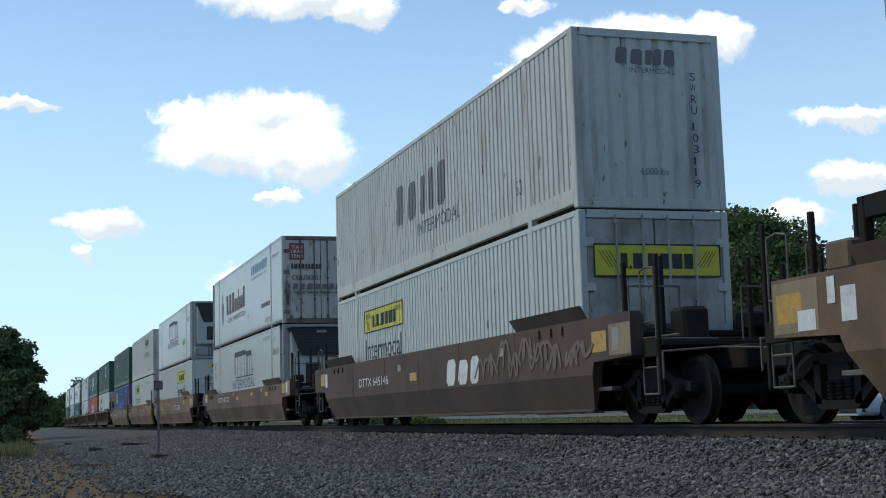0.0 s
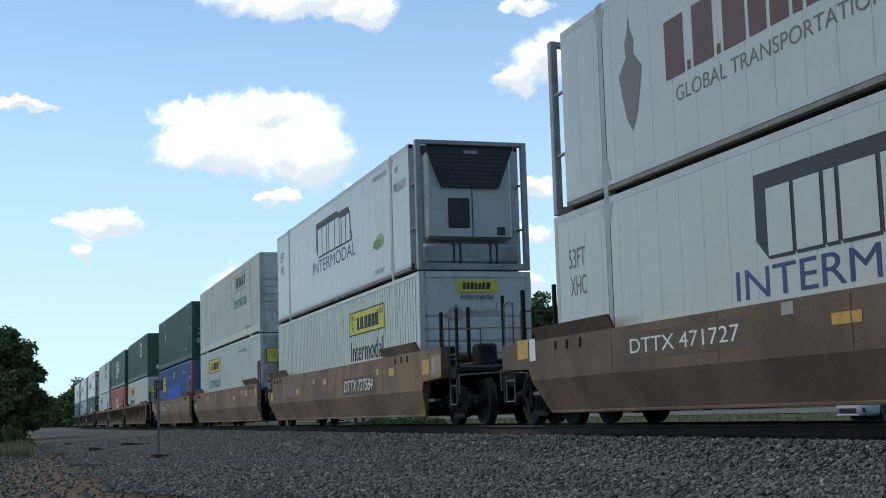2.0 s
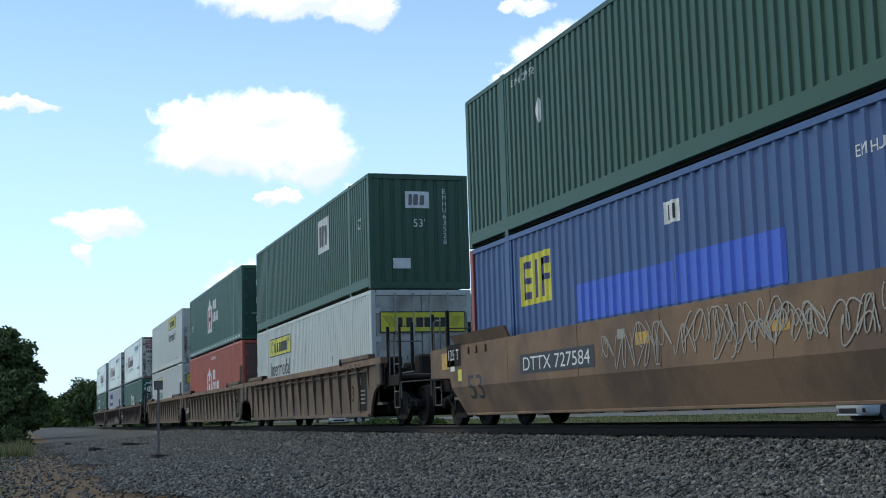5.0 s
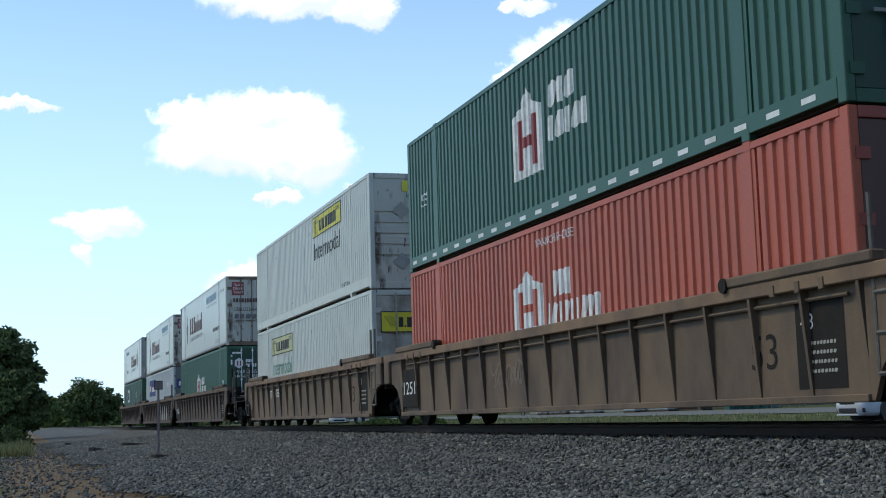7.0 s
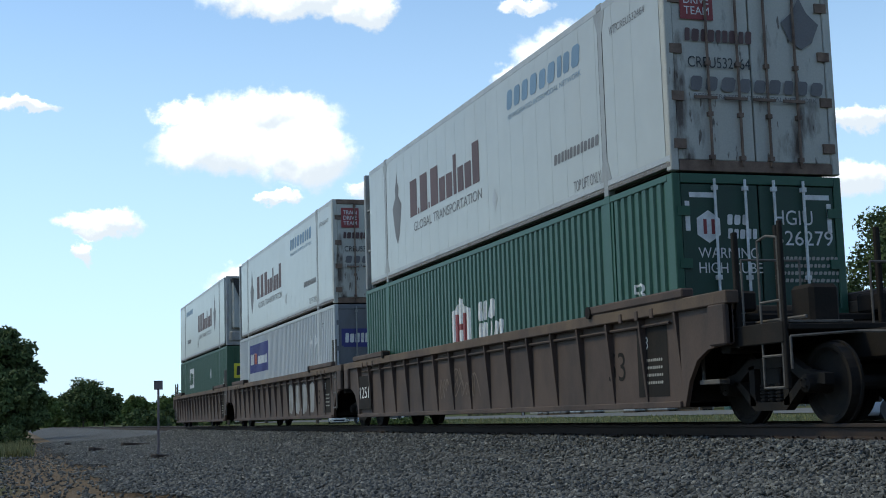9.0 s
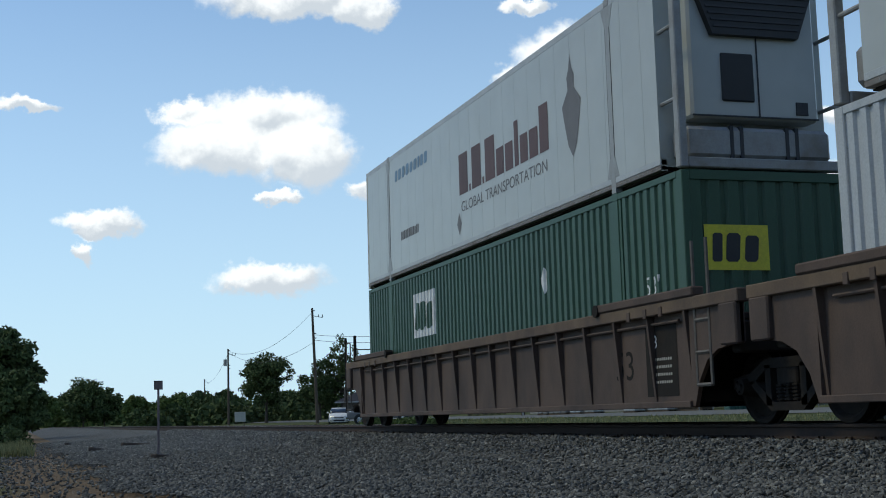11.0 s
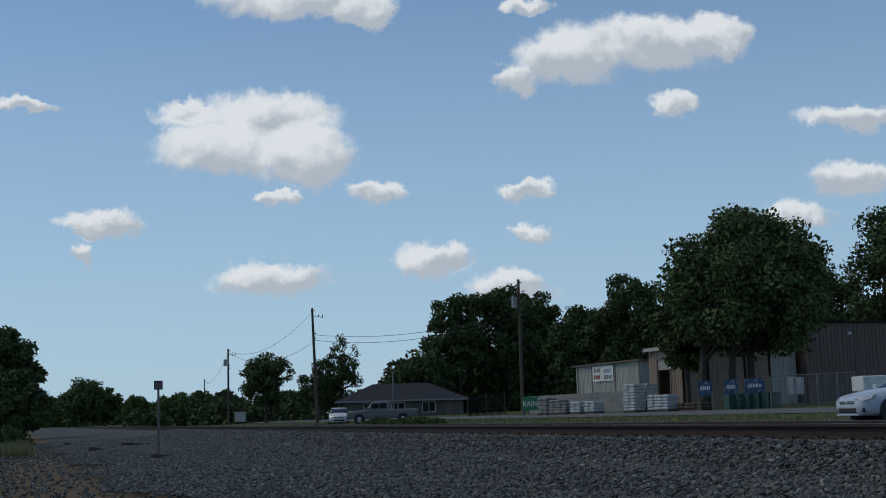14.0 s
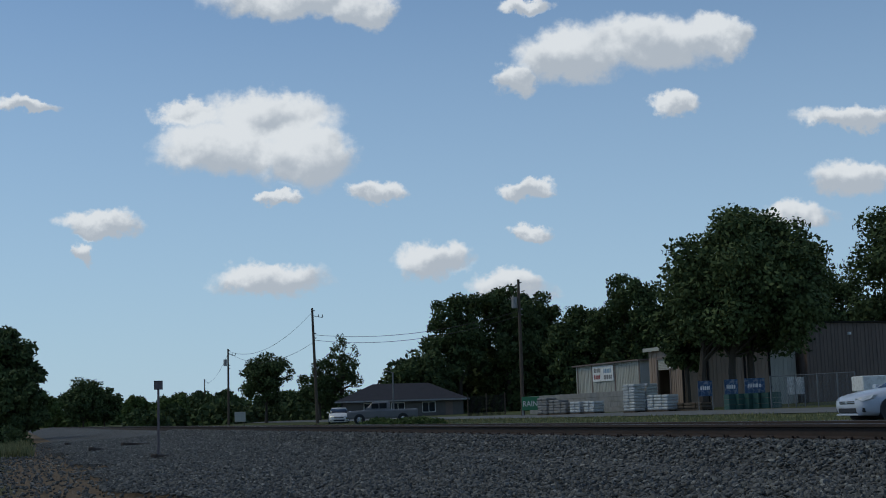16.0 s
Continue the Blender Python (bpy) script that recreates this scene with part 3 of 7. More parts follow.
def cooling_end(ob, y, s):
    """Open post frame round a cooling unit: black hood grille above, white casing with a dark window below."""
    def at(x0, x1, a1, b1, z0, z1):
        return (x0, x1, *sorted((y + s * a1, y + s * b1)), z0, z1)
    part("end_wall", boxes(at(-WIDE + 0.02, WIDE - 0.02, 0.56, 0.60, 0.05, TALL - 0.02)), reefer_white, ob)
    unit = part("cooling_unit", soft(boxes(at(-0.98, 0.98, 0.20, 0.56, 0.72, TALL - 0.2)), 0.04), reefer_white, ob, "white cooling unit casing with black hood")
    bm = bmesh.new()
    hood = ((-1.02, TALL - 0.10), (1.02, TALL - 0.10), (0.66, TALL - 1.02), (-0.66, TALL - 1.02))
    f = [bm.verts.new((x, y + s * 0.10, z)) for x, z in hood]
    b = [bm.verts.new((x * 1.03, y + s * 0.5, z + 0.0)) for x, z in hood]
    bm.faces.new(f)
    for i in range(4):
        bm.faces.new((f[i], f[(i + 1) % 4], b[(i + 1) % 4], b[i]))
    part("hood_grille", bm, black, unit, "black louvred condenser hood")
    part("vent_bar", boxes(*[at(-0.95 + 0.0375 * i, 0.95 - 0.0375 * i, 0.085, 0.10, TALL - 0.2 - 0.09 * i, TALL - 0.17 - 0.09 * i) for i in range(9)]), black_paint, unit)
    part("badge", boxes(at(-0.16, 0.16, 0.07, 0.084, TALL - 0.28, TALL - 0.2)), grey_box, unit)
    part("window", soft(boxes(at(-0.52, -0.02, 0.17, 0.21, 0.95, 1.62)), 0.02), black, unit, "dark inspection window")
    part("casing_seam", boxes(at(0.04, 0.055, 0.185, 0.2, 0.75, 1.85), at(-0.97, 0.97, 0.185, 0.2, 0.74, 0.76), at(0.62, 0.8, 0.18, 0.2, 0.8, 0.98)), black_paint, unit)
    part("fuel_tank", soft(boxes(at(-1.12, 1.12, 0.16, 0.56, 0.16, 0.6)), 0.06), grey_box, ob, "grey fuel tank with strap bands")
    part("tank_strap", boxes(*[at(x, x + 0.05, 0.15, 0.3, 0.15, 0.61) for x in (-0.45, -0.3, 0.4, 0.55)]), black_paint, ob)
    for k in (-1, 1):
        x = k * (WIDE - 0.06)
        part("frame_post", soft(boxes(at(x - 0.06, x + 0.06, 0.0, 0.14, 0.0, TALL)), 0.015), grey_box, ob)
        for z in (0.95, 1.95):
            part("frame_brace", rods(0.03, ((x, y + s * 0.07, z), (x, y + s * 0.57, z))), grey_box, ob)
    part("frame_header", soft(boxes(at(-WIDE + 0.12, WIDE - 0.12, 0.0, 0.12, TALL - 0.1, TALL)), 0.015), grey_box, ob)
    part("frame_sill", soft(boxes(at(-WIDE + 0.12, WIDE - 0.12, 0.0, 0.16, 0.0, 0.14)), 0.015), grey_box, ob)


def ribbed_box(label, mat, front, group, rail=0.17, post_mat=None, bar_mat=None, door_mat=None, frame_mat=None, ribs="narrow"):
    set_ribs(ribs)
    ob = thing("container", label, "container", group)
    frame_of(ob, mat, rail, post_mat)
    for s in (-1, 1):
        bm = bmesh.new()
        corrugated(bm, rail - 0.02, TALL - 0.07, s)
        part("corrugated_side", bm, mat, ob)
    part("roof", boxes((-WIDE + 0.02, WIDE - 0.02, 0.02, LENGTH - 0.02, TALL - 0.045, TALL - 0.012)), mat, ob)
    part("floor", boxes((-WIDE + 0.1, WIDE - 0.1, 0.02, LENGTH - 0.02, 0.03, 0.1)), dark_steel, ob)
    if front == "doors":
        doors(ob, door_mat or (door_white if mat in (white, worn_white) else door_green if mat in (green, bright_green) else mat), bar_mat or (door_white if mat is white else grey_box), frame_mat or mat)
        part("end_wall", boxes((-WIDE + 0.11, WIDE - 0.11, LENGTH - 0.08, LENGTH - 0.02, 0.02, TALL - 0.05)), mat, ob)
    else:
        nose_ribbed(ob, door_mat or (worn_white if mat is white else mat), upright=front == "upright")
        doors(ob, mat, bar_mat or grey_box, frame_mat or mat, y=LENGTH, s=-1)
    return ob


def smooth_box(label, front, group, door_mat=None):
    """A smooth-sided cooled box: panels with seams, riveted rails, doors at one end and the cooling unit at the other."""
    ob = thing("refrigerated_container", label, "container", group)
    cool, back = (0.0, LENGTH) if front == "cool" else (LENGTH, 0.0)
    s = 1 if front == "cool" else -1
    lo, hi = (0.56, LENGTH - 0.02) if front == "cool" else (0.02, LENGTH - 0.56)
    for k in (-1, 1):
        x0, x1 = sorted((k * WIDE, k * (WIDE - 0.05)))
        p0, p1 = (lo, hi - 0.125) if front == "cool" else (lo + 0.125, hi)
        edges = [p0] + [e for e in [1.0 + 0.61 * i for i in range(26)] if p0 + 0.4 < e < p1 - 0.4] + [p1]
        for p, q in zip(edges, edges[1:]):
            part("side_panel", boxes((x0, x1, p + 0.0025, q - 0.0025, 0.2, TALL - 0.1)), reefer_white, ob)
        x0, x1 = sorted((k * (WIDE + 0.003), k * (WIDE - 0.1)))
        part("bottom_rail", soft(boxes((x0, x1, lo, hi, 0.125, 0.21)), 0.006), pale_grey, ob)
        part("bottom_rail", soft(boxes((x0, x1, lo, hi, 0.055, 0.12)), 0.006), rail_grey, ob, "dull grey-brown lower rail")
        part("top_rail", soft(boxes((x0, x1, lo, hi, TALL - 0.11, TALL)), 0.006), pale_grey, ob)
        bm = bmesh.new()
        for i in range(110):
            y = lo + 0.1 + i * 0.14
            if y < hi:
                rod(bm, (k * (WIDE - 0.01), y, 0.09), (k * (WIDE + 0.01), y, 0.09), 0.010, 5)
        tagged(part("rivet_row", bm, grey_box, ob), kind="stuff")
        for y in POSTS:
            bm = boxes((x0 - 0.002, x1 + 0.002, y - 0.07, y + 0.07, -0.01, TALL + 0.01))
            slab(bm, ((y - 0.07, TALL - 0.45), (y - 0.2, TALL - 0.11), (y + 0.2, TALL - 0.11), (y + 0.07, TALL - 0.45)), k * (WIDE + 0.004), k * (WIDE - 0.02))
            slab(bm, ((y - 0.07, 0.55), (y - 0.2, 0.21), (y + 0.2, 0.21), (y + 0.07, 0.55)), k * (WIDE + 0.004), k * (WIDE - 0.02))
            part("lifting_post", bm, post_grey, ob)
            for e in (-0.078, 0.070):
                part("post_edge", boxes((x0 - 0.003, x1 + 0.003, y + e, y + e + 0.008, 0.5, TALL - 0.42)), black_paint, ob)
            part("corner_casting", soft(boxes((x0 - 0.006, x1 + 0.006, y - 0.09, y + 0.09, TALL - 0.1, TALL + 0.02)), 0.01), grey_box, ob)
    part("roof", boxes((-WIDE + 0.02, WIDE - 0.02, lo, hi, TALL - 0.05, TALL - 0.01)), reefer_white, ob)
    part("floor", boxes((-WIDE + 0.1, WIDE - 0.1, lo, hi, 0.03, 0.1)), dark_steel, ob)
    cooling_end(ob, cool, s)
    doors(ob, door_mat or rusty_white, rust_steel, rust_steel, y=back, s=-s)
    for k in (-1, 1):
        x0, x1 = sorted((k * WIDE, k * (WIDE - 0.12)))
        part("corner_post", soft(boxes((x0, x1, *sorted((back, back - s * 0.14)), 0.0, TALL)), 0.012), rusty_white, ob)
    return ob


# ---- well cars ----
def truck(car, y, wheels):
    """A two-axle truck: side frames, bolster, springs, bearing caps, and the wheelsets, which turn."""
    for k in (-1, 1):
        bm = bmesh.new()
        x0, x1 = sorted((k * 1.02, k * 0.90))
        slab(bm, ((y - 1.16, 0.56), (y - 0.75, 0.62), (y - 0.42, 0.78), (y + 0.42, 0.78), (y + 0.75, 0.62), (y + 1.16, 0.56), (y + 1.16, 0.44), (y + 0.72, 0.48), (y + 0.40, 0.66), (y - 0.40, 0.66), (y - 0.72, 0.48), (y - 1.16, 0.44)), x0, x1)
        slab(bm, ((y - 0.80, 0.50), (y - 0.34, 0.16), (y + 0.34, 0.16), (y + 0.80, 0.50), (y + 0.66, 0.52), (y + 0.28, 0.26), (y - 0.28, 0.26), (y - 0.66, 0.52)), x0, x1)
        for o in (-0.37, 0.37):
            box(bm, x0, x1, y + o - 0.06, y + o + 0.06, 0.22, 0.70)
        part("side_frame", bm, dark_steel, car, "cast steel truck side frame")
    part("bolster", soft(boxes((-1.0, 1.0, y - 0.22, y + 0.22, 0.46, 0.68)), 0.02), dark_steel, car)
    for k in (-1, 1):
        for o in (-0.17, 0.0, 0.17):
            coil = [(0.0, 0.05)] + [(0.01 + 0.042 * i + d, r) for i in range(5) for d, r in ((0.0, 0.05), (0.006, 0.068), (0.026, 0.068), (0.032, 0.05))] + [(0.22, 0.05)]
            bm = lathe(bmesh.new(), coil, 8)
            for v in bm.verts:
                v.co = (k * 0.96 + v.co.y, y + o + v.co.z, 0.26 + v.co.x)
            part("spring", bm, wheel_steel, car)
    for o in (-0.89, 0.89):
        bm = bmesh.new()
        for k in (-1, 1):
            prof = [(0.66, 0.10), (0.66, 0.22), (0.70, 0.36), (0.665, 0.40), (0.665, 0.485), (0.695, 0.485), (0.70, 0.457), (0.805, 0.452), (0.805, 0.40), (0.76, 0.36), (0.77, 0.20), (0.80, 0.12), (1.10, 0.10), (1.12, 0.05)]
            lathe(bm, [(k * x, r) for x, r in prof], 28)
        rod(bm, (-0.66, 0, 0), (0.66, 0, 0), 0.085, 10)
        for i in range(4):
            t1 = i * math.tau / 4 + 0.4
            for k in (-1, 1):
                rod(bm, (k * 1.10, 0.06 * math.cos(t1), 0.06 * math.sin(t1)), (k * 1.135, 0.06 * math.cos(t1), 0.06 * math.sin(t1)), 0.014, 6)
        w = part("wheelset", bm, wheel_steel, car, "brake-dusted steel wheels on an axle", smooth=False)
        w.location = (0, y + o, 0.455)
        wheels.append(w)


iron = material("bare_grey_iron", (0.13, 0.115, 0.10), 0.7, dirt=(0.06, 0.045, 0.035), amount=0.7, size=6)


def end_deck(car, y, s, mat, coupled):
    """What lies between the well and its neighbour: bulkhead, deck, posts, ladder, hoses, and the coupler."""
    def at(x0, x1, a1, b1, z0, z1):
        return (x0, x1, *sorted((y - s * a1, y - s * b1)), z0, z1)
    reach = 3.05 if coupled else 1.5
    part("centre_sill", soft(boxes(at(-0.32, 0.32, 0.1, reach, 0.72, 1.05)), 0.02), dark_steel, car)
    part("bulkhead", soft(boxes(at(-1.30, 1.30, 0.06, 0.14, 0.35, 1.34)), 0.02), dark_steel, car)
    part("end_platform", soft(boxes(at(-1.33, 1.33, 0.10, 1.05, 1.26, 1.36)), 0.02), dark_steel, car)
    part("deck", soft(boxes(at(-1.28, 1.28, 0.14, 1.3 if not coupled else 2.55, 1.06, 1.13)), 0.01), dark_steel, car)
    part("cross_beam", soft(boxes(at(-1.34, 1.34, 1.1, 1.32, 0.86, 1.24)), 0.02), dark_steel, car)
    for k in (-1, 1):
        x = k * 1.30
        if coupled:
            part("guide_post", soft(boxes(at(x - 0.034, x + 0.034, 1.46, 1.53, 0.9, 2.3)), 0.012), dark_steel, car, "tall dark steel guide post")
            part("guide_post", soft(boxes(at(x * 0.55 - 0.034, x * 0.55 + 0.034, 1.46, 1.53, 1.1, 2.4)), 0.012), dark_steel, car, "tall dark steel guide post")
            part("rigging_box", soft(boxes(at(x * 0.8 - 0.16, x * 0.8 + 0.16, 0.75, 1.25, 1.37, 1.62)), 0.03), dark_steel, car)
            part("sill_step", soft(boxes(at(x - 0.05, x + 0.10, 0.55, 1.05, 0.5, 0.56), at(x + (-0.02), x + 0.02, 0.56, 0.6, 0.5, 1.2)), 0.008), iron, car)
            part("grab_iron", rods(0.016, ((x, y - s * 2.0, 1.15), (x, y - s * 2.0, 2.12), (x, y - s * 2.2, 2.16), (x, y - s * 2.42, 2.12), (x, y - s * 2.42, 0.42), (x, y - s * 2.0, 0.42), (x, y - s * 2.0, 1.15)),
                                    ((x, y - s * 2.0, 0.78), (x, y - s * 2.42, 0.78)), ((x, y - s * 2.0, 1.4), (x, y - s * 2.42, 1.4)), n=6), iron, car, "grey steel ladder and grab irons")
            part("step_post", soft(boxes(at(x - 0.026, x + 0.026, 2.46, 2.52, 0.4, 2.3)), 0.01), dark_steel, car)
            part("side_bracket", soft(boxes(at(x - 0.04, x + 0.04, 1.3, 2.5, 0.92, 1.16)), 0.01), dark_steel, car)
        elif s == 1:
            part("ladder", rods(0.026, ((x * 1.12, y - 0.46, 0.5), (x * 1.12, y - 0.46, 2.3)), ((x * 1.12, y - 0.82, 0.5), (x * 1.12, y - 0.82, 2.3)),
                                 *[((x * 1.12, y - 0.46, z), (x * 1.12, y - 0.82, z)) for z in (0.5, 0.9, 1.3)], n=6), iron, car, "narrow dark steel ladder")
        else:
            part("jacking_lug", soft(boxes(at(x - 0.05, x + 0.12, 1.0, 1.12, 1.1, 1.5)), 0.02), mat, car)
    if coupled:
        bm = boxes(at(-0.12, 0.12, 3.0, 3.55, 0.76, 0.98))
        box(bm, *at(-0.2, 0.2, 3.5, 3.84, 0.70, 1.02))
        part("coupler", soft(bm, 0.03), dark_steel, car, "cast knuckle coupler")
        part("uncoupling_lever", rods(0.018, ((-1.32, y - s * 2.62, 0.62), (-1.32, y - s * 2.62, 0.98), (-0.55, y - s * 2.8, 1.02), (-0.15, y - s * 3.3, 0.98)), n=6), iron, car, "thin grey uncoupling lever")
        part("brake_rod", rods(0.022, ((-0.95, y - s * 0.3, 1.22), (-0.95, y - s * 2.4, 1.22)), n=6), iron, car)
        part("hand_rail", rods(0.016, ((-1.3, y - s * 1.62, 1.14), (-1.3, y - s * 1.62, 1.95), (-0.5, y - s * 1.62, 1.95), (-0.5, y - s * 1.62, 1.14)), n=6), iron, car, "thin end handrail")
        part("hand_rail", rods(0.016, ((1.3, y - s * 1.62, 1.14), (1.3, y - s * 1.62, 1.95), (0.5, y - s * 1.62, 1.95), (0.5, y - s * 1.62, 1.14)), n=6), iron, car, "thin end handrail")
        part("valve_body", soft(boxes(at(-0.75, -0.35, 1.75, 2.2, 1.14, 1.62)), 0.05), dark_steel, car)
        part("pipe_bracket", soft(boxes(at(-1.28, -0.9, 0.3, 0.55, 1.37, 1.52)), 0.02), rust_steel, car)
        for k in (-1, 1):
            part("crossover_step", soft(boxes(at(*sorted((k * 0.4, k * 1.25)), 2.2, 2.5, 1.14, 1.17)), 0.006), iron, car)
        part("brake_wheel", lathe(bmesh.new(), ((-0.02, 0.25), (0.02, 0.25), (0.02, 0.22), (-0.02, 0.22)), 16, (0.6, y - s * 2.3, 1.75)), dark_steel, car)
        part("brake_cylinder", lathe(bmesh.new(), ((-0.3, 0.05), (-0.3, 0.16), (0.3, 0.16), (0.3, 0.05)), 12, (-0.4, y - s * 0.8, 1.32)), dark_steel, car)
    part("air_hose", rods(0.025, ((0.5, y - s * (reach - 0.4), 0.95), (0.55, y - s * (reach + 0.1), 0.7), (0.5, y - s * (reach + 0.5), 0.62)), n=6), black, car)


def well_car(style, mat, front, rear, wheels, label, sill=1.59):
    """A well from y = 0 to LENGTH. front and rear: 'coupler', 'truck' (articulated, carries the shared truck) or 'pin' (articulated, rests on the neighbour's truck)."""
    car = thing("well_car", label, "railcar")
    L = LENGTH
    for k in (-1, 1):
        def out(v):
            return k * v
        if style == "smooth":
            bm = bmesh.new()
            # side sheet: upright above, folded inwards below, cut back over the trucks
            fold = 0.74
            lead = {"pin": 0.42, "coupler": 2.05, "truck": 1.0}[front]
            tail = 2.05 if rear == "coupler" else 1.0
            nip, tip = min(lead * 0.82, 0.72), min(tail * 0.82, 0.72)
            ring = ((-lead, sill), (L + tail, sill), (L + tail, 0.96), (L + tip + 0.1, 0.92), (L + tip, fold), (-nip, fold), (-nip - 0.07, 0.92), (-lead, 0.96))
            low = ((-nip, fold), (L + tip, fold), (L + 0.36, 0.22), (-0.36, 0.22))
            up = [bm.verts.new((out(1.50), y, z)) for y, z in ring]
            bm.faces.new(up)
            down = [up[5], up[4]] + [bm.verts.new((out(1.32), y, z)) for y, z in low[2:]]
            bm.faces.new(down)
            inner = [bm.verts.new((out(1.34), y, z)) for y, z in ring]
            bm.faces.new(inner[::-1])
            inlow = [inner[5], inner[4]] + [bm.verts.new((out(1.28), y, z)) for y, z in low[2:]]
            bm.faces.new(inlow[::-1])
            for i, j in ((0, 1), (1, 2), (2, 3), (3, 4), (5, 6), (6, 7), (7, 0)):
                bm.faces.new((up[i], up[j], inner[j], inner[i]))
            for i, j in ((1, 2), (2, 3), (3, 0)):
                bm.faces.new((down[i], down[j], inlow[j], inlow[i]))
            part("side_sheet", bm, mat, car)
            part("lower_flange", soft(boxes((*sorted((out(1.335), out(1.22))), -0.3, L + 0.3, 0.20, 0.245)), 0.008), mat, car)
            for y in (2.4, 5.4, 8.1, 10.8, 13.8):
                part("weld_seam", boxes((*sorted((out(1.501), out(1.506))), y, y + 0.02, fold + 0.02, sill - 0.02)), mat, car)
        else:
            part("web_plate", boxes((*sorted((out(1.40), out(1.36))), -0.30, L + 0.30, 0.24, 1.5)), mat, car)
            part("top_chord", soft(boxes((*sorted((out(1.52), out(1.34))), -1.6, L + 1.6, 1.44, 1.60)), 0.012), tan_steel if mat is rib_steel else rib_steel, car, "top chord in a lighter brown")
            part("bottom_chord", soft(boxes((*sorted((out(1.50), out(1.36))), -0.30, L + 0.30, 0.225, 0.31)), 0.01), mat, car)
            part("pipe_run", rods(0.022, ((out(1.44), 0.0, 1.33), (out(1.44), L, 1.33)), n=6), mat, car)
            n_ribs = 17
            for i in range(n_ribs):
                y = -0.25 + i * (L + 0.5) / (n_ribs - 1)
                bm = slab(bmesh.new(), ((y - 0.025, 0.29), (y + 0.025, 0.29), (y + 0.025, 1.45), (y - 0.025, 1.45)), out(1.51), out(1.398))
                for v in bm.verts:
                    if abs(v.co.x) > 1.5 and v.co.z < 1:
                        v.co.x = out(1.415)
                part("side_rib", bm, mat, car)
            for e, s in ((0.0, 1), (L, -1)):
                prof = [(e - s * 0.30, 1.45), (e - s * 1.55, 1.45), (e - s * 1.55, 0.98), (e - s * 1.0, 0.92), (e - s * 0.72, 0.80), (e - s * 0.50, 0.55), (e - s * 0.36, 0.24), (e - s * 0.30, 0.24)]
                part("end_gusset", slab(bmesh.new(), prof, out(1.46), out(1.40)), mat, car)
                part("jacking_pad", soft(boxes((*sorted((out(1.53), out(1.40))), *sorted((e - s * 1.15, e - s * 1.55)), 0.95, 1.45)), 0.02), mat, car)
        for e, s in ((0.0, 1), (L, -1)):
            z = sill
            if style == "smooth":
                bm = bmesh.new()
                y0, y1 = e - s * 0.48, e + s * 2.40
                pts = ((1.47, z, y0), (1.47, z, y1), (1.58, z + 0.20, y1 + s * 0.05), (1.58, z + 0.20, y0))
                a1 = [bm.verts.new((out(x), y, zz)) for x, zz, y in pts]
                b1 = [bm.verts.new((out(x - 0.04), y, zz)) for x, zz, y in pts]
                bm.faces.new(a1)
                bm.faces.new(b1[::-1])
                for i in range(4):
                    j = (i + 1) % 4
                    bm.faces.new((a1[j], a1[i], b1[i], b1[j]))
                part("guide_flare", bm, mat, car, "flared container guide plate")
            else:
                guide = part("guide_beam", soft(boxes((*sorted((out(1.54), out(1.36))), *sorted((e - s * 0.55, e + s * 2.35)), 1.602, 1.725)), 0.02), mat, car, "box-section container guide")
                part("guide_knob", rods(0.09, ((out(1.56), e + s * 2.32, 1.64), (out(1.40), e + s * 2.32, 1.64)), n=12), dark_steel, guide)
            for o in (0.3, 0.75, 1.25):
                part("latch_lug", soft(boxes((*sorted((out(1.50), out(1.535))), *sorted((e + s * o, e + s * (o + 0.09))), sill - 0.18, sill - 0.05)), 0.006), mat, car)
    part("well_floor", boxes((-1.26, 1.26, -0.25, L + 0.25, 0.30, 0.43)), dark_steel, car)
    for e, s, kind in ((0.0, 1, front), (L, -1, rear)):
        end_deck(car, e, s, mat, kind == "coupler")
        if kind == "coupler":
            truck(car, e - s * 1.62, wheels)
        elif kind == "truck":
            truck(car, e - s * 1.68, wheels)
    return car


def on_car(bm, u, up, car, mat, name, label="", out=1.505):
    if isinstance(bm, list):
        for one in bm:
            on_car(one, u, up, car, mat, name, label, out)
        return None
    for v in bm.verts:
        v.co = (-out, LENGTH - u - v.co.x, up + v.co.y)
    if out > 1.49:  # the smooth side folds inwards below z = 0.74
        bmesh.ops.bisect_plane(bm, geom=bm.verts[:] + bm.edges[:] + bm.faces[:], plane_co=(0, 0, 0.74), plane_no=(0, 0, 1), dist=1e-5)
        for v in bm.verts:
            v.co.x += max(0.0, 0.74 - v.co.z) * 0.346
    return part(name, bm, mat, car, label)


wheelsets = []
FRONTS = (-5.4, 18.5, 42.5, 66.3, 86.0, 105.5, 129.2, 148.8, 168.4, 192.1, 211.8, 231.4)
KINDS = [("smooth", tan_steel, "coupler", "coupler"), ("smooth", brown_steel, "coupler", "coupler"), ("smooth", dun_steel, "coupler", "coupler"),
         ("smooth", tan_steel, "coupler", "truck"), ("smooth", tan_steel, "pin", "truck"), ("smooth", tan_steel, "pin", "coupler"),
         ("ribbed", rib_steel, "coupler", "truck"), ("ribbed", rib_steel, "pin", "truck"), ("ribbed", rib_steel, "pin", "coupler"),
         ("ribbed", rib_dark, "coupler", "truck"), ("ribbed", rib_dark, "pin", "truck"), ("ribbed", rib_dark, "pin", "coupler")]
CAR_LABELS = {"smooth": "smooth-sided faded yellow-brown well car carrying two stacked containers", "ribbed": "weathered brown well car with upright side ribs, on the track"}
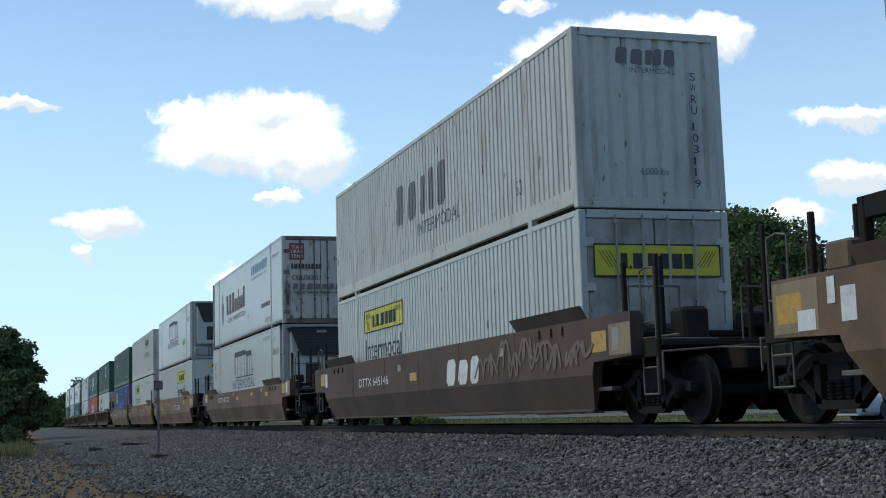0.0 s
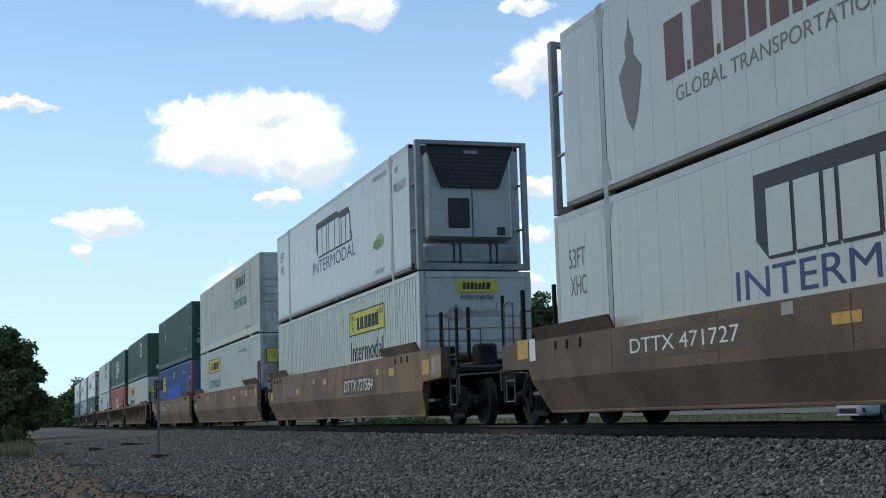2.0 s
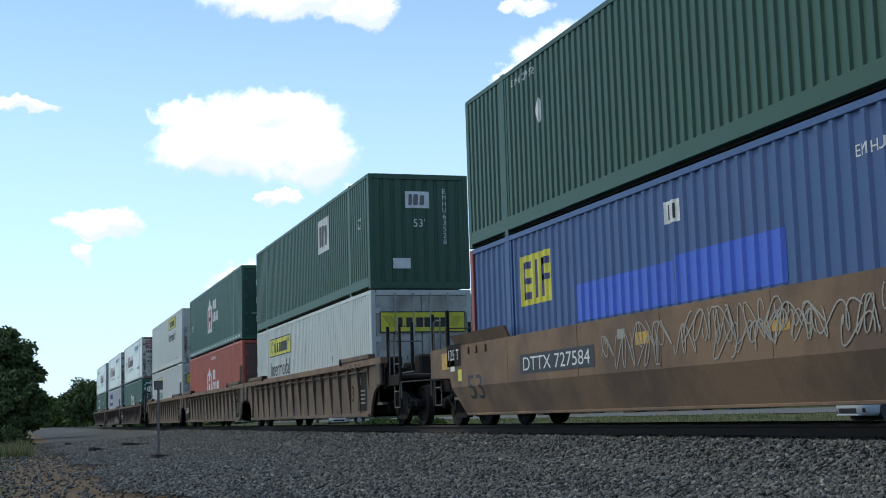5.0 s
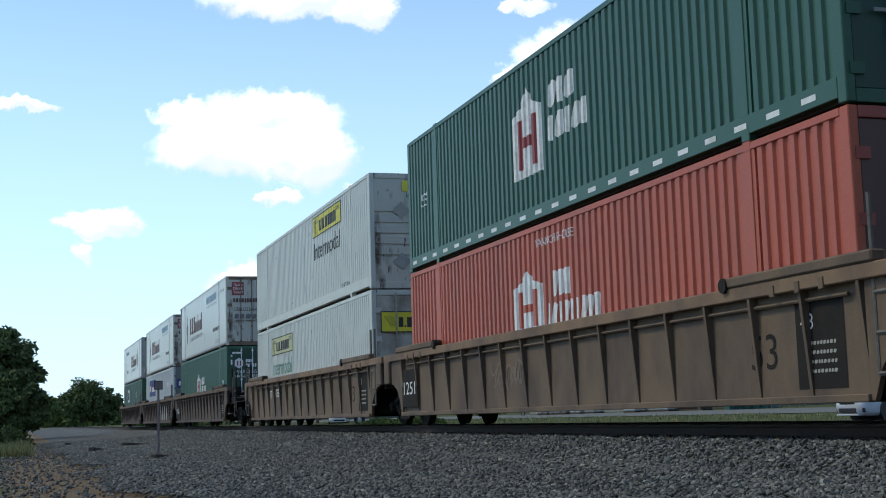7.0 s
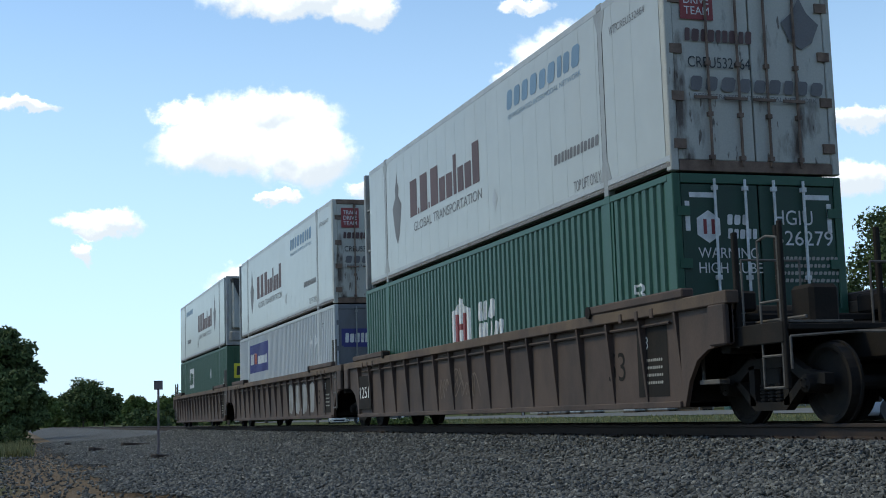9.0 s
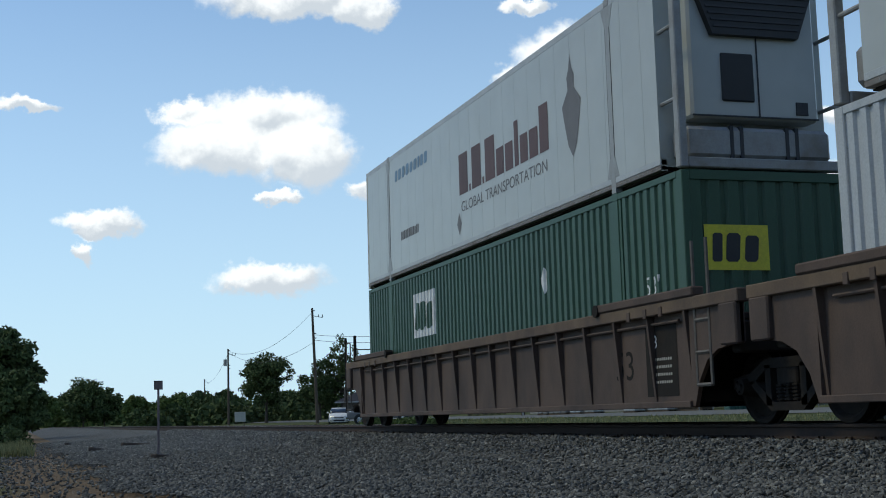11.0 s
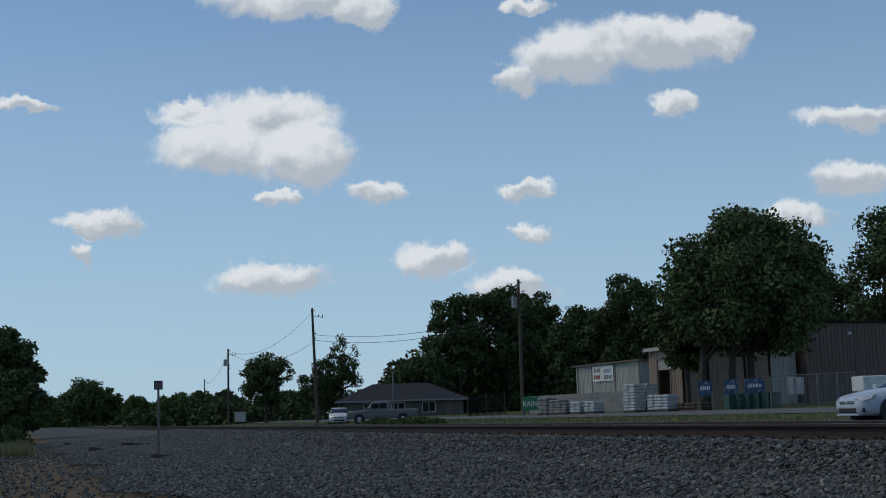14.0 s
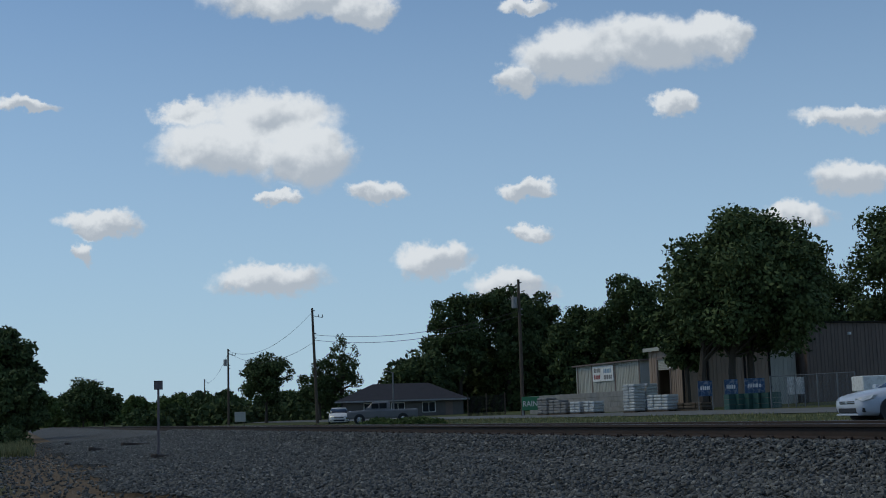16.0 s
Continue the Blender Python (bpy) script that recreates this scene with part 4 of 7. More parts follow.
SILLS = (1.59, 1.57, 1.37, 1.56, 1.51, 1.52) + (1.59,) * 6
cars = []
for i, (style, mat, front, rear) in enumerate(KINDS):
    label = CAR_LABELS[style] if mat is not brown_steel else "smooth-sided dark brown well car with pale stencilled lettering"
    car = well_car(style, mat, front, rear, wheelsets, label, SILLS[i])
    tagged(car, group="cars of the train")
    cars.append(car)

G = "stacked containers on the train"
RIBBED = "white corrugated steel container with yellow side banner"
boxes_up, boxes_down = [None] * 12, [None] * 12


NAME = ((0.5, 1), (0.18, 0.18), (0.7, 1), (0.18, 0.18), (0.8, 1), (0.8, 1), (0.8, 1), (0.7, 1))   # short and tall blocks


def banner(ob, base, u0, u1, z0, z1, word=True, ink=None, plate=yellow, frame_line=True, word_ink=None):
    """A yellow banner with dark blocks, and the word under it."""
    b, w, h = z0 - base, u1 - u0, z1 - z0
    on_side(panel(w, h), u0, b, ob, plate, "side_banner", "yellow banner with dark lettering blocks", True)
    ink = ink or black_paint
    on_side(name_blocks(w * 0.60, h * 0.52, NAME), u0 + w * 0.23, b + h * 0.2, ob, ink, "banner_blocks", "", True, lift=0.004)
    if frame_line:
        for x0, y0, w0, h0 in ((0, 0, w, 0.03), (0, h - 0.03, w, 0.03), (0, 0.03, 0.03, h - 0.06), (w - 0.03, 0.03, 0.03, h - 0.06)):
            on_side(panel(w0, h0), u0 + x0, b + y0, ob, ink, "banner_border", "", True, lift=0.004)
    for k in range(4):
        y0 = h * (0.80 - 0.05 * k)
        on_side(polygon((0.12, y0), (0.62, y0), (0.62, y0 + 0.012), (0.12, y0 + 0.012)), u0 + 0.03 * k, b, ob, ink, "banner_line", "", True, lift=0.004)
        on_side(polygon((0, y0), (0.5, y0), (0.5, y0 + 0.012), (0, y0 + 0.012)), u0 + w - 0.72 + 0.03 * k, b, ob, ink, "banner_line", "", True, lift=0.004)
        x0 = 0.16 + 0.055 * k
        on_side(polygon((x0, h * 0.62), (x0 + 0.016, h * 0.62), (x0 + 0.2, h * 0.12), (x0 + 0.184, h * 0.12)), u0, b, ob, ink, "banner_line", "", True, lift=0.004)
    if word:
        on_side(letters("Intermodal", (u1 - u0) * 0.92, 0.5), u0 + 0.1, b - 0.66, ob, word_ink or ink, "side_lettering", "dark painted lettering", True)


def banner_doors(ob):
    on_front(panel(2.2, 0.52), -1.08, 1.82, ob, yellow, "end_banner", "yellow banner across both doors", 0.012)
    on_front(name_blocks(1.25, 0.24, NAME), -0.62, 1.95, ob, black_paint, "banner_blocks", "", 0.016)
    for x0, z0, w0, h0 in ((-1.08, 1.82, 2.2, 0.025), (-1.08, 2.315, 2.2, 0.025), (-1.08, 1.845, 0.025, 0.47), (1.095, 1.845, 0.025, 0.47)):
        on_front(panel(w0, h0), x0, z0, ob, black_paint, "banner_border", "", 0.016)
    for k in range(4):
        on_front(polygon((0.06 * k, 0.36), (0.06 * k + 0.014, 0.36), (0.2 + 0.05 * k, 0.1), (0.186 + 0.05 * k, 0.1)), -1.0, 1.87, ob, black_paint, "banner_line", "", 0.016)
        on_front(polygon((0.2 + 0.05 * k, 0.36), (0.214 + 0.05 * k, 0.36), (0.06 * k + 0.014, 0.1), (0.06 * k, 0.1)), 0.68, 1.87, ob, black_paint, "banner_line", "", 0.016)


def nose_plate(ob, yellow_plate=True, code="JBHU 275353"):
    if yellow_plate:
        on_front(panel(0.95, 0.27), -0.45, 2.42, ob, yellow, "end_plate", "yellow plate with dark blocks", 0.0)
    on_front(bars(0.66, 0.15, 7, 4), -0.3, 2.48, ob, black_paint, "plate_blocks", "", -0.006 + 0.012)
    on_front(letters("Intermodal", 0.75, 0.13), -0.35, 2.26, ob, black_paint, "end_lettering", "", 0.0) if yellow_plate else None
    on_front(letters(code, 0.75, 0.11), -0.2, 1.92, ob, grey_ink, "code_lettering", "", 0.0)
    for x, z in ((-0.72, 1.72), (-0.72, 0.45)):
        on_front(polygon((0, 0.22), (0.24, 0), (0.48, 0.22), (0.24, 0.44)), x, z, ob, faded_ink if z > 1 else grey_box, "placard_holder", "diamond placard holder", 0.004)
    on_front(panel(0.26, 0.16), 0.55, 0.42, ob, grey_ink, "data_plate", "", 0.004)


def placard(ob, u, up, mat=pale_grey, ribbed=True):
    on_side(polygon((0.0, 0.22), (0.14, 0), (0.28, 0.22), (0.14, 0.44)), u, up, ob, mat, "placard_holder", "diamond placard holder", ribbed)


def stack_words(ob, base_top):
    on_side(letters("TOP LIFT ONLY", 1.0, 0.15), 13.0, 0.28 if base_top else 2.5, ob, grey_ink, "handling_lettering", "", True)


def crest(ob, u, up, h=1.65):
    """A dark crest-like emblem as a plain shape."""
    w = 0.74
    pts = ((0.5, 1.0), (0.58, 0.86), (0.7, 0.78), (0.66, 0.66), (1.0, 0.52), (0.86, 0.3), (0.72, 0.12), (0.5, 0.0), (0.28, 0.12), (0.14, 0.3), (0.0, 0.52), (0.34, 0.66), (0.3, 0.78), (0.42, 0.86))
    on_side(polygon(*[(x * w, y * h) for x, y in pts]), u, up, ob, grey_ink, "side_emblem", "dark crest emblem")


ENG = ((0.8, 1), (0.14, 0.16), (0.8, 1), (0.14, 0.16), (0.8, 1), (0.6, 0.62), (0.6, 0.62), (0.3, 1), (0.55, 0.62), (0.6, 0.62), (0.6, 1))


def cool_box_doors(front, mirrored, code):
    """The smooth white cooled box with a dark brand band; its name is drawn as blocks."""
    ob = smooth_box("smooth white refrigerated container with rust-stained doors" if not mirrored else "smooth white refrigerated container, cooling unit facing forward", front, G)
    if mirrored:
        crest(ob, 12.4, 0.8)
        on_side(name_blocks(4.6, 0.8, ENG), 7.2, 1.12, ob, maroon_ink, "side_blocks", "dark maroon name blocks")
        on_side(letters("GLOBAL TRANSPORTATION", 4.4, 0.2), 7.3, 0.78, ob, grey_ink, "side_lettering")
        on_side(bars(2.6, 0.25, 9, 5), 2.6, 2.2, ob, blue_ink, "brand_blocks")
        placard(ob, 7.0, 0.35, grey_ink, False)
        on_side(bars(1.4, 0.2, 12, 5), 3.0, 0.8, ob, grey_ink, "web_blocks")
        return ob
    crest(ob, 2.62, 0.76)
    on_side(name_blocks(4.6, 0.8, ENG), 4.05, 1.2, ob, maroon_ink, "side_blocks", "dark maroon name blocks")
    on_side(letters("GLOBAL TRANSPORTATION", 4.45, 0.2), 4.3, 0.86, ob, grey_ink, "side_lettering")
    on_side(bars(3.3, 0.34, 9, 5), 10.2, 2.18, ob, blue_ink, "brand_blocks", "blue-grey brand blocks")
    on_side(letters("REFRIGERATED INTERMODAL NETWORK", 3.2, 0.09), 10.25, 2.0, ob, blue_ink, "small_lettering")
    on_side(bars(1.75, 0.17, 13, 6), 12.25, 0.80, ob, grey_ink, "web_blocks")
    on_side(letters("TOP LIFT ONLY", 1.0, 0.17), 13.0, 0.24, ob, grey_ink, "handling_lettering")
    on_side(letters("WTP", 0.25, 0.14), 14.5, 2.3, ob, grey_ink, "handling_lettering")
    on_side(letters(code, 0.9, 0.11), 14.75, 2.32, ob, grey_ink, "code_lettering")
    placard(ob, 9.3, 0.5, pale_grey, False)
    on_front(panel(0.5, 0.55), -1.05, 2.08, ob, red_label, "sticker", "dark red sticker with pale lettering", 0.004)
    for z, word in ((2.45, "TRAIN"), (2.30, "DRIVE"), (2.15, "TEAM")):
        on_front(letters(word, 0.38, 0.11), -0.99, z, ob, white_ink, "sticker_lettering", "", 0.008)
    on_front(bars(1.05, 0.18, 9, 8), -1.0, 1.78, ob, maroon_ink, "end_blocks", "", 0.004)
    on_front(letters(code, 0.95, 0.15), -0.97, 1.42, ob, black_paint, "code_lettering", "", 0.004)
    on_front(bars(2.1, 0.2, 9, 11), -0.95, 1.1, ob, grey_ink, "end_blocks", "", 0.004)
    on_front(letters("REFRIGERATED INTERMODAL NETWORK", 1.9, 0.06), -0.9, 1.0, ob, grey_ink, "end_lettering", "", 0.004)
    pts = ((0.5, 1.0), (0.7, 0.7), (1.0, 0.5), (0.8, 0.15), (0.5, 0.0), (0.2, 0.15), (0.0, 0.5), (0.3, 0.7))
    on_front(polygon(*[(0.6 * x, 0.75 * y) for x, y in pts]), 0.5, 1.75, ob, grey_ink, "end_emblem", "", 0.004)
    return ob


PRM = ((0.75, 1), (0.75, 1), (0.3, 1), (0.95, 1), (0.7, 1), (0.25, 0.9), (0.6, 0.9), (0.6, 0.9), (0.14, 0.18))


def cool_box_hood(front, code):
    ob = smooth_box("smooth white refrigerated container with black cooling hood", front, G)
    x, k = 0.0, 4.0 / (sum(w for w, _ in PRM) + 0.12 * (len(PRM) - 1))
    for n, (w, h) in enumerate(PRM):
        w, h = w * k, h * 0.78
        on_side(polygon((x, -0.04), (x + w + 0.03, -0.04), (x + w + 0.03, h), (x + w - 0.2, h + 0.2), (x - 0.26, h + 0.2), (x - 0.26, 0.2)), 6.32, 1.48, ob, black_paint, "shadow_block", "black drop shadow of a name block", lift=0.0006 * n)
        x += w + 0.12 * k
    on_side(name_blocks(4.0, 0.78, PRM), 6.32, 1.48, ob, reefer_white, "side_blocks", "pale name blocks with black shadow", lift=0.009)
    on_side(letters("INTERMODAL", 5.15, 0.36), 5.55, 1.02, ob, navy, "side_lettering", "navy lettering")
    on_side(polygon((0, 0.1), (0.35, 0.32), (0.8, 0.36), (1.05, 0.2), (0.95, 0.05), (0.4, -0.02)), 12.45, 0.86, ob, lime, "leaf_decal", "lime green leaf decal")
    on_side(letters("eco", 0.6, 0.2), 12.5, 0.90, ob, green_ink, "decal_lettering", lift=0.004)
    on_side(letters("STACK LIMIT 5 HIGH", 1.25, 0.13), 12.55, 2.52, ob, grey_ink, "handling_lettering")
    on_side(letters("TOP LIFT ONLY", 0.95, 0.13), 12.5, 0.26, ob, grey_ink, "handling_lettering")
    on_side(letters("WTP", 0.3, 0.14), 14.5, 2.4, ob, grey_ink, "handling_lettering")
    on_side(letters(code, 1.0, 0.22), 14.4, 1.95, ob, grey_ink, "code_lettering")
    on_side(letters("53FT", 0.62, 0.3), 0.55, 1.98, ob, grey_ink, "size_lettering")
    on_side(letters("XHC", 0.6, 0.3), 0.58, 1.55, ob, grey_ink, "size_lettering")
    return ob


def gabled_mark(ob, u, up, w, h, mark, hexed=True, ribbed=True):
    """A white gabled emblem with an upright-barred sign in it."""
    pts = ((0, 0.0), (w, 0.0), (w, h * 0.72), (w * 0.72, h * 0.8), (w * 0.5, h), (w * 0.28, h * 0.8), (0, h * 0.72))
    on_side(polygon(*pts), u, up, ob, white_ink, "side_emblem", "white gabled emblem", ribbed)
    for x0, x1, z0, z1 in ((0.2, 0.36, 0.1, 0.66), (0.64, 0.8, 0.1, 0.66), (0.36, 0.64, 0.33, 0.45)):
        on_side(panel((x1 - x0) * w, (z1 - z0) * h), u + x0 * w, up + z0 * h, ob, mark, "emblem_bar", "", ribbed, lift=0.004)


# the car that has nearly passed
boxes_down[0] = ribbed_box(RIBBED, white, "doors", G)
boxes_up[0] = smooth_box("smooth white refrigerated container, scuffed", "doors", G)
# worn white pair
ob = boxes_up[1] = ribbed_box("worn white corrugated container with rust-streaked end", worn_white, "upright", G, rail=0.32)
on_side(bars(4.0, 0.9, 5, 2, 0.35), 5.95, 1.15, ob, grey_ink, "side_blocks", "worn dark name blocks", True)
on_side(letters("INTERMODAL", 2.9, 0.28), 7.6, 0.72, ob, grey_ink, "side_lettering", "worn dark lettering", True)
on_side(letters("53", 0.3, 0.26), 13.55, 0.6, ob, grey_ink, "size_lettering", "", True)
on_front(bars(1.1, 0.27, 5, 2), -0.55, 2.32, ob, grey_ink, "end_blocks", "", -0.016)
on_front(letters("INTERMODAL", 0.8, 0.09), -0.3, 2.18, ob, grey_ink, "end_lettering", "", -0.016)
for n, ch in enumerate("SWRU103119"):
    on_front(letters(ch, 0.10 if ch != "1" else 0.035, 0.13), 0.76, 2.1 - n * 0.185 - (0.08 if n > 3 else 0), ob, navy, "code_lettering", "", -0.016)
on_front(letters("4,000 lbs", 0.5, 0.13), -0.2, 0.52, ob, grey_ink, "end_lettering", "", -0.016)
ob = boxes_down[1] = ribbed_box(RIBBED, white, "doors", G, frame_mat=white)
banner(ob, LEVELS[0], 2.82, 6.3, 2.27, 2.83)
banner_doors(ob)
# cooled pair
boxes_up[2] = cool_box_doors("doors", False, "CREU582821")
boxes_down[2] = cool_box_hood("cool", "PRIU 61610")
# cooled box on a bannered one
boxes_up[3] = cool_box_hood("cool", "PRIU 63719")
ob = boxes_down[3] = ribbed_box(RIBBED, white, "flat", G)
banner(ob, LEVELS[0], 9.85, 13.3, 2.30, 2.90)
nose_plate(ob)
# bannered pair
ob = boxes_up[4] = ribbed_box("worn white corrugated container with black and green lettering", worn_white, "flat", G, rail=0.32)
on_side(bars(2.3, 0.42, 6, 3), 10.7, 2.05, ob, black_paint, "side_blocks", "black name blocks", True)
for z in (1.92, 2.55):
    on_side(panel(3.3, 0.03), 10.05, z, ob, grey_ink, "banner_line", "", True)
on_side(letters("Intermodal", 3.15, 0.5), 10.15, 1.28, ob, green_ink, "side_lettering", "faded green lettering", True)
stack_words(ob, True)
placard(ob, 8.2, 1.7)
placard(ob, 8.3, 0.55)
nose_plate(ob, False)
ob = boxes_down[4] = ribbed_box(RIBBED, white, "doors", G)
banner(ob, LEVELS[0], 2.82, 6.4, 2.35, 2.95, word_ink=green_ink)
on_side(letters("JBHU 268136", 1.8, 0.15), 11.3, 2.38, ob, grey_ink, "code_lettering", "", True)
placard(ob, 8.2, 1.55)
banner_doors(ob)
# green on blue
ob = boxes_up[5] = ribbed_box("dark green corrugated container with white stencils", green, "doors", G, ribs="even", rail=0.30, bar_mat=green, frame_mat=green)
on_side(letters("53'", 0.42, 0.3), 14.95, 1.38, ob, white_ink, "size_lettering", "", True)
placard(ob, 3.55, 1.65, white_ink)
on_side(panel(0.16, 0.14), 13.7, 0.55, ob, white_ink, "data_plate", "", True)
on_side(letters("EMHU 249232", 1.0, 0.12), 2.5, 2.55, ob, white_ink, "code_lettering", "", True)
on_front(letters("WARNING", 0.75, 0.14), -1.0, 1.42, ob, white_ink, "end_lettering", "", -0.014)
on_front(letters("HIGH CUBE", 0.75, 0.14), -1.0, 1.2, ob, white_ink, "end_lettering", "", -0.014)
on_front(letters("53'", 0.4, 0.24), -0.55, 0.78, ob, white_ink, "size_lettering", "", -0.014)
on_front(letters("EMHU", 0.36, 0.16), 0.18, 2.12, ob, white_ink, "code_lettering", "", -0.014)
on_front(letters("249 232", 0.75, 0.16), 0.18, 1.88, ob, white_ink, "code_lettering", "", -0.014)
on_front(panel(0.45, 0.3), 0.25, 0.7, ob, yellow, "sticker", "yellow sticker", -0.014)
on_front(panel(0.24, 0.26), -1.05, 0.78, ob, faded_ink, "data_plate", "", -0.014)
ob = boxes_down[5] = ribbed_box("blue corrugated container with orange-red corner posts", blue, "upright", G, ribs="wave", post_mat=red, door_mat=blue)
on_side(panel(1.35, 0.85), 2.6, 1.58, ob, yellow, "side_panel_sign", "yellow sign with dark blocks", True)
for x0, x1, z0, z1 in ((0.1, 0.5, 0.1, 0.22), (0.1, 0.5, 0.36, 0.46), (0.1, 0.45, 0.62, 0.74), (0.1, 0.22, 0.1, 0.74), (0.62, 0.74, 0.1, 0.74), (0.9, 1.0, 0.1, 0.74), (0.9, 1.25, 0.62, 0.74), (0.9, 1.25, 0.36, 0.46)):
    on_side(panel(x1 - x0, z1 - z0), 2.6 + x0, 1.58 + z0, ob, navy, "sign_block", "", True, lift=0.004)
on_side(letters("53", 0.45, 0.36), 14.94, 1.76, ob, white_ink, "size_lettering", "", True)
on_side(panel(0.45, 0.26), 14.94, 1.36, ob, white_ink, "data_plate", "", True)
on_side(panel(0.4, 0.3), 7.95, 2.22, ob, white_ink, "data_plate", "", True)
on_side(letters("11", 0.22, 0.2), 8.03, 2.27, ob, black_paint, "plate_lettering", "", True, lift=0.004)
on_side(letters("EMHU 20017", 1.1, 0.13), 12.2, 2.3, ob, white_ink, "code_lettering", "", True)
for u, w, z0, z1 in ((4.9, 3.2, 1.15, 1.72), (8.2, 2.6, 1.15, 1.78)):
    on_side(panel(w, z1 - z0), u, z0, ob, fresh_blue, "paint_patch", "brighter blue repaint patch", True)
on_front(letters("53", 0.5, 0.4), 0.1, 1.35, ob, white_ink, "size_lettering", "", -0.016)
# green on white
ob = boxes_up[6] = ribbed_box("dark green corrugated container with white sign panels", green, "upright", G, rail=0.30, ribs="even")
on_side(panel(1.4, 0.95), 10.35, 1.55, ob, white_ink, "side_panel_sign", "white sign with dark blocks", True)
on_side(bars(1.1, 0.6, 3, 14), 10.5, 1.72, ob, grey_ink, "sign_block", "", True, lift=0.004)
on_side(letters("53'", 0.42, 0.28), 14.95, 1.6, ob, white_ink, "size_lettering", "", True)
on_front(panel(0.62, 0.42), -0.35, 2.02, ob, white_ink, "end_panel_sign", "white sign with dark blocks", -0.014)
on_front(bars(0.45, 0.28, 3, 14), -0.27, 2.09, ob, grey_ink, "sign_block", "", -0.01)
on_front(letters("53'", 0.3, 0.2), -0.15, 1.55, ob, white_ink, "size_lettering", "", -0.014)
on_front(panel(0.45, 0.26), -0.7, 0.5, ob, white_ink, "data_plate", "", -0.014)
for n, ch in enumerate("EMHU63528"):
    on_front(letters(ch, 0.09, 0.12), 0.62, 2.4 - n * 0.16, ob, white_ink, "code_lettering", "", -0.014)
ob = boxes_down[6] = ribbed_box(RIBBED, white, "doors", G)
banner(ob, LEVELS[0], 2.5, 6.1, 2.33, 2.93)
banner_doors(ob)
placard(ob, 8.2, 1.6)
# green on orange
ob = boxes_up[7] = ribbed_box("green corrugated container with white gabled emblem", bright_green, "doors", G, ribs="even", rail=0.30, bar_mat=grey_box, frame_mat=bright_green)
gabled_mark(ob, 6.5, 0.85, 1.35, 1.55, red_label)
on_side(bars(1.1, 0.42, 3, 7), 8.15, 1.8, ob, white_ink, "side_blocks", "", True)
on_side(bars(1.6, 0.42, 5, 8), 8.1, 1.25, ob, white_ink, "side_blocks", "", True)
on_side(letters("53'", 0.42, 0.28), 0.95, 1.3, ob, white_ink, "size_lettering", "", True)
for i in range(22):
    on_side(panel(0.28, 0.07), 0.25 + i * 0.72, 0.14, ob, white_ink, "reflective_strip")
for n in range(3):
    on_front(polygon(*[(0.2 * math.cos(k * math.tau / 6 + 0.52), 0.2 * math.sin(k * math.tau / 6 + 0.52)) for k in range(6)]), -0.55, 2.2 - n * 0.7, ob, white_ink, "end_emblem", "white six-sided emblem", -0.014)
ob = boxes_down[7] = ribbed_box("orange corrugated container with white gabled emblem", orange, "doors", G, ribs="even", bar_mat=grey_box, door_mat=maroon_ink, frame_mat=red)
gabled_mark(ob, 6.25, 1.1, 1.32, 1.1, orange)
on_side(bars(0.8, 0.42, 3, 7), 8.0, 1.62, ob, white_ink, "side_blocks", "white name blocks", True)
on_side(bars(2.1, 0.38, 9, 8), 7.75, 1.16, ob, white_ink, "side_blocks", "white name blocks", True)
on_side(letters("WARNING HIGH CUBE", 1.6, 0.14), 7.3, 2.5, ob, white_ink, "side_lettering", "", True)
on_front(polygon(*[(0.2 * math.cos(k * math.tau / 6 + 0.52), 0.2 * math.sin(k * math.tau / 6 + 0.52)) for k in range(6)]), -0.55, 1.7, ob, white_ink, "end_emblem", "white six-sided emblem", -0.014)
# bannered pair
ob = boxes_up[8] = ribbed_box("white corrugated container, rust-streaked end wall", white, "flat", G, rail=0.32, door_mat=rusty_white)
banner(ob, LEVELS[1], 9.6, 13.15, 5.45, 6.05)
nose_plate(ob)
stack_words(ob, True)
placard(ob, 8.1, 1.7)
placard(ob, 8.2, 0.55)
ob = boxes_down[8] = ribbed_box("white corrugated container with outlined banner", white, "doors", G)
banner(ob, LEVELS[0], 2.8, 6.35, 2.36, 2.94, plate=faded_yellow, word_ink=green_ink)
placard(ob, 8.1, 1.55)
banner_doors(ob)
# cooled box on green
boxes_up[9] = cool_box_doors("doors", False, "CREU532464")
ob = boxes_down[9] = ribbed_box("green corrugated container with white door stencils", bright_green, "doors", G, ribs="even", bar_mat=white_ink, frame_mat=bright_green)
gabled_mark(ob, 6.65, 1.1, 1.2, 0.95, red_label)
on_side(bars(0.9, 0.36, 3, 7), 8.3, 1.5, ob, white_ink, "side_blocks", "", True)
on_side(bars(1.3, 0.36, 5, 8), 8.3, 1.1, ob, white_ink, "side_blocks", "", True)
on_side(letters("53'", 0.36, 0.28), 14.9, 1.24, ob, white_ink, "size_lettering", "", True)
on_front(polygon(*[(0.2 * math.cos(k * math.tau / 6 + 0.52), 0.22 * math.sin(k * math.tau / 6 + 0.52)) for k in range(6)]), -0.78, 2.16, ob, white_ink, "end_emblem", "white six-sided emblem", -0.014)
for x in (-0.86, -0.74):
    on_front(panel(0.05, 0.2), x, 2.06, ob, red_label, "emblem_bar", "", -0.01)
on_front(bars(0.34, 0.14, 3, 3), -0.5, 2.19, ob, white_ink, "end_blocks", "", -0.014)
on_front(bars(0.46, 0.14, 5, 4), -0.5, 2.0, ob, white_ink, "end_blocks", "", -0.014)
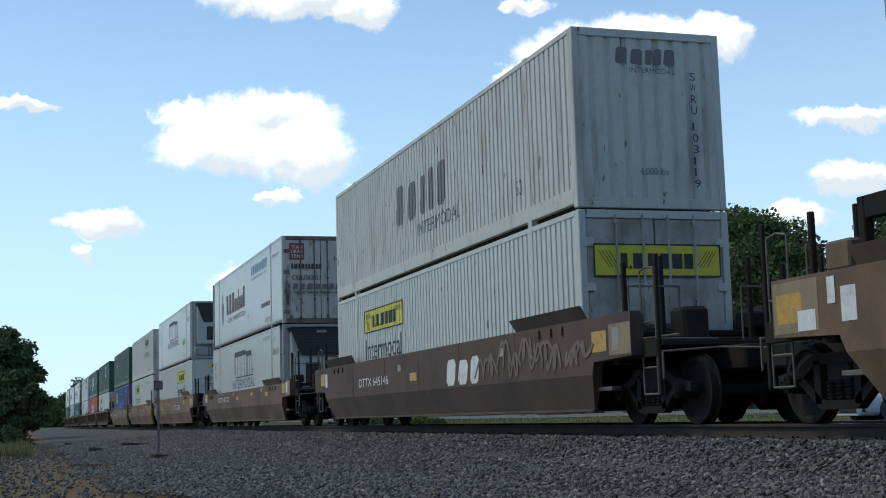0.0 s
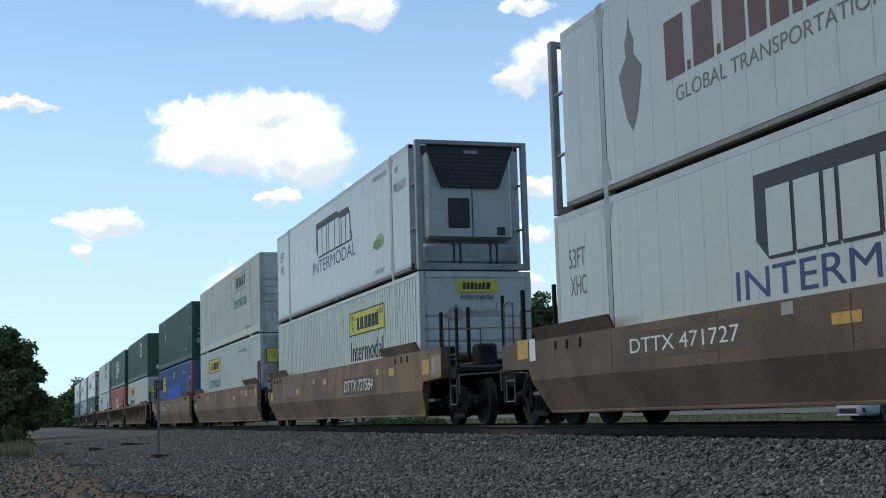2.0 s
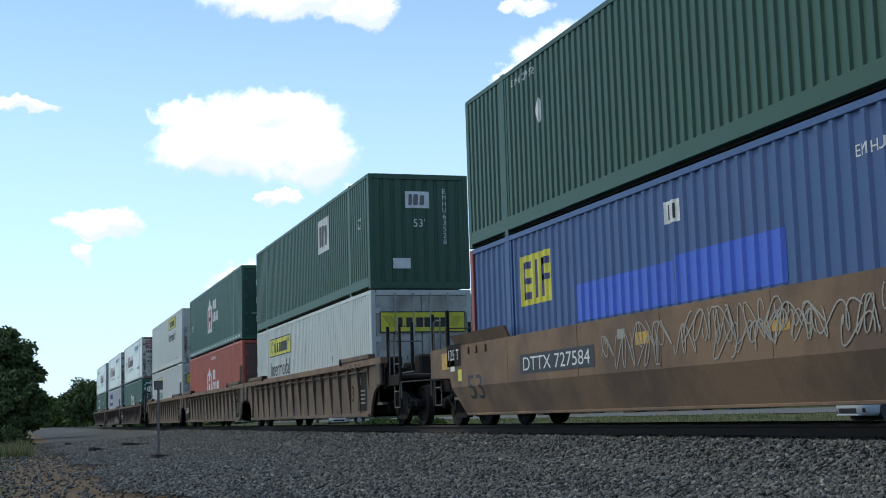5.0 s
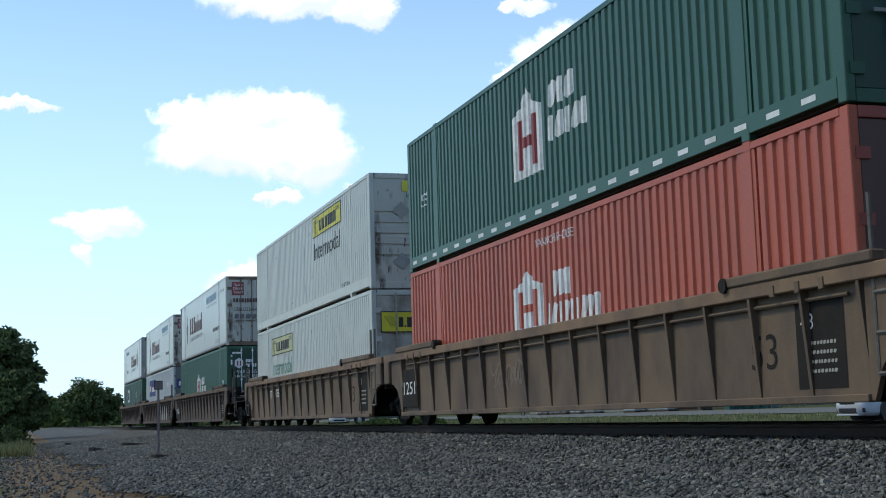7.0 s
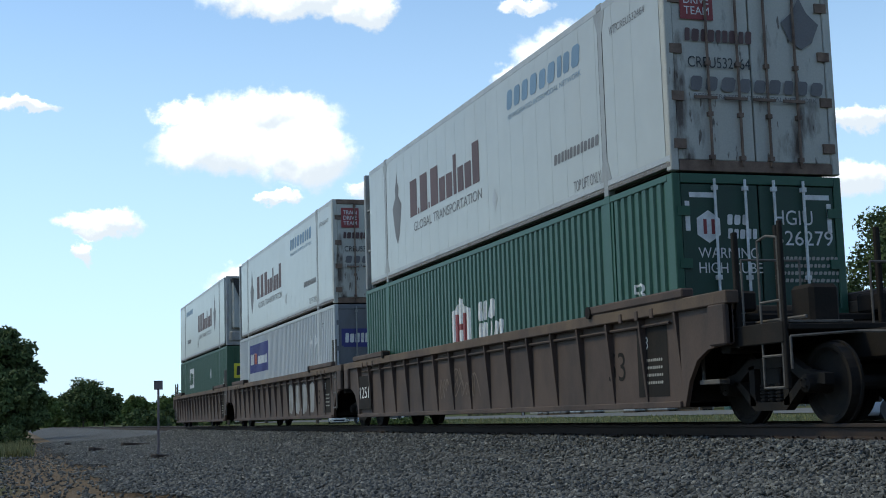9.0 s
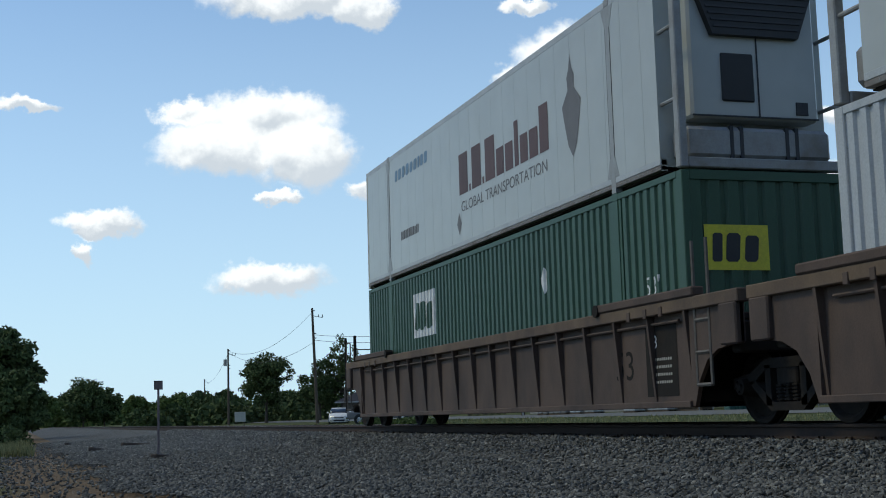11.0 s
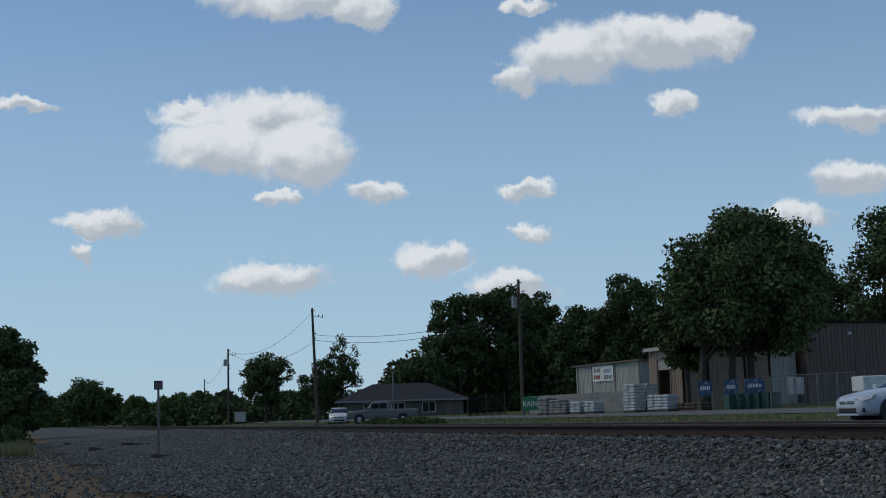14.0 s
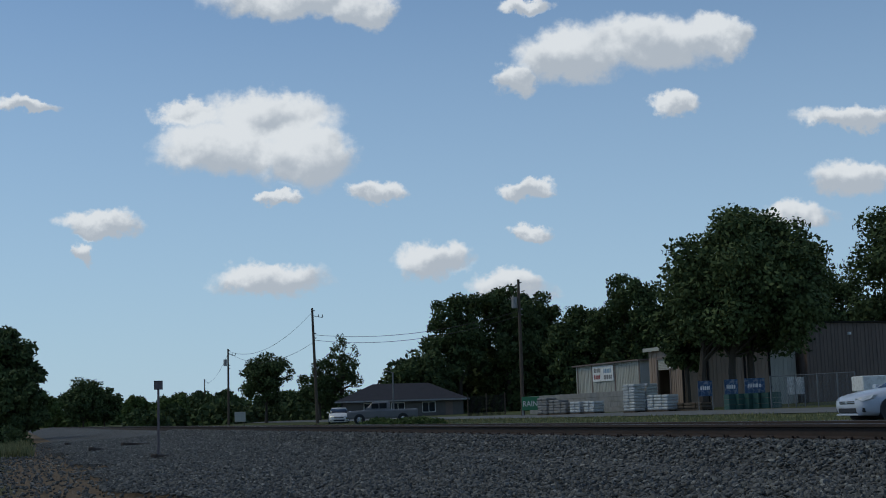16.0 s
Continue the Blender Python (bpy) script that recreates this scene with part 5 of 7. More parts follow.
on_front(letters("WARNING", 0.9, 0.14), -0.95, 1.74, ob, white_ink, "end_lettering", "", -0.014)
on_front(letters("HIGH CUBE", 0.95, 0.14), -0.95, 1.54, ob, white_ink, "end_lettering", "", -0.014)
on_front(letters("HGIU", 0.6, 0.2), 0.22, 2.2, ob, white_ink, "code_lettering", "", -0.014)
on_front(letters("526279", 0.9, 0.2), 0.22, 1.92, ob, white_ink, "code_lettering", "", -0.014)
for n in range(4):
    on_front(bars(1.0, 0.05, 14, n), 0.2, 1.72 - n * 0.1, ob, faded_ink, "fine_print", "", -0.014)
for x0, z, w, hh in ((-1.05, 2.55, 0.4, 0.07), (0.7, 2.55, 0.4, 0.07), (-1.12, 2.1, 0.07, 0.4), (1.05, 2.1, 0.07, 0.4)):
    on_front(panel(w, hh), x0, z, ob, white_ink, "reflective_strip", "", -0.014)
# cooled box on pale grey
boxes_up[10] = cool_box_doors("doors", False, "CREU531172")
ob = boxes_down[10] = ribbed_box("pale grey corrugated container with deep blue panel", pale_grey, "doors", G, ribs="even", door_mat=slate, frame_mat=slate, bar_mat=grey_box)
on_side(panel(3.65, 1.02), 2.3, 1.5, ob, deep_blue, "side_panel_sign", "deep blue panel with white and orange blocks", True)
on_side(bars(1.2, 0.4, 5, 17), 2.5, 1.8, ob, white_ink, "sign_block", "", True, lift=0.004)
on_side(bars(0.6, 0.4, 2, 18), 3.35, 1.8, ob, orange, "sign_block", "", True, lift=0.008)
on_side(bars(1.8, 0.3, 8, 19), 4.0, 1.78, ob, white_ink, "sign_block", "", True, lift=0.004)
placard(ob, 12.9, 1.8, white_ink)
placard(ob, 13.6, 1.8, white_ink)
on_side(letters("WTP", 0.3, 0.16), 14.5, 2.3, ob, grey_ink, "handling_lettering", "", True)
on_front(panel(2.2, 0.5), -1.1, 1.7, ob, deep_blue, "end_panel_sign", "deep blue panel", -0.014)
on_front(bars(0.7, 0.26, 5, 17), -1.0, 1.82, ob, white_ink, "sign_block", "", -0.01)
on_front(bars(1.1, 0.2, 10, 19), -0.1, 1.84, ob, white_ink, "sign_block", "", -0.01)
# last pair
boxes_up[11] = cool_box_doors("cool", True, "CREU530044")
ob = boxes_down[11] = ribbed_box("dark green corrugated container with yellow end sign", green, "upright", G, ribs="even")
on_side(panel(1.6, 0.95), 3.75, 1.45, ob, white_ink, "side_panel_sign", "white sign with dark blocks", True)
on_side(bars(1.3, 0.6, 3, 14), 3.9, 1.6, ob, green, "sign_block", "", True, lift=0.004)
placard(ob, 11.2, 1.7, white_ink)
on_side(letters("53'", 0.4, 0.28), 15.0, 1.3, ob, white_ink, "size_lettering", "", True)
on_front(panel(0.95, 0.6), -1.0, 1.55, ob, yellow, "end_panel_sign", "yellow sign with dark blocks", -0.014)
on_front(bars(0.75, 0.38, 3, 14), -0.9, 1.66, ob, black_paint, "sign_block", "", -0.01)

# brake stand and end plates on the car that has nearly passed
part("brake_stand", soft(boxes((-1.30, -1.18, LENGTH + 0.55, LENGTH + 0.67, 1.55, 2.32), (-1.30, -1.18, LENGTH + 0.0, LENGTH + 0.12, 1.55, 2.32), (-1.30, -1.18, LENGTH + 0.12, LENGTH + 0.55, 2.08, 2.32), (-1.34, -1.05, LENGTH - 0.2, LENGTH + 1.0, 1.60, 1.74)), 0.012), dark_steel, cars[0], "dark open brake stand on the car end")
part("valve_box", soft(boxes((-1.36, -1.0, LENGTH + 0.75, LENGTH + 1.2, 1.60, 1.92)), 0.03), rib_steel, cars[0])
# paint, stencils and patches on the cars
on_car(bars(2.05, 0.5, 3, 6), 10.0, 0.78, cars[1], white_ink, "stencil_block")
on_car(letters("DTTX 645146", 2.7, 0.2), 3.0, 0.95, cars[1], white_ink, "code_lettering")
on_car(letters("A", 0.3, 0.36), 8.85, 0.80, cars[3], black_paint, "stencil_lettering")
on_car(panel(3.3, 0.42), 9.85, 0.80, cars[3], grime_dark, "code_panel", "dark smudged panel with pale numbers", out=1.5035)
on_car(letters("DTTX 727584", 2.9, 0.28, slant=0.25), 10.0, 0.87, cars[3], white_ink, "code_lettering")
for x, w in ((0, 0.55), (0.65, 0.55), (1.25, 0.6)):
    on_car(panel(w, 0.14) if x < 1.2 else polygon((0, 0), (0.15, 0), (0.6, 0.55), (0.45, 0.55)), 7.25 + x, 1.2 if x < 1.2 else 0.8, cars[4], maroon_ink, "stencil_block")
    on_car(panel(0.17, 0.42) if x < 1.2 else polygon((0.45, 0), (0.6, 0), (0.15, 0.55), (0, 0.55)), 7.25 + x + (0.19 if x < 1.2 else 0), 0.8, cars[4], maroon_ink, "stencil_block", out=1.509)
on_car(panel(3.0, 0.32), 3.0, 0.86, cars[5], black_paint, "code_panel", "black panel with white numbers")
on_car(letters("DTTX 727584", 2.7, 0.22), 3.15, 0.91, cars[5], white_ink, "code_lettering", out=1.509)
for i in (3, 4, 5):
    on_car(letters("53", 0.8, 0.44), 0.25, 0.50, cars[i], black_paint, "size_lettering")
    on_car(panel(0.85, 0.42), -0.95, 1.14, cars[i], dark_steel, "stencil_panel", "dark panel with white stencil")
    on_car(letters("125 T", 0.62, 0.2), -0.84, 1.26, cars[i], white_ink, "stencil_lettering", out=1.509)
    on_car(panel(0.22, 0.22), -0.3, 0.85, cars[i], yellow, "reflective_patch")
LETTERED = ((), ((2.8, 6.0), (9.8, 12.3), (13.0, 16.0)), ((2.8, 6.2),), ((9.8, 13.1), (0.0, 1.2)), ((7.0, 9.3), (0.0, 1.2)), ((2.8, 6.2), (0.0, 1.2)))
on_car(letters("DTTX 471727", 2.9, 0.2), 3.0, 0.98, cars[2], white_ink, "code_lettering")
on_car(panel(3.4, 0.36), 2.85, 0.90, cars[2], grime_dark, "code_panel", "dark smudged panel with pale numbers", out=1.5035)
beige = material("buff_repaint", (0.30, 0.22, 0.14), 0.8, dirt=(0.18, 0.125, 0.08), amount=0.7, size=3)
rng = random.Random(12)
for i in range(6):
    for u in (0.9, 4.2, 7.6, 10.9, 14.0):
        u, w = u + rng.uniform(-0.4, 0.4), rng.uniform(0.35, 0.6)
        if rng.random() < 0.85 and not any(lo - w < u < hi for lo, hi in LETTERED[i]):
            on_car(panel(w, rng.uniform(0.1, 0.2)), u, rng.uniform(0.95, 1.15), cars[i], amber, "reflective_patch", "worn amber reflective patch")
    for u in (6.6, 13.4):
        on_car(panel(0.24, 0.14), u + rng.uniform(-0.4, 0.4), 1.2, cars[i], faded_ink, "data_plate")
    on_car(panel(0.3 if KINDS[i][2] == "pin" else 0.5, 0.3), 16.2 + (0.02 if KINDS[i][2] == "pin" else 0.75), 1.06, cars[i], amber, "reflective_patch", "amber reflective patch")
    if KINDS[i][2] == "coupler":
        on_car(panel(0.70, 0.44), 16.2 + 1.34, 0.99, cars[i], beige, "end_panel", "pale buff repainted panel")
        on_car(panel(0.24, 0.32), 16.2 + 1.45, 1.06, cars[i], white_ink if i == 2 else faded_ink, "data_plate", "pale data plate", out=1.509)
    if KINDS[i][3] == "coupler":
        on_car(panel(0.48, 0.32), -1.95 if i == 0 else -1.3, 1.1, cars[i], amber, "reflective_patch", "amber reflective patch")
        on_car(panel(0.26, 0.36), -0.75, 1.05, cars[i], white_ink, "data_plate", "pale data plate")


def scrawl(car, u0, u1, z0, z1, seed, mat, out, thick=0.022, strokes=9):
    """Loose sprayed marks on a car side, each one looping ribbon."""
    rnd = random.Random(seed)
    for k in range(strokes):
        u, mid = u0 + (u1 - u0) * (k + rnd.uniform(0.1, 0.9)) / strokes, rnd.uniform(z0, z1) * 0.5 + (z0 + z1) * 0.25
        tall, wide, turns = rnd.uniform(0.10, 0.24), rnd.uniform(0.07, 0.16), rnd.uniform(1.5, 3.5)
        lean, drift, ph = rnd.uniform(-0.4, 0.4), rnd.uniform(0.25, 0.8), rnd.uniform(0, 6)
        pts = []
        for i in range(34):
            q = i / 33
            a1 = ph + q * turns * math.tau
            pts.append((u + drift * q + wide * math.cos(a1 * 0.73) + lean * tall * math.sin(a1), min(max(mid + tall * math.sin(a1), z0), z1)))
        bm = bmesh.new()
        last = None
        for i, ((a1, b1), (c1, d1)) in enumerate(zip(pts, pts[1:])):
            n1 = Vector((-(d1 - b1), c1 - a1))
            n1 = n1.normalized() * thick / 2 if n1.length > 1e-5 else Vector((thick / 2, 0))
            pair = [bm.verts.new((-out - 0.0002 * i - 0.0007 * (k % 4), LENGTH - a1 - n1.x * s, b1 + n1.y * s)) for s in (-1, 1)]
            if last:
                bm.faces.new((last[0], last[1], pair[1], pair[0]))
            last = pair
        part("sprayed_scrawl", bm, mat, car, "faded chalky sprayed scrawl")


scrawl(cars[5], 6.2, 15.0, 0.8, 1.42, 3, chalk, 1.5065, strokes=22)
scrawl(cars[5], 9.5, 11.5, 0.85, 1.4, 13, chalk, 1.5068, strokes=6)
scrawl(cars[3], 1.6, 3.4, 0.78, 1.3, 14, chalk, 1.5065, 0.018, strokes=6)
scrawl(cars[1], 11.6, 16.6, 0.85, 1.45, 4, chalk_dim, 1.5065, 0.07, 10)
scrawl(cars[0], 11.0, 15.6, 0.8, 1.45, 5, black_paint, 1.5065, 0.022, 7)
scrawl(cars[4], 2.5, 6.5, 0.8, 1.35, 6, chalk, 1.5065, strokes=9)
scrawl(cars[9], 6.0, 8.2, 0.55, 1.1, 7, chalk_dim, 1.404, 0.03, 6)
scrawl(cars[7], 5.2, 6.8, 0.5, 1.2, 8, chalk_dim, 1.404, 0.04, 7)
rng = random.Random(33)
for i in range(4):
    turn = [k * math.tau / 20 for k in range(20)]
    grow = [(rng.uniform(0.88, 1.0), rng.uniform(0.82, 1.0)) for _ in turn]
    pts = [(0.47 + 0.46 * g * math.copysign(abs(math.cos(q)) ** 0.5, math.cos(q)), 0.5 + 0.48 * h * math.copysign(abs(math.sin(q)) ** 0.5, math.sin(q))) for q, (g, h) in zip(turn, grow)]
    on_car(polygon(*pts), 9.95 + i * 1.04, 0.33, cars[10], pale_spray, "sprayed_patch", "pale sprayed patch between the ribs", out=1.404)
on_car(letters("DTT", 0.55, 0.26), 2.75, 0.93, cars[8], white_ink, "code_lettering", out=1.404)
on_car(letters("79038", 0.82, 0.26), 3.72, 0.96, cars[8], white_ink, "code_lettering", out=1.404)
on_car(panel(0.86, 0.56), -2.02, 0.99, cars[0], beige, "end_panel", "pale buff repainted panel", out=1.5035)
on_car(panel(0.34, 0.22), -1.55, 1.0, cars[0], white_ink, "data_plate", "pale data plate", out=1.508)
on_car(panel(0.14, 0.28), -0.98, 1.25, cars[0], white_ink, "data_plate", "pale data plate", out=1.508)
for i in (7, 9):
    on_car(panel(1.15, 0.8), -0.3, 0.42, cars[i], dark_steel, "stencil_panel", "dark panel with white numbers", out=1.462)
    on_car(letters("1251", 0.85, 0.27), -0.15, 0.68, cars[i], white_ink, "code_lettering", out=1.466)
for i in (6, 7, 8, 9, 10, 11):
    on_car(panel(0.9, 0.95), LENGTH - 1.05, 0.38, cars[i], dark_steel, "stencil_panel", "dark stencil panel", out=1.404)
    on_car(letters("48", 0.24, 0.17), LENGTH - 0.95, 1.02, cars[i], white_ink, "stencil_lettering", out=1.408)
    for n in range(4):
        on_car(bars(0.5, 0.04, 8, n), LENGTH - 0.8, 0.85 - 0.1 * n, cars[i], faded_ink, "fine_print", out=1.408)
    on_car(letters("53", 0.55, 0.4), LENGTH - 2.0, 0.62, cars[i], dark_steel, "size_lettering", out=1.404)


# ---- beyond the track ----
def at(bearing, distance, lift=0.0):
    """A place on the ground: bearing in degrees from the track's direction, distance in metres."""
    x, y = distance * math.sin(radians(bearing)), distance * math.cos(radians(bearing))
    return Vector((x, y, ground_height(x) - 0.05 + lift))


concrete = material("pale_concrete", (0.135, 0.135, 0.122), 0.9, dirt=(0.10, 0.10, 0.09), amount=0.7, size=0.4)
asphalt = material("dark_asphalt", (0.06, 0.06, 0.06), 0.9, size=0.5)
bark = material("grey_brown_bark", (0.07, 0.055, 0.042), 0.95, size=4, stretch=5)
pole_wood = material("weathered_pole_wood", (0.10, 0.075, 0.055), 0.95, size=5, stretch=8)
tan_metal = material("tan_wall_sheet", (0.30, 0.21, 0.155), 0.65, dirt=(0.22, 0.16, 0.12), amount=0.6, size=0.8, stretch=3)
cream_metal = material("cream_wall_sheet", (0.42, 0.41, 0.36), 0.65, dirt=(0.30, 0.29, 0.25), amount=0.6, size=0.8, stretch=3)
brown_metal = material("brown_wall_sheet", (0.16, 0.115, 0.095), 0.65, size=0.8, stretch=3)
shingle = material("dark_roof_shingle", (0.030, 0.030, 0.038), 0.95, size=1.5)
brick_wall = material("pale_house_wall", (0.12, 0.11, 0.10), 0.85, size=1.0)
glass = material("dark_window_glass", (0.02, 0.024, 0.028), 0.08, spec=0.6, bump=0.0)
car_paint = material("silver_white_car_paint", (0.56, 0.60, 0.66), 0.22, dirt=(0.50, 0.53, 0.58), amount=0.3, bump=0.0, spec=0.6)
truck_paint = material("dull_silver_truck_paint", (0.15, 0.15, 0.155), 0.4, bump=0.0)
rubber = material("black_rubber", (0.02, 0.02, 0.02), 0.85)
chrome = material("bright_chrome", (0.6, 0.6, 0.62), 0.15, metal=1.0, bump=0.0)
lamp_lens = material("headlight_lens", (0.55, 0.58, 0.60), 0.1, bump=0.0)
block_grey = material("grey_block", (0.24, 0.235, 0.225), 0.9, dirt=(0.15, 0.15, 0.14), amount=0.7, size=1.5)
plastic_wrap = material("white_wrapped_bags", (0.48, 0.50, 0.50), 0.4, dirt=(0.30, 0.31, 0.30), amount=0.7, size=4)
banner_blue = material("blue_banner_cloth", (0.07, 0.14, 0.26), 0.7, dirt=(0.30, 0.36, 0.42), amount=0.8, size=5, spread=(0.5, 0.6))
crate_green = material("green_crate_plastic", (0.018, 0.075, 0.062), 0.6)
sign_green = material("green_sign_board", (0.02, 0.17, 0.075), 0.6)
sign_red = material("faded_sign_face", (0.19, 0.15, 0.15), 0.7)
wire_black = material("black_wire", (0.02, 0.02, 0.02), 0.7)
fence_steel = material("galvanised_fence", (0.20, 0.20, 0.20), 0.6, metal=0.3)
leaf_dark = islands("dark_green_leaf", (0.034, 0.056, 0.020), (0.085, 0.118, 0.042), three=(0.11, 0.145, 0.055))
leaf_mid = islands("mid_green_leaf", (0.050, 0.078, 0.028), (0.105, 0.140, 0.052), three=(0.13, 0.165, 0.065))
leaf_light = islands("lighter_green_leaf", (0.045, 0.075, 0.020), (0.11, 0.15, 0.045))
grass_blades = islands("grass_blade", (0.10, 0.125, 0.048), (0.30, 0.27, 0.13))

# the lane beyond the verge
bm = sheet([33.0, 36.5, 40.5], [-40] + list(range(0, 160, 8)) + [200, 300, 420], lambda x, y: ground_height(x) - 0.015)
structure("road", bm, concrete, "pale concrete lane beyond the grass verge")
bm = sheet([15.0, 18, 22, 25, 29, 33.0], [31.0, 32, 34, 36, 38.0], lambda x, y: ground_height(x) - 0.02)
structure("pavement", bm, asphalt, "short asphalt approach to the track")


def tree(bearing, distance, tall, wide, leaf, count, seed, label, low=0.25, mat=None, group="trees beyond the track", lumps=70, trunks=((0, 0),), ragged=0.5):
    """A tapered trunk with limbs, and a crown of leaf clumps with gaps."""
    rng = np.random.default_rng(seed)
    rnd = random.Random(seed)
    ob = thing("tree", label, "tree", group, Matrix.Translation(at(bearing, distance)))
    bm = bmesh.new()
    base_z = tall * low

    def taper(p, q, r0, r1, n=7):
        p, q = Vector(p), Vector(q)
        turn = (q - p).to_track_quat("Z", "Y").to_matrix()
        rings = [[bm.verts.new(c + turn @ Vector((r * math.cos(i * math.tau / n), r * math.sin(i * math.tau / n), 0))) for i in range(n)] for c, r in ((p, r0), (q, r1))]
        for i in range(n):
            bm.faces.new((rings[0][i], rings[0][(i + 1) % n], rings[1][(i + 1) % n], rings[1][i]))
    centres = []
    for k in range(lumps):
        d = Vector((rnd.gauss(0, 1), rnd.gauss(0, 1), rnd.gauss(0, 1))).normalized() * rnd.random() ** 0.42
        s1 = wide * rnd.uniform(0.08, 0.17)
        half = (tall - base_z) / 2
        centres.append((d.x * (wide / 2 - s1 * 0.8), d.y * (wide / 2 - s1 * 0.8), base_z + half + d.z * (half - s1 * 0.6), s1))
    for tx, ty in trunks:
        girth = max(0.12, tall * 0.022)
        top = (tx * 0.7 + rnd.uniform(-0.3, 0.3), ty * 0.7, tall * 0.72)
        mid = (tx, ty, base_z)
        taper((tx, ty, -0.1), mid, girth * 1.2, girth * 0.85)
        taper(mid, top, girth * 0.85, girth * 0.25)
        for cx, cy, cz, s1 in centres[::2]:
            f = rnd.uniform(0.1, 0.6)
            start = Vector(mid).lerp(Vector(top), f)
            taper(start, (cx, cy, cz), girth * 0.35, girth * 0.06, 5)
    part("trunk", bm, bark, ob, "grey-brown trunk with limbs")
    c = np.array(centres)
    pick = rng.choice(len(c), count, p=(c[:, 3] ** 2) / (c[:, 3] ** 2).sum())
    d = rng.normal(size=(count, 3))
    d /= np.linalg.norm(d, axis=1)[:, None]
    rad = c[pick, 3] * (0.35 + 1.5 * ragged * rng.random(count) ** 0.8)
    p = c[pick, :3] + d * rad[:, None] * np.array((1, 1, 0.75))
    u = rng.normal(size=(count, 3))
    u /= np.linalg.norm(u, axis=1)[:, None]
    w = np.cross(u, d + 0.4 * rng.normal(size=(count, 3)))
    w /= np.linalg.norm(w, axis=1)[:, None] + 1e-6
    s = (leaf * rng.uniform(0.6, 1.3, count))[:, None]
    quad = np.stack([p - u * s, p - w * s * 0.55 + u * s * 0.1, p + u * s, p + w * s * 0.6], 1).reshape(-1, 3)
    me = bpy.data.meshes.new("crown")
    me.from_pydata(quad.tolist(), [], np.arange(count * 4).reshape(-1, 4).tolist())
    me.materials.append(mat or leaf_dark)
    crown = new("crown", me)
    crown.parent = ob
    tagged(crown, "crown of many dark green leaves")
    return ob


DARK = "broad dark green leafy tree against the sky"
tree(30.85, 90, 13.5, 13.3, 0.17, 62000, 1, "large spreading dark green tree before the tan building", low=0.16, lumps=150, ragged=0.4, mat=leaf_mid, trunks=((0, 0), (-3.4, 0.4), (-1.6, -0.3)))
tree(28.2, 92, 8.0, 4.6, 0.18, 9800, 2, DARK, low=0.3)
tree(37.6, 128, 20.0, 14.0, 0.22, 24000, 3, DARK, low=0.15)
tree(34.2, 150, 15, 11.0, 0.22, 16000, 4, DARK, low=0.1)
tree(16.9, 178, 9.2, 9.5, 0.28, 10000, 5, DARK, low=0.05)
tree(18.5, 182, 18.0, 10.6, 0.28, 16000, 6, DARK, low=0.1)
tree(20.6, 186, 19.8, 12.0, 0.28, 18000, 7, DARK, low=0.1)
tree(22.0, 190, 16.9, 9.5, 0.28, 14000, 8, DARK, low=0.08)
tree(23.7, 175, 14.6, 11.0, 0.28, 14000, 9, DARK, low=0.05)
tree(25.9, 172, 18.4, 11.5, 0.26, 18000, 10, DARK, low=0.05)
tree(27.3, 168, 15.0, 11.0, 0.26, 16000, 11, DARK, low=0.05)
tree(30.0, 160, 9.0, 12.0, 0.26, 14000, 12, DARK, low=0.05)
tree(10.16, 190, 10.7, 8.6, 0.2, 12000, 13, "round-crowned dark tree by the utility poles", low=0.14, lumps=70)
tree(12.45, 186, 9.2, 7.0, 0.2, 6500, 14, "thin irregular tree with gaps in its crown", low=0.06, lumps=50)
tree(13.4, 186, 12.2, 6.6, 0.18, 4600, 15, "thin irregular tree with gaps in its crown", low=0.12, lumps=55)
tree(-0.72, 108, 9.0, 6.8, 0.20, 24000, 16, "dark dense tree beside the track", low=0.0, group="trees beside the track", lumps=130)
tree(0.05, 100, 5.4, 4.4, 0.18, 12000, 17, "dark dense tree beside the track", low=0.0, group="trees beside the track", lumps=90)
tree(-4.2, 112, 10.0, 8.0, 0.22, 11200, 18, "dark dense tree beside the track", low=0.03, group="trees beside the track")
tree(1.3, 420, 10.5, 9.0, 0.5, 8000, 19, "paler green tree at the end of the track", low=0.0, mat=leaf_light, group="trees at the track's end", lumps=80)
tree(2.6, 440, 15.8, 17.0, 0.5, 12000, 20, "dark rounded tree at the end of the track", low=0.0, group="trees at the track's end", lumps=110)
tree(3.45, 450, 13.4, 14.0, 0.5, 9000, 21, "dark rounded tree at the end of the track", low=0.0, group="trees at the track's end", lumps=100)
tree(4.75, 430, 10.4, 10.0, 0.53, 4400, 22, "paler green tree at the end of the track", low=0.0, mat=leaf_light, group="trees at the track's end")
tree(6.3, 330, 8.0, 10.0, 0.40, 5000, 23, "low green trees behind the poles", low=0.0, mat=leaf_light, group="trees beyond the track")
tree(7.6, 300, 7.5, 9.0, 0.36, 5000, 24, "low green trees behind the poles", low=0.0, group="trees beyond the track")
tree(8.5, 240, 6.6, 6.0, 0.30, 4400, 25, "low green trees behind the poles", low=0.0, group="trees beyond the track")
tree(11.0, 230, 5.6, 9.0, 0.30, 5200, 26, "low green trees behind the poles", low=0.0, group="trees beyond the track")


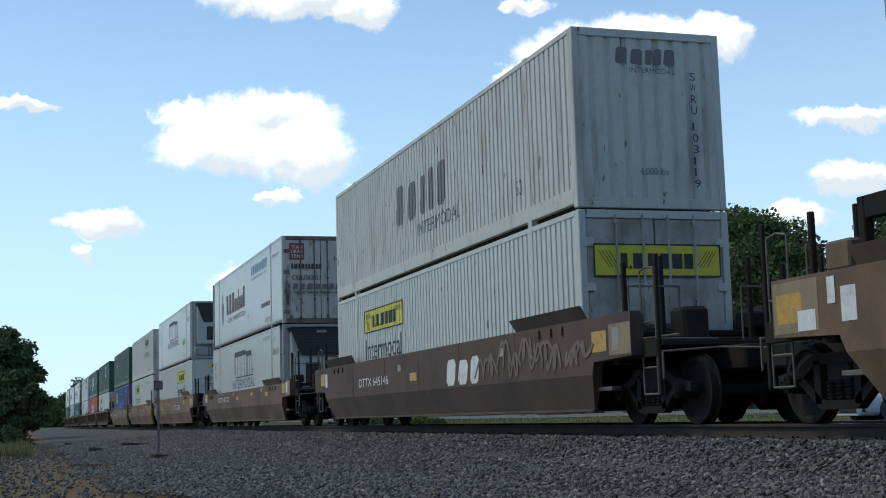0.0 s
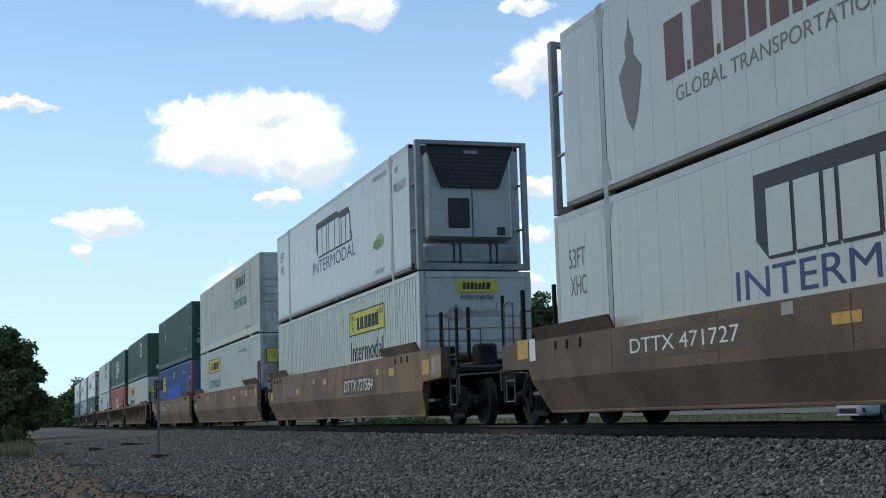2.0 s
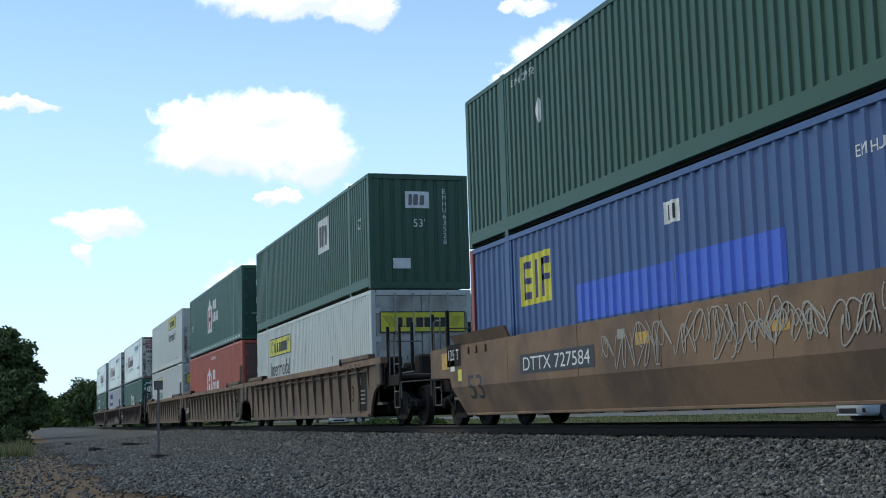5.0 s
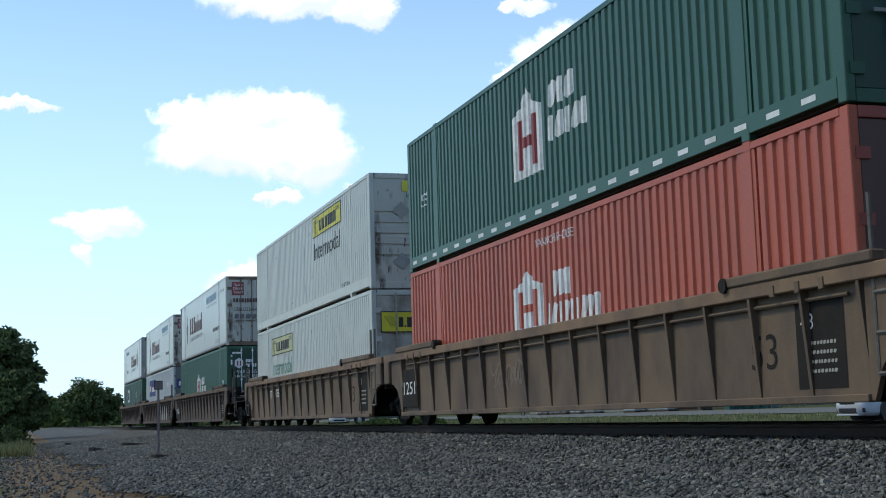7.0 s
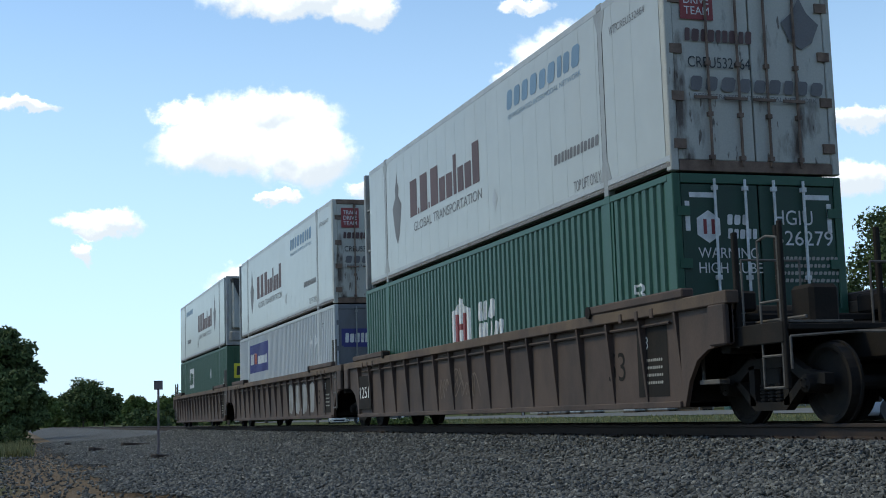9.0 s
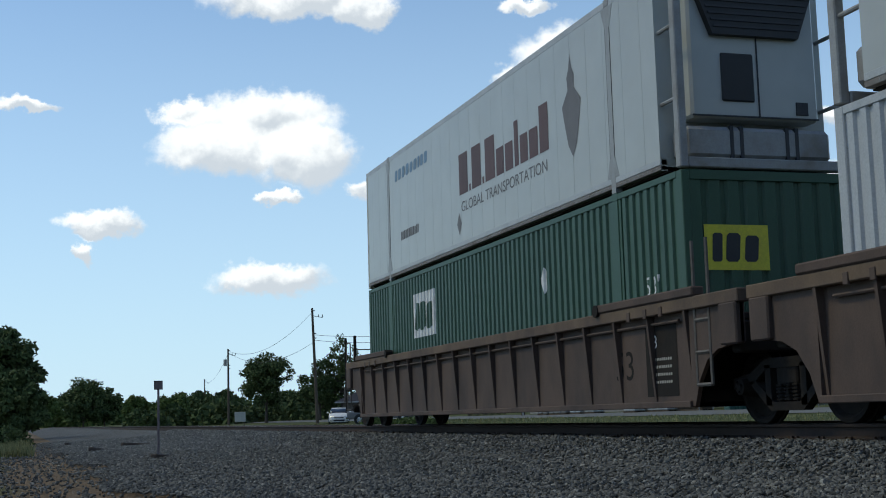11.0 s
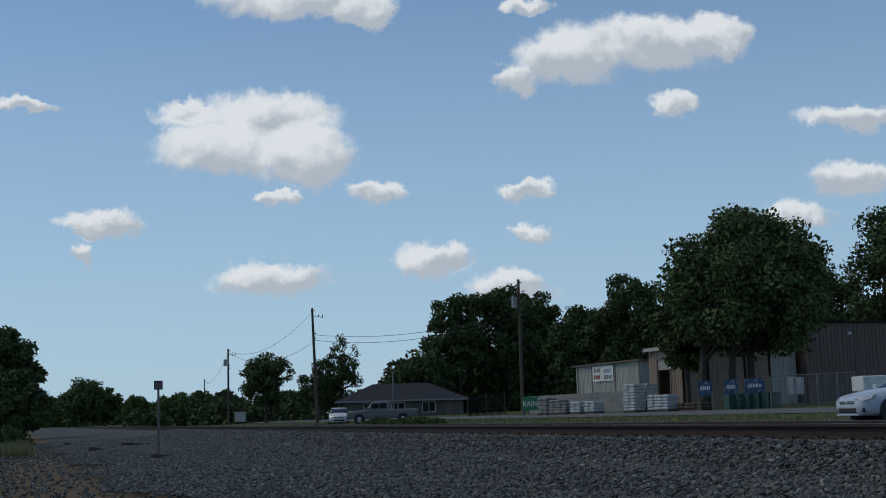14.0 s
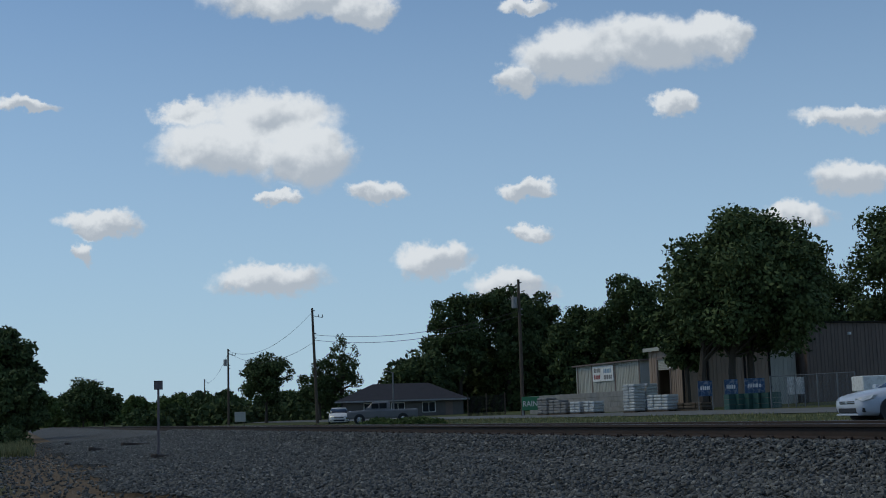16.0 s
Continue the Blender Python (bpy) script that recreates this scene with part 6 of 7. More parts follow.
def leafy_band(name, label, spots, leaf, mat, seed):
    """Far or low growth as one mass of small leaves: spots of bearing, distance, height, width, count."""
    rng = np.random.default_rng(seed)
    quads_all = []
    for b, dist, h1, w1, n1 in spots:
        o = at(b, dist)
        d = rng.normal(size=(n1, 3))
        d /= np.linalg.norm(d, axis=1)[:, None]
        d[:, 2] = np.abs(d[:, 2])
        p = np.array(o) + d * np.array((w1 / 2, w1 / 2, h1)) * (0.6 + 0.45 * rng.random(n1))[:, None]
        u = rng.normal(size=(n1, 3))
        u /= np.linalg.norm(u, axis=1)[:, None]
        w = np.cross(u, rng.normal(size=(n1, 3)))
        w /= np.linalg.norm(w, axis=1)[:, None] + 1e-6
        s = (leaf * rng.uniform(0.6, 1.4, n1))[:, None]
        quads_all.append(np.stack([p - u * s, p - w * s * 0.6, p + u * s, p + w * s * 0.6], 1).reshape(-1, 3))
    q = np.concatenate(quads_all)
    me = bpy.data.meshes.new(name)
    me.from_pydata(q.tolist(), [], np.arange(len(q)).reshape(-1, 4).tolist())
    me.materials.append(mat)
    return tagged(new(name, me), label, "plants", kind="stuff")


rng = random.Random(4)
leafy_band("far_woods", "distant hazy line of woods", [(b * 0.9 - 6, rng.uniform(560, 640), rng.uniform(8, 13), rng.uniform(18, 30), 420) for b in range(0, 62)], 1.5, leaf_light, 31)
# second band: added out of view, cuts sky light on the leading ends
leafy_band("woods_behind", "unseen woods added behind the camera to dim the container ends", [(118 + 5.2 * i, rng.uniform(32, 42), rng.uniform(12, 17), rng.uniform(7, 10), 600) for i in range(26)], 0.6, leaf_dark, 36)
leafy_band("hedge", "low dark scrub behind the lane", [(5.0 + 0.42 * i, rng.uniform(205, 235), rng.uniform(2.5, 4.2), rng.uniform(5, 8), 420) for i in range(24)], 0.42, leaf_dark, 32)
leafy_band("wood_understory", "dark undergrowth filling the foot of the trees", [(16.0 + 0.75 * i, rng.uniform(188, 200), rng.uniform(7, 10), rng.uniform(8, 11), 1300) for i in range(18)], 0.5, leaf_dark, 35)
leafy_band("roadside_weeds", "tall green weeds beside the lane", [(14.2 + 0.22 * i, rng.uniform(72, 88), rng.uniform(0.25, 0.6), rng.uniform(0.7, 1.5), 380) for i in range(16)], 0.085, leaf_light, 33)
leafy_band("trackside_scrub", "low dark scrub at the foot of the trees", [(-2.6 + 0.3 * i, rng.uniform(60, 96), rng.uniform(0.6, 1.3), rng.uniform(1.5, 2.5), 900) for i in range(9)], 0.10, leaf_dark, 34)


def blades(name, label, count, seed, x0, x1, y0, y1, tall):
    rng = np.random.default_rng(seed)
    x, y = rng.uniform(x0, x1, count), y0 + (y1 - y0) * rng.random(count) ** 1.3
    keep = np.array([noise.noise((a1 * 0.5, b1 * 0.25, 7)) > -0.2 for a1, b1 in zip(x, y)])
    x, y = x[keep], y[keep]
    n1 = len(x)
    z = np.array([ground_height(v) for v in x]) - 0.06
    h1, a1 = tall * rng.uniform(0.35, 1.1, n1), rng.random(n1) * math.tau
    lean = rng.uniform(-0.35, 0.35, (n1, 2)) * h1[:, None]
    wx, wy = np.cos(a1) * (0.006 + 0.0004 * y), np.sin(a1) * (0.006 + 0.0004 * y)
    v = np.stack([np.stack([x - wx, y - wy, z], 1), np.stack([x + wx, y + wy, z], 1), np.stack([x + lean[:, 0], y + lean[:, 1], z + h1], 1)], 1).reshape(-1, 3)
    me = bpy.data.meshes.new(name)
    me.from_pydata(v.tolist(), [], np.arange(n1 * 3).reshape(-1, 3).tolist())
    me.materials.append(grass_blades)
    return tagged(new(name, me), label, "grass", kind="stuff")


blades("tall_grass", "tall dry and green grass beside the earth path", 30000, 41, -5.0, 0.5, 44, 105, 0.42)
blades("verge_grass", "green verge grass between the track and the lane", 30000, 42, 12.6, 33, 18, 130, 0.16)


def utility_pole(bearing, distance, tall, label, arm=0.0, can=False, lean=0.0):
    ob = thing("utility_pole", label, "utility pole", "utility poles", Matrix.Translation(at(bearing, distance)) @ pose(0, 0, 0, 0, lean, 0))
    bm = bmesh.new()
    n = 10
    rings = [[bm.verts.new((r * math.cos(i * math.tau / n), r * math.sin(i * math.tau / n), z)) for i in range(n)] for z, r in ((-0.2, 0.17), (tall * 0.5, 0.145), (tall, 0.11))]
    for r0, r1 in zip(rings, rings[1:]):
        for i in range(n):
            bm.faces.new((r0[i], r0[(i + 1) % n], r1[(i + 1) % n], r1[i]))
    bm.faces.new(rings[-1])
    part("pole", bm, pole_wood, ob)
    if arm:
        part("bracket_arm", rods(0.03, ((0, 0, tall - 0.75), (arm, 0, tall - 0.95))), fence_steel, ob)
        for i, x in enumerate((arm * 0.6, arm)):
            part("insulator", rods(0.05, ((x, 0, tall - 0.92), (x, 0, tall - 0.65))), grey_box, ob)
    for z in (tall - 0.25, tall * 0.78, tall * 0.74):
        part("insulator", rods(0.05, ((0.1, 0, z), (0.28, 0, z))), grey_box, ob)
    if can:
        part("transformer", lathe(bmesh.new(), ((-0.45, 0.08), (-0.45, 0.24), (0.45, 0.24), (0.45, 0.08)), 14), grey_box, ob, "grey transformer can").matrix_basis = pose(-0.4, 0, tall - 1.9, 0, 90, 0)
    return at(bearing, distance) + Vector((tall * math.sin(radians(lean)), 0, tall))


P1 = utility_pole(12.33, 130, 11.3, "leaning weathered utility pole with a side bracket", 1.0, lean=-1.8)
P2 = utility_pole(8.57, 184, 10.4, "weathered utility pole with a transformer", 1.0, True)
P3 = utility_pole(21.16, 108, 11.1, "weathered utility pole with a grey transformer can", 0.0, True)
P4 = utility_pole(7.57, 300, 9.7, "weathered utility pole far along the lane", 1.0)


def wire(p, q, sag, label):
    bm = bmesh.new()
    pts = [Vector(p).lerp(Vector(q), i / 14) - Vector((0, 0, sag * 4 * (i / 14) * (1 - i / 14))) for i in range(15)]
    rings = [[bm.verts.new(c + Vector((0.02 * math.cos(k * math.tau / 4), 0.0, 0.02 * math.sin(k * math.tau / 4)))) for k in range(4)] for c in pts]
    for a1, b1 in zip(rings, rings[1:]):
        for k in range(4):
            bm.faces.new((a1[k], a1[(k + 1) % 4], b1[(k + 1) % 4], b1[k]))
    return tagged(new("overhead_wire", mesh_of(bm, wire_black, name="overhead_wire")), label, "wire", "overhead wires")


drop = Vector((0, 0, -2.6))
wire(P1 + drop, P3 + drop, 0.9, "thin black wire sagging between two poles")
wire(P1 + drop * 1.2, P3 + drop * 1.15, 1.0, "thin black wire sagging between two poles")
wire(P2 + Vector((0, 0, -0.5)), P1 + Vector((0, 0, -3.4)), 1.6, "thin black wire sagging between two poles")
wire(P4 + Vector((0, 0, -0.4)), P2 + Vector((0, 0, -0.6)), 1.6, "thin black wire sagging between two poles")
wire(P1 + Vector((0, 0, -0.4)), P2 + Vector((0, 0, -0.3)), 1.8, "thin black wire sagging between two poles")

# yard lamp before the house
ob = thing("street_lamp", "slim yard lamp on a grey pole before the house", "lamp", "", Matrix.Translation(at(15.6, 150)))
part("pole", rods(0.09, ((0, 0, -0.1), (0, 0, 5.2))), fence_steel, ob)
part("arm", rods(0.04, ((0, 0, 5.1), (-0.7, 0, 5.35))), fence_steel, ob)
part("lamp_head", soft(boxes((-1.05, -0.6, -0.1, 0.1, 5.28, 5.42)), 0.03), grey_box, ob)

# marker by the track
ob = thing("trackside_sign", "small square sign on a thin weathered post in the ballast", "sign", "", Matrix.Translation(Vector((3.59, 36.28, ground_height(3.59) + 0.06))) @ pose(0, 0, 0, 0, 0, -6))
part("post", soft(boxes((-0.03, 0.03, -0.02, 0.02, -0.12, 1.72)), 0.005), sign_red, ob)
part("sign_plate", soft(boxes((-0.115, 0.115, -0.03, -0.022, 1.68, 1.92)), 0.003), sign_red, ob, "dull square plate, back to the light")
part("plate_rim", boxes((-0.115, 0.115, -0.034, -0.03, 1.68, 1.70), (-0.115, 0.115, -0.034, -0.03, 1.90, 1.92), (-0.115, -0.1, -0.034, -0.03, 1.70, 1.90), (0.1, 0.115, -0.034, -0.03, 1.70, 1.90)), black_paint, ob)


# ---- buildings across the lane ----
def sheet_wall(ob, x0, x1, y0, y1, z0, z1, mat, axis, name="wall"):
    """A wall of upright ribbed sheets, joined at laps: axis 'x' or 'y' is its run."""
    lo, hi = (x0, x1) if axis == "x" else (y0, y1)
    n = max(1, round((hi - lo) / 1.0))
    for i in range(n):
        p, q = lo + (hi - lo) * i / n, lo + (hi - lo) * (i + 1) / n
        bm = boxes((p, q - 0.01, y0, y1, z0, z1) if axis == "x" else (x0, x1, p, q - 0.01, z0, z1))
        for k in (0.05, 0.35, 0.65):
            r = p + (q - p) * k
            box(bm, *((r, r + 0.06, y0 - 0.03, y0, z0, z1) if axis == "x" else (x0 - 0.03, x0, r, r + 0.06, z0, z1)))
        part(name + "_sheet", bm, mat, ob)


shop = thing("workshop", "tan metal workshop with an open roller door", "building", "", pose(46.3, 87.1, ground_height(50) - 0.1))
sheet_wall(shop, 0.15, 7.3, 0.0, 0.15, 0, 4.5, tan_metal, "x")
sheet_wall(shop, 7.3, 9.6, 0.0, 0.15, 0, 4.5, cream_metal, "x")
sheet_wall(shop, 0.0, 0.15, 0.0, 1.9, 0, 4.5, tan_metal, "y")
sheet_wall(shop, 0.0, 0.15, 3.9, 5.3, 0, 4.5, tan_metal, "y")
part("wall", boxes((0.0, 0.15, 1.9, 3.9, 3.75, 4.5), (0.15, 9.6, 5.15, 5.3, 0, 4.5), (9.45, 9.6, 0.15, 5.15, 0, 4.5)), tan_metal, shop)
part("roller_door", boxes(*[(0.05, 0.1, 1.9, 3.9, 2.95 + 0.12 * i, 3.05 + 0.12 * i) for i in range(7)]), cream_metal, shop, "half-raised pale roller door")
part("door_trim", boxes((-0.05, 0.0, 1.75, 1.9, 0, 3.88), (-0.05, 0.0, 3.9, 4.05, 0, 3.88), (-0.05, 0.0, 1.9, 3.9, 3.75, 3.88)), brown_metal, shop)
part("floor_slab", boxes((0.1, 9.5, 0.1, 5.2, -0.3, 0.05)), concrete, shop)
part("roof", boxes((-0.3, 9.7, -0.3, 5.6, 4.5, 4.62)), brown_metal, shop)
part("fascia", boxes((-0.34, -0.3, -0.34, 5.6, 4.40, 4.68), (-0.3, 9.7, -0.34, -0.3, 4.40, 4.68)), cream_metal, shop)
for x in (-0.04, 2.0, 5.1, 7.2):
    part("downpipe", boxes((x, x + 0.17, -0.06, -0.031, 0, 4.42)), dark_steel, shop)
part("wall_sign", soft(boxes((-0.16, -0.06, 0.75, 1.7, 3.0, 4.5)), 0.01), white_ink, shop, "white sign board with blue blocks")
for bm in bars(0.7, 0.3, 4, 3):
    for v in bm.verts:
        v.co = (-0.165, 1.58 - v.co.x, 3.75 + v.co.y)
    part("sign_block", bm, banner_blue, shop)

hall = thing("storage_hall", "tall dark brown metal hall behind the trees", "building", "", pose(56.2, 86.0, ground_height(60) - 0.1))
sheet_wall(hall, 0.15, 26, 0.0, 0.15, 0, 5.9, brown_metal, "x")
sheet_wall(hall, 0.0, 0.15, 0.0, 14, 0, 5.9, brown_metal, "y")
part("wall", boxes((0.15, 26, 13.85, 14, 0, 5.9), (25.85, 26, 0.15, 13.85, 0, 5.9)), brown_metal, hall)
part("roof", boxes((-0.2, 26.2, -0.2, 14.2, 5.9, 6.02)), dark_steel, hall)
part("wall_lamp", soft(boxes((3.6, 3.85, -0.2, 0.0, 5.0, 5.2)), 0.02), white_ink, hall)

shed = thing("long_shed", "low cream metal shed with a white board", "building", "", pose(50.0, 101.5, ground_height(52) - 0.1))
sheet_wall(shed, 0.0, 0.15, 0.0, 13.5, 0, 4.1, cream_metal, "y")
part("wall", boxes((0.15, 12, 0.0, 0.15, 0, 4.1), (0.15, 12, 13.35, 13.5, 0, 4.1), (11.85, 12, 0.15, 13.35, 0, 4.1)), cream_metal, shed)
part("roof", boxes((-0.3, 12.2, -0.3, 13.8, 4.1, 4.22)), brown_metal, shed)
for y in (0.0, 4.8, 9.7, 13.0):
    part("wall_trim", boxes((-0.05, -0.031, y, y + 0.2, 0, 4.1)), brown_metal, shed)
part("wall_sign", boxes((-0.12, -0.04, 5.1, 9.5, 2.6, 3.95)), white_ink, shed, "white board with grey and red blocks")
for k, (w, y1, z1, mat1) in enumerate(((1.5, 9.2, 3.4, grey_ink), (1.6, 7.1, 3.3, blue_ink), (1.4, 9.2, 2.8, red_label), (1.8, 7.1, 2.75, grey_ink))):
    for bm in bars(w, 0.4, 5, k):
        for v in bm.verts:
            v.co = (-0.125, y1 - v.co.x, z1 + v.co.y)
        part("sign_block", bm, mat1, shed)

house = thing("house", "low pale house with a dark hipped roof", "house", "", Matrix.Translation(at(15.95, 168, -0.3)) @ pose(0, 0, 0, 0, 0, -16))
part("wall", boxes((-7.2, 7.6, -4, -3.8, 0, 2.4), (-7.2, -7.0, -3.8, 4, 0, 2.4), (7.4, 7.6, -3.8, 4, 0, 2.4), (-7.0, 7.4, 3.8, 4, 0, 2.4)), brick_wall, house)
bm = bmesh.new()
v = [bm.verts.new(c) for c in ((-8.2, -4.8, 2.35), (8.4, -4.8, 2.35), (8.4, 4.8, 2.35), (-8.2, 4.8, 2.35), (-3.6, 0, 4.5), (3.4, 0, 4.5))]
for f in ((0, 1, 5, 4), (1, 2, 5), (2, 3, 4, 5), (3, 0, 4), (3, 2, 1, 0)):
    bm.faces.new([v[i] for i in f])
part("roof", bm, shingle, house, "dark hipped shingle roof")
part("fascia", boxes((-8.2, 8.4, -4.85, -4.8, 2.2, 2.38)), grey_box, house)
for x in (-4.6, -1.2, 2.6):
    w = part("window", boxes((x, x + 1.5, -4.03, -3.98, 0.85, 2.0)), glass, house)
    part("window_frame", boxes((x - 0.08, x, -4.06, -4.0, 0.8, 2.08), (x + 1.5, x + 1.58, -4.06, -4.0, 0.8, 2.08), (x, x + 1.5, -4.06, -4.0, 2.0, 2.08), (x, x + 1.5, -4.06, -4.0, 0.77, 0.85), (x + 0.72, x + 0.78, -4.06, -4.03, 0.85, 2.0)), white_ink, w)
part("door", soft(boxes((5.4, 6.3, -4.05, -3.98, 0.0, 2.05)), 0.01), brown_metal, house)

# ---- yard goods ----
wall_ob = thing("block_wall", "low grey wall of stacked concrete blocks", "wall", "", pose(44.0, 92.0, ground_height(44) - 0.08))
for j in range(4):
    for i in range(16):
        y = i * 1.25 + (0.3 if j % 2 else 0)
        part("block", soft(boxes((0, 0.5, y, y + 1.22, j * 0.40, j * 0.40 + 0.39)), 0.015), block_grey, wall_ob)
sign = thing("garden_sign", "green sign board with white lettering before the blocks", "sign", "", Matrix.Translation(at(21.5, 104)) @ pose(0, 0, 0, 0, 0, -35))
part("board", soft(boxes((-0.7, 0.7, -0.05, 0.05, 0.45, 1.5)), 0.01), sign_green, sign)
part("leg", boxes((-0.7, -0.6, -0.04, 0.04, 0, 0.45), (0.6, 0.7, -0.04, 0.04, 0, 0.45)), grey_box, sign)
bm = letters("RAIN", 1.15, 0.42)
for v in bm.verts:
    v.co = (-0.6 + v.co.x, -0.056, 0.75 + v.co.y)
part("sign_lettering", bm, white_ink, sign, "white lettering")


def pallet(bearing, distance, layers, seed, mat, label, turn=20, w=1.1):
    rnd = random.Random(seed)
    ob = thing("pallet_stack", label, "pallet", "stacks of goods in the yard", Matrix.Translation(at(bearing, distance)) @ pose(0, 0, 0, 0, 0, turn))
    part("pallet", boxes(*[(-w / 2, w / 2, y - 0.06, y + 0.06, 0.1, 0.13) for y in (-0.5, -0.25, 0, 0.25, 0.5)], *[(x - 0.05, x + 0.05, -0.55, 0.55, 0, 0.1) for x in (-w / 2 + 0.06, 0, w / 2 - 0.06)]), pole_wood, ob)
    for k in range(layers):
        z = 0.135 + k * 0.2
        d = rnd.uniform(-0.03, 0.03)
        part("bag_layer", soft(boxes((-w / 2 + d, w / 2 + d, -0.55, -0.01, z, z + 0.19), (-w / 2 - d, w / 2 - d, 0.01, 0.55, z, z + 0.19)), 0.05), mat, ob)
    return ob


for b, d, n, m in ((25.92, 91, 9, plastic_wrap), (26.45, 92, 9, plastic_wrap), (26.95, 89, 5, plastic_wrap), (27.3, 88.5, 5, plastic_wrap), (24.2, 98, 4, plastic_wrap), (22.7, 101, 5, block_grey), (23.0, 100, 4, block_grey), (23.6, 99, 4, plastic_wrap), (22.2, 103, 6, block_grey), (28.2, 88, 2, pole_wood), (28.7, 87, 2, pole_wood)):
    pallet(b, d, n, int(b * 10), m, "pallet stacked with white wrapped bags" if m is plastic_wrap else "pallet of grey blocks" if m is block_grey else "low pallet of brown timber")


def yard_banner(bearing, distance, w, h1, z, mat, label, kind):
    ob = thing(kind, label, "banner", "", Matrix.Translation(at(bearing, distance)) @ pose(0, 0, 0, 0, 0, -bearing))
    bm = bmesh.new()
    cols = [[bm.verts.new((w * i / 8 - w / 2, 0.03 * math.sin(i * 1.9), z + h1 * j)) for j in (0, 1)] for i in range(9)]
    for a1, b1 in zip(cols, cols[1:]):
        bm.faces.new((a1[0], b1[0], b1[1], a1[1]))
    bmesh.ops.solidify(bm, geom=bm.faces[:], thickness=0.01)
    part("cloth", bm, mat, ob)
    part("stake", rods(0.03, ((-w / 2, 0.06, 0), (-w / 2, 0.06, z + h1)), ((w / 2, 0.06, 0), (w / 2, 0.06, z + h1))), fence_steel, ob)
    for bm in bars(w * 0.7, h1 * 0.25, 5, int(bearing * 10)):
        for v in bm.verts:
            v.co = (v.co.x - w * 0.35, -0.05, z + h1 * 0.4 + v.co.y)
        part("banner_block", bm, white_ink, ob)


for b, w in ((28.91, 0.85), (29.99, 0.8), (30.96, 1.2)):
    yard_banner(b, 84, w, 0.95, 0.9, banner_blue, "blue printed banner tied between stakes", "yard_banner")
yard_banner(32.63, 80, 0.95, 1.0, 0.75, white_ink, "white printed banner on the wire fence", "yard_banner")
for k in range(6):
    p = at(29.95 + 0.36 * k, 82)
    ob = thing("crate", "green plastic crate stack in the yard", "crate", "green crates in the yard", Matrix.Translation(p) @ pose(0, 0, 0, 0, 0, 8 * k))
    for j in range(3):
        z = j * 0.32
        part("crate_box", boxes((-0.3, 0.3, -0.3, -0.27, z, z + 0.3), (-0.3, 0.3, 0.27, 0.3, z, z + 0.3), (-0.3, -0.27, -0.27, 0.27, z, z + 0.3), (0.27, 0.3, -0.27, 0.27, z, z + 0.3), (-0.27, 0.27, -0.27, 0.27, z, z + 0.03)), crate_green, ob)

fence = thing("wire_fence", "galvanised wire fence round the yard", "fence", "", Matrix.Translation((0, 0, 0)))
ends = [at(b, 79) for b in (31.6, 32.6, 33.5, 34.3, 35.0)]
for p in ends:
    part("post", rods(0.04, (p, p + Vector((0, 0, 1.9)))), fence_steel, fence)
for p, q in zip(ends, ends[1:]):
    part("top_rail", rods(0.025, (p + Vector((0, 0, 1.85)), q + Vector((0, 0, 1.85)))), fence_steel, fence)
    bm = bmesh.new()
    for i in range(14):
        for s in (0, 1):
            a1, b1 = i / 14, min(1.0, max(0.0, (i + (5 if s else -5)) / 14))
            rod(bm, p.lerp(q, a1) + Vector((0, 0, 0.05)), p.lerp(q, b1) + Vector((0, 0, 1.8)), 0.006, 3)
    part("wire_mesh", bm, fence_steel, fence)
back_ends = [at(b, 128) for b in (18.8, 19.6, 20.4)]
fence2 = thing("board_fence", "dark wire fence beside the house", "fence")
for p in back_ends:
    part("post", rods(0.06, (p, p + Vector((0, 0, 2.1)))), pole_wood, fence2)
for p, q in zip(back_ends, back_ends[1:]):
    part("screen", rods(0.03, *[(p.lerp(q, i / 16), p.lerp(q, i / 16) + Vector((0, 0, 1.9))) for i in range(17)], n=4), dark_steel, fence2)
trailer = thing("box_trailer", "white box trailer parked by the hall", "trailer", "", Matrix.Translation(at(35.75, 74)) @ pose(0, 0, 0, 0, 0, -20))
part("body", soft(boxes((-0.9, 4.2, -1.1, 1.1, 0.75, 1.55)), 0.04), white_ink, trailer)
for x in (0.6, 1.5):
    part("wheel", lathe(bmesh.new(), ((-0.1, 0.2), (-0.1, 0.36), (0.1, 0.36), (0.1, 0.2)), 16), rubber, trailer).matrix_basis = pose(x, -1.05, 0.36, 0, 0, 90)
part("frame", boxes((-0.8, 4.1, -0.9, -0.8, 0.55, 0.75), (-0.8, 4.1, 0.8, 0.9, 0.55, 0.75)), dark_steel, trailer)


# ---- vehicles: x ahead, y to the left ----
def loft(sections, mat_of=None):
    """A body through cross-sections at x: each a half outline of (y, z) from the sill up to the middle, mirrored."""
    bm = bmesh.new()
    rings = []
    for x, half in sections:
        full = [(y, z) for y, z in half] + [(-y, z) for y, z in half[::-1]]
        rings.append([bm.verts.new((x, y, z)) for y, z in full])
    n = len(rings[0])
    for a1, b1 in zip(rings, rings[1:]):
        for i in range(n):
            j = (i + 1) % n
            f = bm.faces.new((a1[i], a1[j], b1[j], b1[i]))
            f.material_index = mat_of(min(i, n - 1 - j if j else i)) if mat_of and j else 0
    bm.faces.new(rings[0][::-1])
    bm.faces.new(rings[-1])
    return bm


